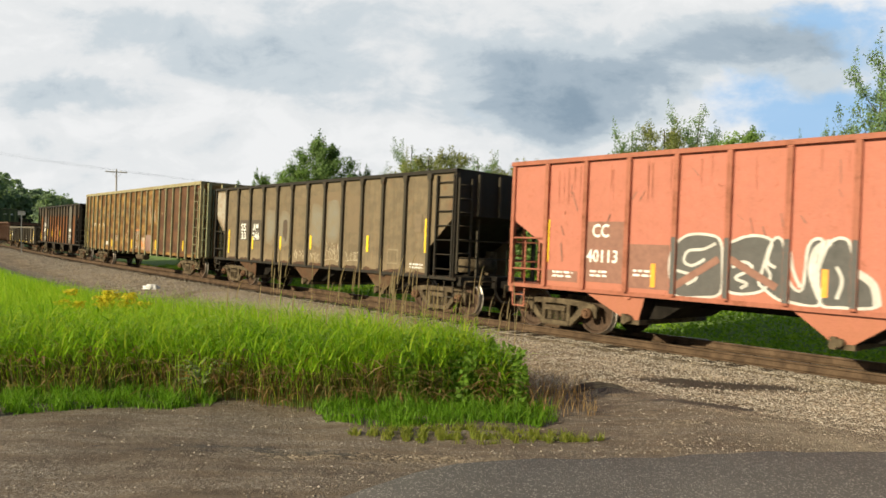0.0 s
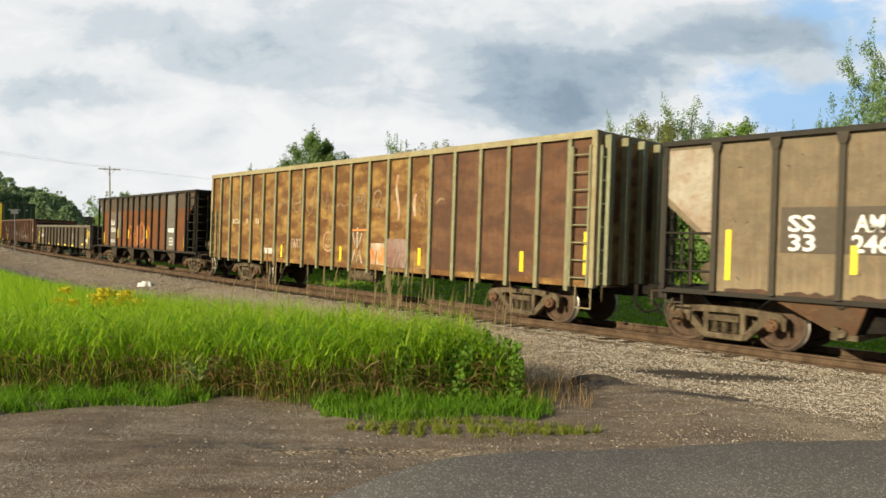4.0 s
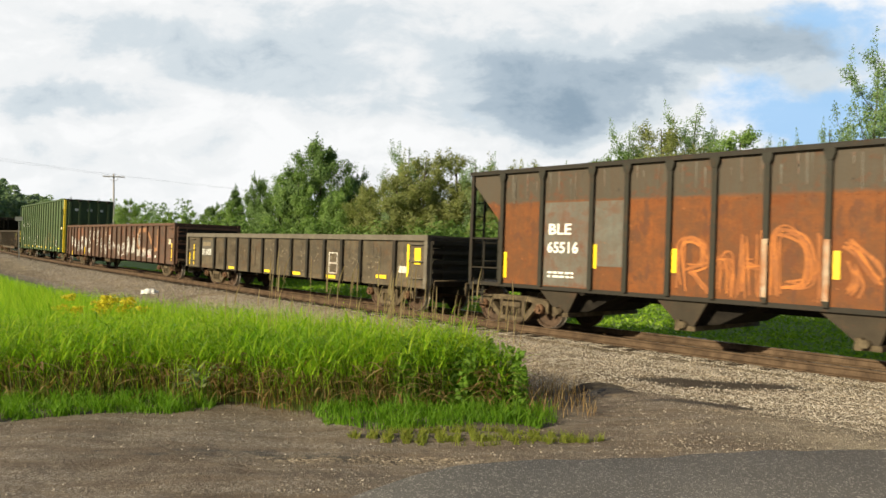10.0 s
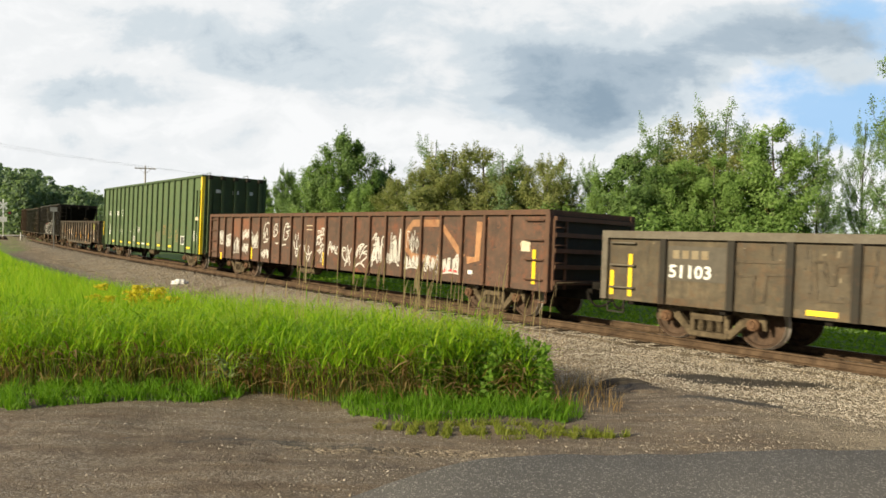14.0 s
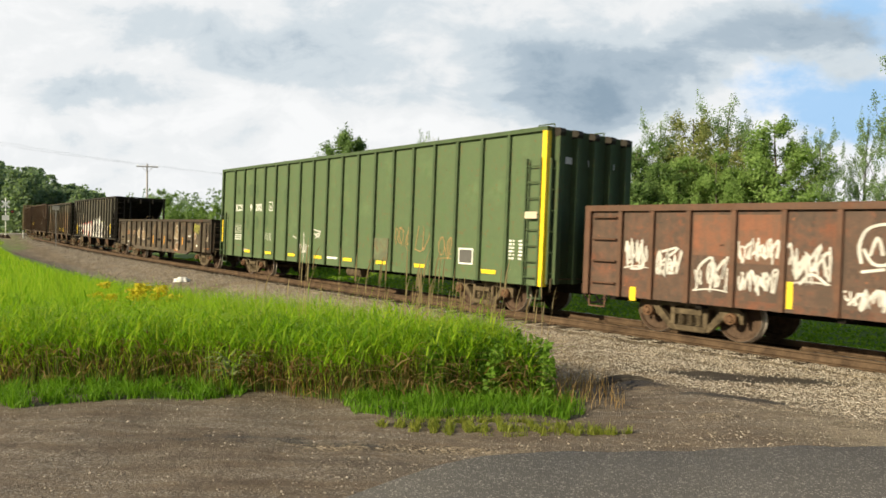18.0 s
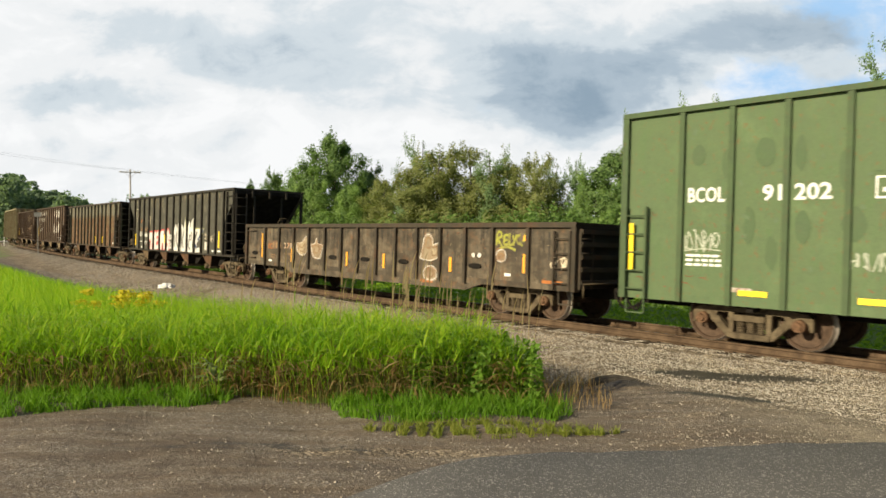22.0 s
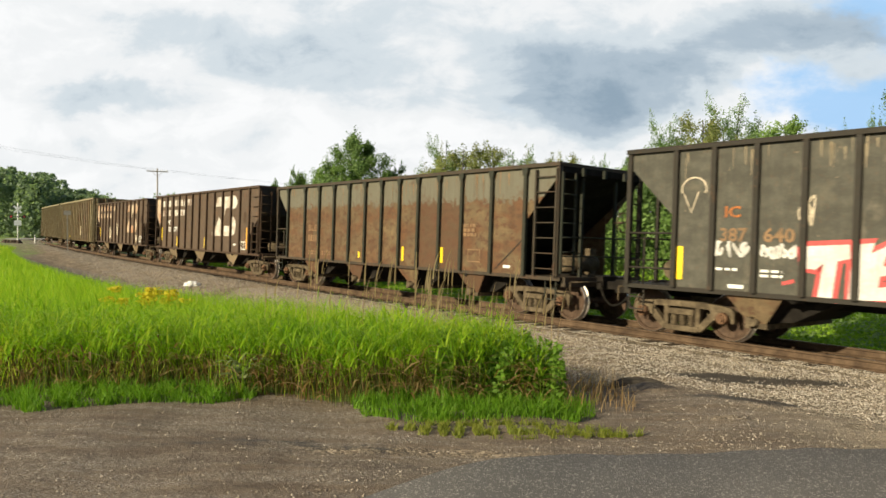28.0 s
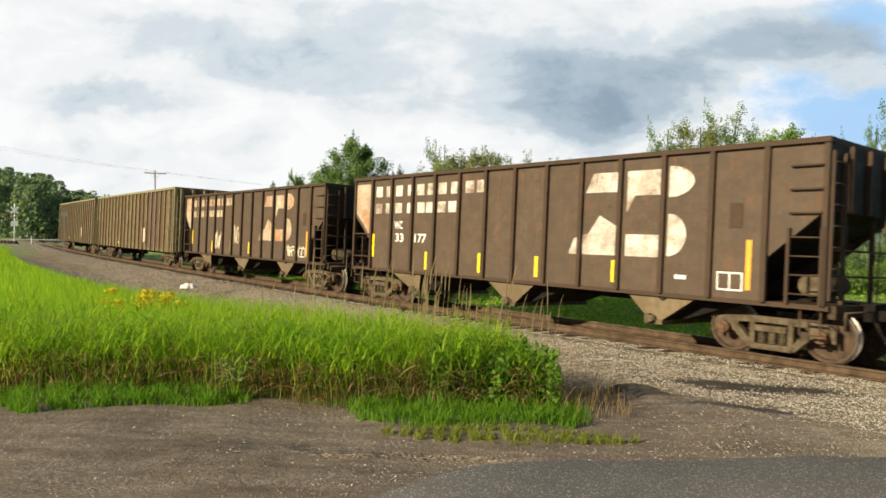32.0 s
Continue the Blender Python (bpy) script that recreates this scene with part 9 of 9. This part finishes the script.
def build_trees():
    # leaf colours with aerial haze mixed in: less saturated, blue raised
    deep = [(0.066, 0.118, 0.036), (0.122, 0.200, 0.062), (0.195, 0.280, 0.092)]
    mid = [(0.100, 0.172, 0.042), (0.172, 0.272, 0.070), (0.268, 0.372, 0.110)]
    olive = [(0.112, 0.142, 0.044), (0.192, 0.222, 0.074), (0.300, 0.296, 0.104)]
    pale = [(0.092, 0.158, 0.062), (0.158, 0.242, 0.102), (0.240, 0.330, 0.160)]
    spr = [(0.060, 0.112, 0.036), (0.106, 0.178, 0.056), (0.172, 0.250, 0.082)]
    tree_meshes("maple", 1, 10, 2.75, 66000, 0.100, deep, "dome", 0.05, 0.04)
    tree_meshes("ash", 2, 10, 2.8, 42000, 0.095, mid, "round", 0.2, 0.06)
    tree_meshes("birch", 3, 10, 2.2, 38000, 0.084, olive, "column", 0.3, 0.08)
    tree_meshes("aspen", 4, 12, 2.4, 24000, 0.086, pale, "column", 0.7, 0.12)
    tree_meshes("poplar", 5, 14, 3.2, 23000, 0.095, pale, "column", 0.9, 0.14)
    tree_meshes("spruce", 6, 10, 2.3, 38000, 0.084, spr, "cone", 0.2, 0.03)
    tree_meshes("scrub", 7, 3.2, 2.0, 9500, 0.098, [(0.070, 0.128, 0.030), (0.122, 0.205, 0.048), (0.198, 0.290, 0.078)], "round", 0.2, 0.02)

    def at(px, dist):
        """Plan position for a bearing, given as a fraction of the view's half width, and a distance ahead."""
        return px * dist * 0.6111, dist

    rows = [
        # kind, bearing, distance, height, width factor
        ("spruce", -0.455, 62, 7.4, 1.0), ("ash", -0.475, 60, 6.0, 1.0), ("maple", -0.515, 70, 6.2, 1.0), ("ash", -0.56, 66, 5.2, 1.1),
        ("ash", -0.70, 88, 7.6, 1.2), ("scrub", -0.66, 80, 4.6, 1.2), ("ash", -0.61, 84, 5.8, 1.2), ("ash", -0.735, 92, 6.4, 1.1),
        ("maple", -0.405, 58, 8.3, 0.62), ("maple", -0.36, 56, 7.6, 0.8), ("maple", -0.27, 55, 11.3, 1.05), ("ash", -0.315, 53, 8.2, 1.0), ("maple", -0.19, 57, 8.6, 0.85),
        ("ash", -0.235, 50, 6.4, 1.1), ("birch", -0.155, 50, 6.9, 1.4), ("aspen", -0.078, 48, 9.7, 0.95), ("birch", -0.03, 47, 8.9, 1.35), ("birch", -0.10, 46, 7.4, 1.5),
        ("birch", 0.03, 47, 9.0, 1.4), ("aspen", 0.085, 46, 8.6, 1.15), ("birch", 0.13, 46, 7.6, 1.5), ("birch", 0.18, 45, 8.0, 1.3), ("aspen", 0.225, 48, 8.0, 0.8), ("aspen", 0.275, 48, 8.2, 0.8),
        ("maple", 0.37, 42, 8.4, 1.2), ("ash", 0.32, 43, 7.0, 1.0), ("aspen", 0.42, 46, 10.8, 0.9), ("birch", 0.50, 46, 10.9, 1.3), ("aspen", 0.565, 48, 12.4, 1.15),
        ("ash", 0.47, 42, 7.6, 1.1), ("ash", 0.555, 41, 7.8, 1.0), ("ash", 0.68, 42, 10.0, 1.15), ("birch", 0.62, 44, 8.6, 1.3), ("poplar", 0.775, 42, 9.6, 0.75), ("poplar", 0.88, 44, 10.6, 0.65),
        ("poplar", 0.985, 37, 13.2, 0.95), ("poplar", 1.06, 36, 14.2, 1.0), ("ash", 1.16, 36, 11, 1.0), ("poplar", 1.28, 34, 12, 1.0),
    ]
    words = {"spruce": "dark green spruce with a pointed crown", "maple": "dense deep green broadleaf tree", "ash": "green broadleaf tree with an uneven crown",
             "birch": "olive green birch with thin upright limbs", "aspen": "tall pale green aspen with an open crown", "poplar": "tall sparse poplar with gaps showing sky",
             "scrub": "green shrub at the foot of the trees"}
    rng = random.Random(8)
    for k, (kind, b, d, h, wide) in enumerate(rows):
        x, y = at(b, d)
        plant(kind, x, y, h * 0.95 + 0.3, words[kind], rng.uniform(0, 360), wide=wide)
    for k in range(34):
        b = -0.50 + k * 0.036 + rng.uniform(-0.02, 0.02)
        d = rng.uniform(38, 44) if b > 0 else rng.uniform(44, 52)
        x, y = at(b, d)
        plant("scrub", x, y, rng.uniform(2.2, 4.2), "green shrub at the foot of the trees", rng.uniform(0, 360), "bush", "shrubs along the trees", 1.2)


def build_low_scrub():
    rng = random.Random(15)
    for k in range(12):
        b, d = 0.74 + k * 0.04, rng.uniform(36, 41)
        plant("scrub", b * d * 0.6111, d, rng.uniform(1.3, 1.9), "low green shrub beyond the rails", rng.uniform(0, 360), "bush", "shrubs along the trees", 1.5)


def build_far_woods():
    """Woods across the fields, too far to tell the trees apart."""
    r = np.random.RandomState(77)
    cs = []
    for k in range(300):
        if k < 130:
            b, d = r.uniform(-1.25, -0.82), r.uniform(125, 175)
            top = np.interp(b, [-1.2, -1.0, -0.9, -0.82], [15.5, 13.5, 9.5, 8.0]) * r.uniform(0.75, 1.0) * d / 145
        else:
            b, d = r.uniform(-1.0, 1.3), r.uniform(190, 260)
            top = r.uniform(9, 14)
        x, y = b * d * 0.6111, d
        w = r.uniform(2.2, 4.2)
        m = 620 if k < 130 else 160
        u = r.uniform(0, 1, m) ** 0.7
        rad = w * np.sqrt(np.clip(1.05 - u, 0, 1)) * r.uniform(0.5, 1.05, m)
        a = r.uniform(0, 6.283, m)
        cs.append(np.stack([x + np.cos(a) * rad, y + np.sin(a) * rad, u * top], 1))
    v, q = quads(r, np.concatenate(cs), 0.55, 0.6)
    # leaf green paled and greyed to carry the haze of distance
    mat = foliage("hazed_far_wood_leaf", [(0.13, 0.185, 0.12), (0.18, 0.245, 0.16), (0.235, 0.31, 0.20)], 0.5)
    tagged(new("far_woods", numpy_mesh("far_woods", v, q, [mat])), "dark green woods far beyond the crossing", "woods", kind="stuff")


def build_stones():
    """Loose ballast and gravel: small broken stones lying on the ground."""
    r = np.random.RandomState(19)
    # a broken stone: a lopsided block with its top corners knocked off
    bv = np.array([(-1, -0.8, -0.6), (0.9, -1, -0.6), (1, 0.9, -0.6), (-0.8, 1, -0.6), (-0.6, -0.5, 0.7), (0.5, -0.7, 0.9), (0.7, 0.4, 0.6), (-0.3, 0.7, 0.8)]) * 0.85
    bf = np.array([(0, 1, 5), (0, 5, 4), (1, 2, 6), (1, 6, 5), (2, 3, 7), (2, 7, 6), (3, 0, 4), (3, 4, 7), (4, 5, 6), (4, 6, 7)])

    def lay(name, x, y, size, mat, label, sink=0.25):
        n = len(x)
        z = ground_height(x, y)
        sc = size[:, None] * r.uniform(0.6, 1.2, (n, 3))
        sc[:, 2] *= 0.7
        a = r.uniform(0, 6.283, n)
        v = bv[None] * sc[:, None, :] * r.uniform(0.72, 1.12, (n, len(bv), 1))
        ca, sa = np.cos(a)[:, None], np.sin(a)[:, None]
        v = np.stack([v[..., 0] * ca - v[..., 1] * sa, v[..., 0] * sa + v[..., 1] * ca, v[..., 2]], 2)
        v += np.stack([x, y, z + size * (sink - 0.15)], 1)[:, None, :]
        f = (bf[None] + (np.arange(n) * len(bv))[:, None, None]).reshape(-1, 3)
        tagged(new(name, numpy_mesh(name, v.reshape(-1, 3), f, [mat])), label, "gravel", kind="stuff")

    rock = mottled("ballast_stone", [(0.10, 0.084, 0.066), (0.255, 0.222, 0.18), (0.395, 0.352, 0.295), (0.60, 0.552, 0.48)], 20, 0.9, 0.0, island=True)
    n = 110000
    s, off = r.uniform(-24, 13, n), r.uniform(0.86, 5.6, n)
    keep = r.uniform(0, 1, n) < np.clip(1.25 - (off - 0.86) / 5.5, 0.25, 1)
    s, off = s[keep], off[keep]
    tx, ty, th = np.interp(s, _S, _X), np.interp(s, _S, _Y), np.interp(s, _S, _TH)
    x, y = tx + np.sin(th) * off, ty - np.cos(th) * off
    seen = (x > -9.5) & (y < 28) & (np.abs(x) < y * 0.70)
    keep = seen & (r.uniform(0, 1, len(x)) > oil_and_shadow(x, y) * 1.05)
    x, y = x[keep], y[keep]
    lay("ballast", x, y, 0.008 + 0.013 * r.uniform(0, 1, len(x)) ** 1.8, rock, "grey broken stone ballast beside the rails")
    # the long shoulder that runs back along the train
    n = 26000
    s, off = r.uniform(-70, -12, n), 1.0 + 5.2 * r.uniform(0, 1, n) ** 0.9
    tx, ty, th = np.interp(s, _S, _X), np.interp(s, _S, _Y), np.interp(s, _S, _TH)
    lay("shoulder_ballast", tx + np.sin(th) * off, ty - np.cos(th) * off, r.uniform(0.018, 0.05, n), mottled("dark_ballast_stone", [(0.085, 0.070, 0.056), (0.19, 0.165, 0.137), (0.29, 0.255, 0.215), (0.46, 0.41, 0.355)], 20, 0.9, 0.0, island=True), "brown-grey ballast on the shoulder of the track", 0.2)
    n = 5000
    s, off = r.uniform(-125, -60, n), 1.0 + 3.6 * r.uniform(0, 1, n)
    tx, ty, th = np.interp(s, _S, _X), np.interp(s, _S, _Y), np.interp(s, _S, _TH)
    lay("far_ballast", tx + np.sin(th) * off, ty - np.cos(th) * off, r.uniform(0.03, 0.065, n), bpy.data.materials["dark_ballast_stone"], "brown-grey ballast near the crossing", 0.2)
    pebble = mottled("gravel_stone", [(0.08, 0.06, 0.044), (0.165, 0.132, 0.10), (0.29, 0.245, 0.19), (0.55, 0.49, 0.41)], 20, 0.9, 0.0, island=True)
    n = 44000
    x, y = r.uniform(-7, 9, n), r.uniform(4.4, 10.5, n)
    e = np.interp(x, ROAD_X, ROAD_Y)
    l, _ = from_track(x, y)
    band = np.exp(-((y - e - 0.35) / 0.4) ** 2) + 0.3 + 0.35 * (x > 1.6) + 0.3 * (smooth_noise(x, y, 1.6, 61) > 0.25)
    band = band + 1.2 * np.clip(spot(x, y, 2.45, 7.27, 0.45, 0.12) + spot(x, y, 4.6, 8.4, 1.4, 0.5) + spot(x, y, 2.05, 10.2, 0.7, 0.4), 0, 1)
    keep = (r.uniform(0, 1, n) > oil_and_shadow(x, y) * 1.2) & (y > e + 0.02) & (l > 1.8) & ~in_grass(x, y, l) & (r.uniform(0, 1, n) < band * 0.75)
    x, y = x[keep], y[keep]
    lay("gravel", x, y, 0.004 + 0.010 * r.uniform(0, 1, len(x)) ** 2, pebble, "loose pale gravel on the dirt verge", 0.3)


build_grass()
build_weeds()
build_trees()
build_low_scrub()
build_far_woods()
build_stones()
# ---- small things by the track ----
def gz(x, y):
    return float(ground_height(np.array([x]), np.array([y]))[0])


def build_pole():
    x, y = -40.4, 90.0
    ob = thing("utility_pole", "grey wooden utility pole with one crossarm", "utility pole", m=pose(x, y, gz(x, y) - 0.3, 0, 0, 28))
    bm = bmesh.new()
    rod(bm, (0, 0, 0), (0, 0, 10.4), 0.14, 0.09, 10)
    part("shaft", bm, M["pole"], ob)
    bm = bmesh.new()
    box(bm, -1.25, 1.25, -0.18, -0.06, 9.95, 10.08)
    for q in (-1, 1):
        beam(bm, (q * 0.6, -0.12, 9.95), (0, -0.12, 9.3), 0.04, 0.04)
    part("crossarm", bm, M["pole"], ob)
    for q in (-1.1, -0.5, 0.5, 1.1):
        bm = bmesh.new()
        rod(bm, (q, -0.12, 10.08), (q, -0.12, 10.24), 0.045, 0.03, 8)
        part("insulator", bm, M["white"], ob)
    wire = mottled("cable_grey", [(0.10, 0.10, 0.10), (0.16, 0.16, 0.16)], 3, 0.6, 0.0)
    for k, q in enumerate((-1.1, -0.5, 0.5, 1.1)):
        bm = bmesh.new()
        p = Vector((x + q * math.cos(radians(28)), y + q * math.sin(radians(28)), gz(x, y) + 9.95))
        for end in (Vector((-50.0, 10.0, 12.5)), Vector((30.0, 190.0, 9.8))):
            prev = p
            for i in range(1, 13):
                u = i / 12
                c = p.lerp(end + Vector((q, 0, 0)), u) - Vector((0, 0, 5.0 * u * (1 - u)))
                rod(bm, prev, c, 0.0045, n=4, caps=False)
                prev = c
        tagged(new("power_cable", mesh_of("power_cable", bm, wire)), "thin sagging power cable on the utility pole", "cable", "power cables")


def build_signal():
    x, y = -60.55, 93.0
    ob = thing("crossing_signal", "white level crossing mast with crossbuck and red lamps", "crossing signal", m=pose(x, y, 0.0, 0, 0, 33))
    white = plain("mast_white", (0.78, 0.78, 0.76), 0.5)
    black = plain("lamp_black", (0.02, 0.02, 0.02), 0.6)
    bm = bmesh.new()
    rod(bm, (0, 0, -0.3), (0, 0, 5.3), 0.075, 0.07, 10)
    rod(bm, (0, 0, -0.3), (0, 0, 0.5), 0.14, 0.12, 10)
    part("mast", bm, white, ob)
    for a in (45, -45):
        bm = bmesh.new()
        c, s_ = math.cos(radians(a)) * 0.62, math.sin(radians(a)) * 0.62
        beam(bm, (-c, -0.1 - (0.02 if a > 0 else 0), 4.45 - s_), (c, -0.1 - (0.02 if a > 0 else 0), 4.45 + s_), 0.03, 0.23)
        part("crossbuck_board", bm, white, ob)
    bm = bmesh.new()
    box(bm, -0.42, 0.42, -0.13, -0.1, 2.35, 3.0)
    part("sign_plate", bm, white, ob)
    bm = bmesh.new()
    rod(bm, (-0.75, -0.05, 3.5), (0.75, -0.05, 3.5), 0.04, n=8)
    part("lamp_arm", bm, black, ob)
    for q, glow in ((-0.75, 1.4), (0.75, 0.3)):
        bm = bmesh.new()
        rod(bm, (q, -0.05, 3.5), (q, -0.10, 3.5), 0.24, n=20)
        rod(bm, (q, -0.05, 3.5), (q, 0.15, 3.5), 0.14, n=12)
        lamp = part("lamp", bm, black, ob)
        bm = bmesh.new()
        rod(bm, (q, -0.10, 3.5), (q, -0.14, 3.5), 0.10, 0.08, 16)
        part("lens", bm, plain("red_lens", (0.30, 0.02, 0.015), 0.3, 0.0, glow * 0.4), lamp, "glowing red lens")
    bm = bmesh.new()
    for i in range(14):
        a = radians(i * 26)
        rod(bm, (1.2 * math.cos(a) * (0.6 + 0.4 * (i % 2)), 0.5 * math.sin(a) - 1.2, -0.1), (1.0 * math.cos(a), 0.45 * math.sin(a) - 1.2, 0.42), 0.3, 0.12, 6)
    m = mesh_of("dirt_pile", bm, mottled("dark_soil", [(0.05, 0.035, 0.025), (0.1, 0.075, 0.055)], 5, 0.95, 0.05))
    d = new("dirt_pile", m)
    d.matrix_world = pose(x + 0.6, y - 1.0, 0.02)
    tagged(d, "pile of dark soil at the foot of the mast", "dirt pile")


def build_posts():
    grey = mottled("galvanised", [(0.22, 0.22, 0.21), (0.32, 0.32, 0.30)], 6, 0.6, 0.0, metal=0.3)
    x, y = -36.3, 62.7
    ob = thing("trackside_sign", "thin grey sign post beside the track", "sign post", m=pose(x, y, gz(x, y), 0, 0, 30))
    bm = bmesh.new()
    box(bm, -0.04, 0.04, -0.03, 0.03, -0.2, 3.6)
    part("post", bm, grey, ob)
    bm = bmesh.new()
    box(bm, -0.28, 0.28, -0.06, -0.03, 3.35, 3.72)
    part("sign_plate", bm, grey, ob)
    x, y = -58.1, 92.8
    ob = thing("marker_post", "short white marker post near the crossing", "marker post", m=pose(x, y, 0.0))
    bm = bmesh.new()
    rod(bm, (0, 0, -0.2), (0, 0, 1.05), 0.07, 0.06, 8)
    part("post", bm, M["white"], ob)
    bm = bmesh.new()
    rod(bm, (0, 0, 0.85), (0, 0, 0.98), 0.075, n=8)
    part("band", bm, grey, ob)


def build_litter():
    bm = bmesh.new()
    bmesh.ops.create_icosphere(bm, subdivisions=3, radius=1.0)
    for v in bm.verts:
        n = noise.noise(v.co * 2.3) * 0.35 + noise.noise(v.co * 6) * 0.16
        v.co = Vector((v.co.x * 0.33, v.co.y * 0.2, max(-0.05, v.co.z * 0.15))) * (1 + n)
    ob = new("plastic_bag", mesh_of("plastic_bag", bm, plain("bag_white", (0.75, 0.74, 0.72), 0.45)))
    ob.matrix_world = pose(-12.1, 30.3, gz(-12.1, 30.3) + 0.06, 0, 0, 20)
    tagged(ob, "crumpled white plastic bag lying on the ballast", "litter")
    # a worn tyre, half buried in the dirt
    bm = bmesh.new()
    R, r = 0.34, 0.12
    n, m = 36, 12
    rings = []
    for i in range(n):
        a = 2 * math.pi * i / n
        lug = 1.05 if i % 2 else 0.97
        rings.append([bm.verts.new(((R + r * math.cos(b) * (lug if math.cos(b) > 0.3 else 1)) * math.cos(a), (R + r * math.cos(b) * (lug if math.cos(b) > 0.3 else 1)) * math.sin(a), r * 0.9 * math.sin(b))) for b in [2 * math.pi * k / m for k in range(m)]])
    for i in range(n):
        for k in range(m):
            bm.faces.new((rings[i][k], rings[(i + 1) % n][k], rings[(i + 1) % n][(k + 1) % m], rings[i][(k + 1) % m]))
    ob = new("old_tyre", mesh_of("old_tyre", bm, mottled("rubber", [(0.03, 0.026, 0.021), (0.075, 0.062, 0.048)], 8, 0.85, 0.01)))
    ob.matrix_world = pose(2.16, 9.45, gz(2.16, 9.45) - 0.1, 9, -4, 30)
    tagged(ob, "black worn tyre half sunk in the dirt", "tyre")
    # rail end pieces and boards lying beyond the track
    for k, (s, off, L) in enumerate(((3.2, -2.0, 1.2), (-1.2, -2.2, 0.9), (6.8, -2.1, 0.7))):
        bm = bmesh.new()
        prism(bm, [(-L / 2, 0), (L / 2, 0), (L / 2 - 0.06, 0.07), (-L / 2 + 0.03, 0.09)], -0.11, 0.11)
        ob = new("concrete_chunk", mesh_of("concrete_chunk", bm, mottled("pale_concrete", [(0.3, 0.29, 0.27), (0.48, 0.46, 0.43)], 6, 0.9, 0.01)))
        x, y, z, th = track(s)
        px, py = x + math.sin(th) * off, y - math.cos(th) * off
        ob.matrix_world = pose(px, py, gz(px, py) - 0.01, 0, 0, math.degrees(th) + 8 * k)
        tagged(ob, "pale broken concrete piece beside the far rail", "concrete", "concrete pieces")


build_pole()
build_signal()
build_posts()
build_litter()
# ---- what moves ----
def motions():
    """The train rolls by: every car on its two trucks along the track, every wheelset turning with the way made."""
    for car, mid, half in CARS:
        rows = []
        for k in range(65):
            t = k * 0.5
            s = mid + travelled(t)
            a, b = track_pose(s - half), track_pose(s + half)
            p, q = a.translation, b.translation
            d = (q - p).normalized()
            m = Matrix.Translation((p + q) / 2) @ Matrix.Rotation(math.atan2(d.y, d.x), 4, "Z") @ Matrix.Rotation(-math.asin(d.z), 4, "Y") @ Matrix.Rotation(-BANK, 4, "X")
            rows.append((t, m))
        walk(car, rows)
    for w in WHEELSETS:
        x, y, z = w.location
        start_at = (x + hash_turn(w.parent.location.x)) * 40
        walk(w, [(k * 0.1, pose(x, y, z) @ Matrix.Rotation(radians(start_at) + travelled(k * 0.1) / 0.457, 4, "Y")) for k in range(321)])


def hash_turn(x):
    return (x * 7.31) % 3.0


motions()
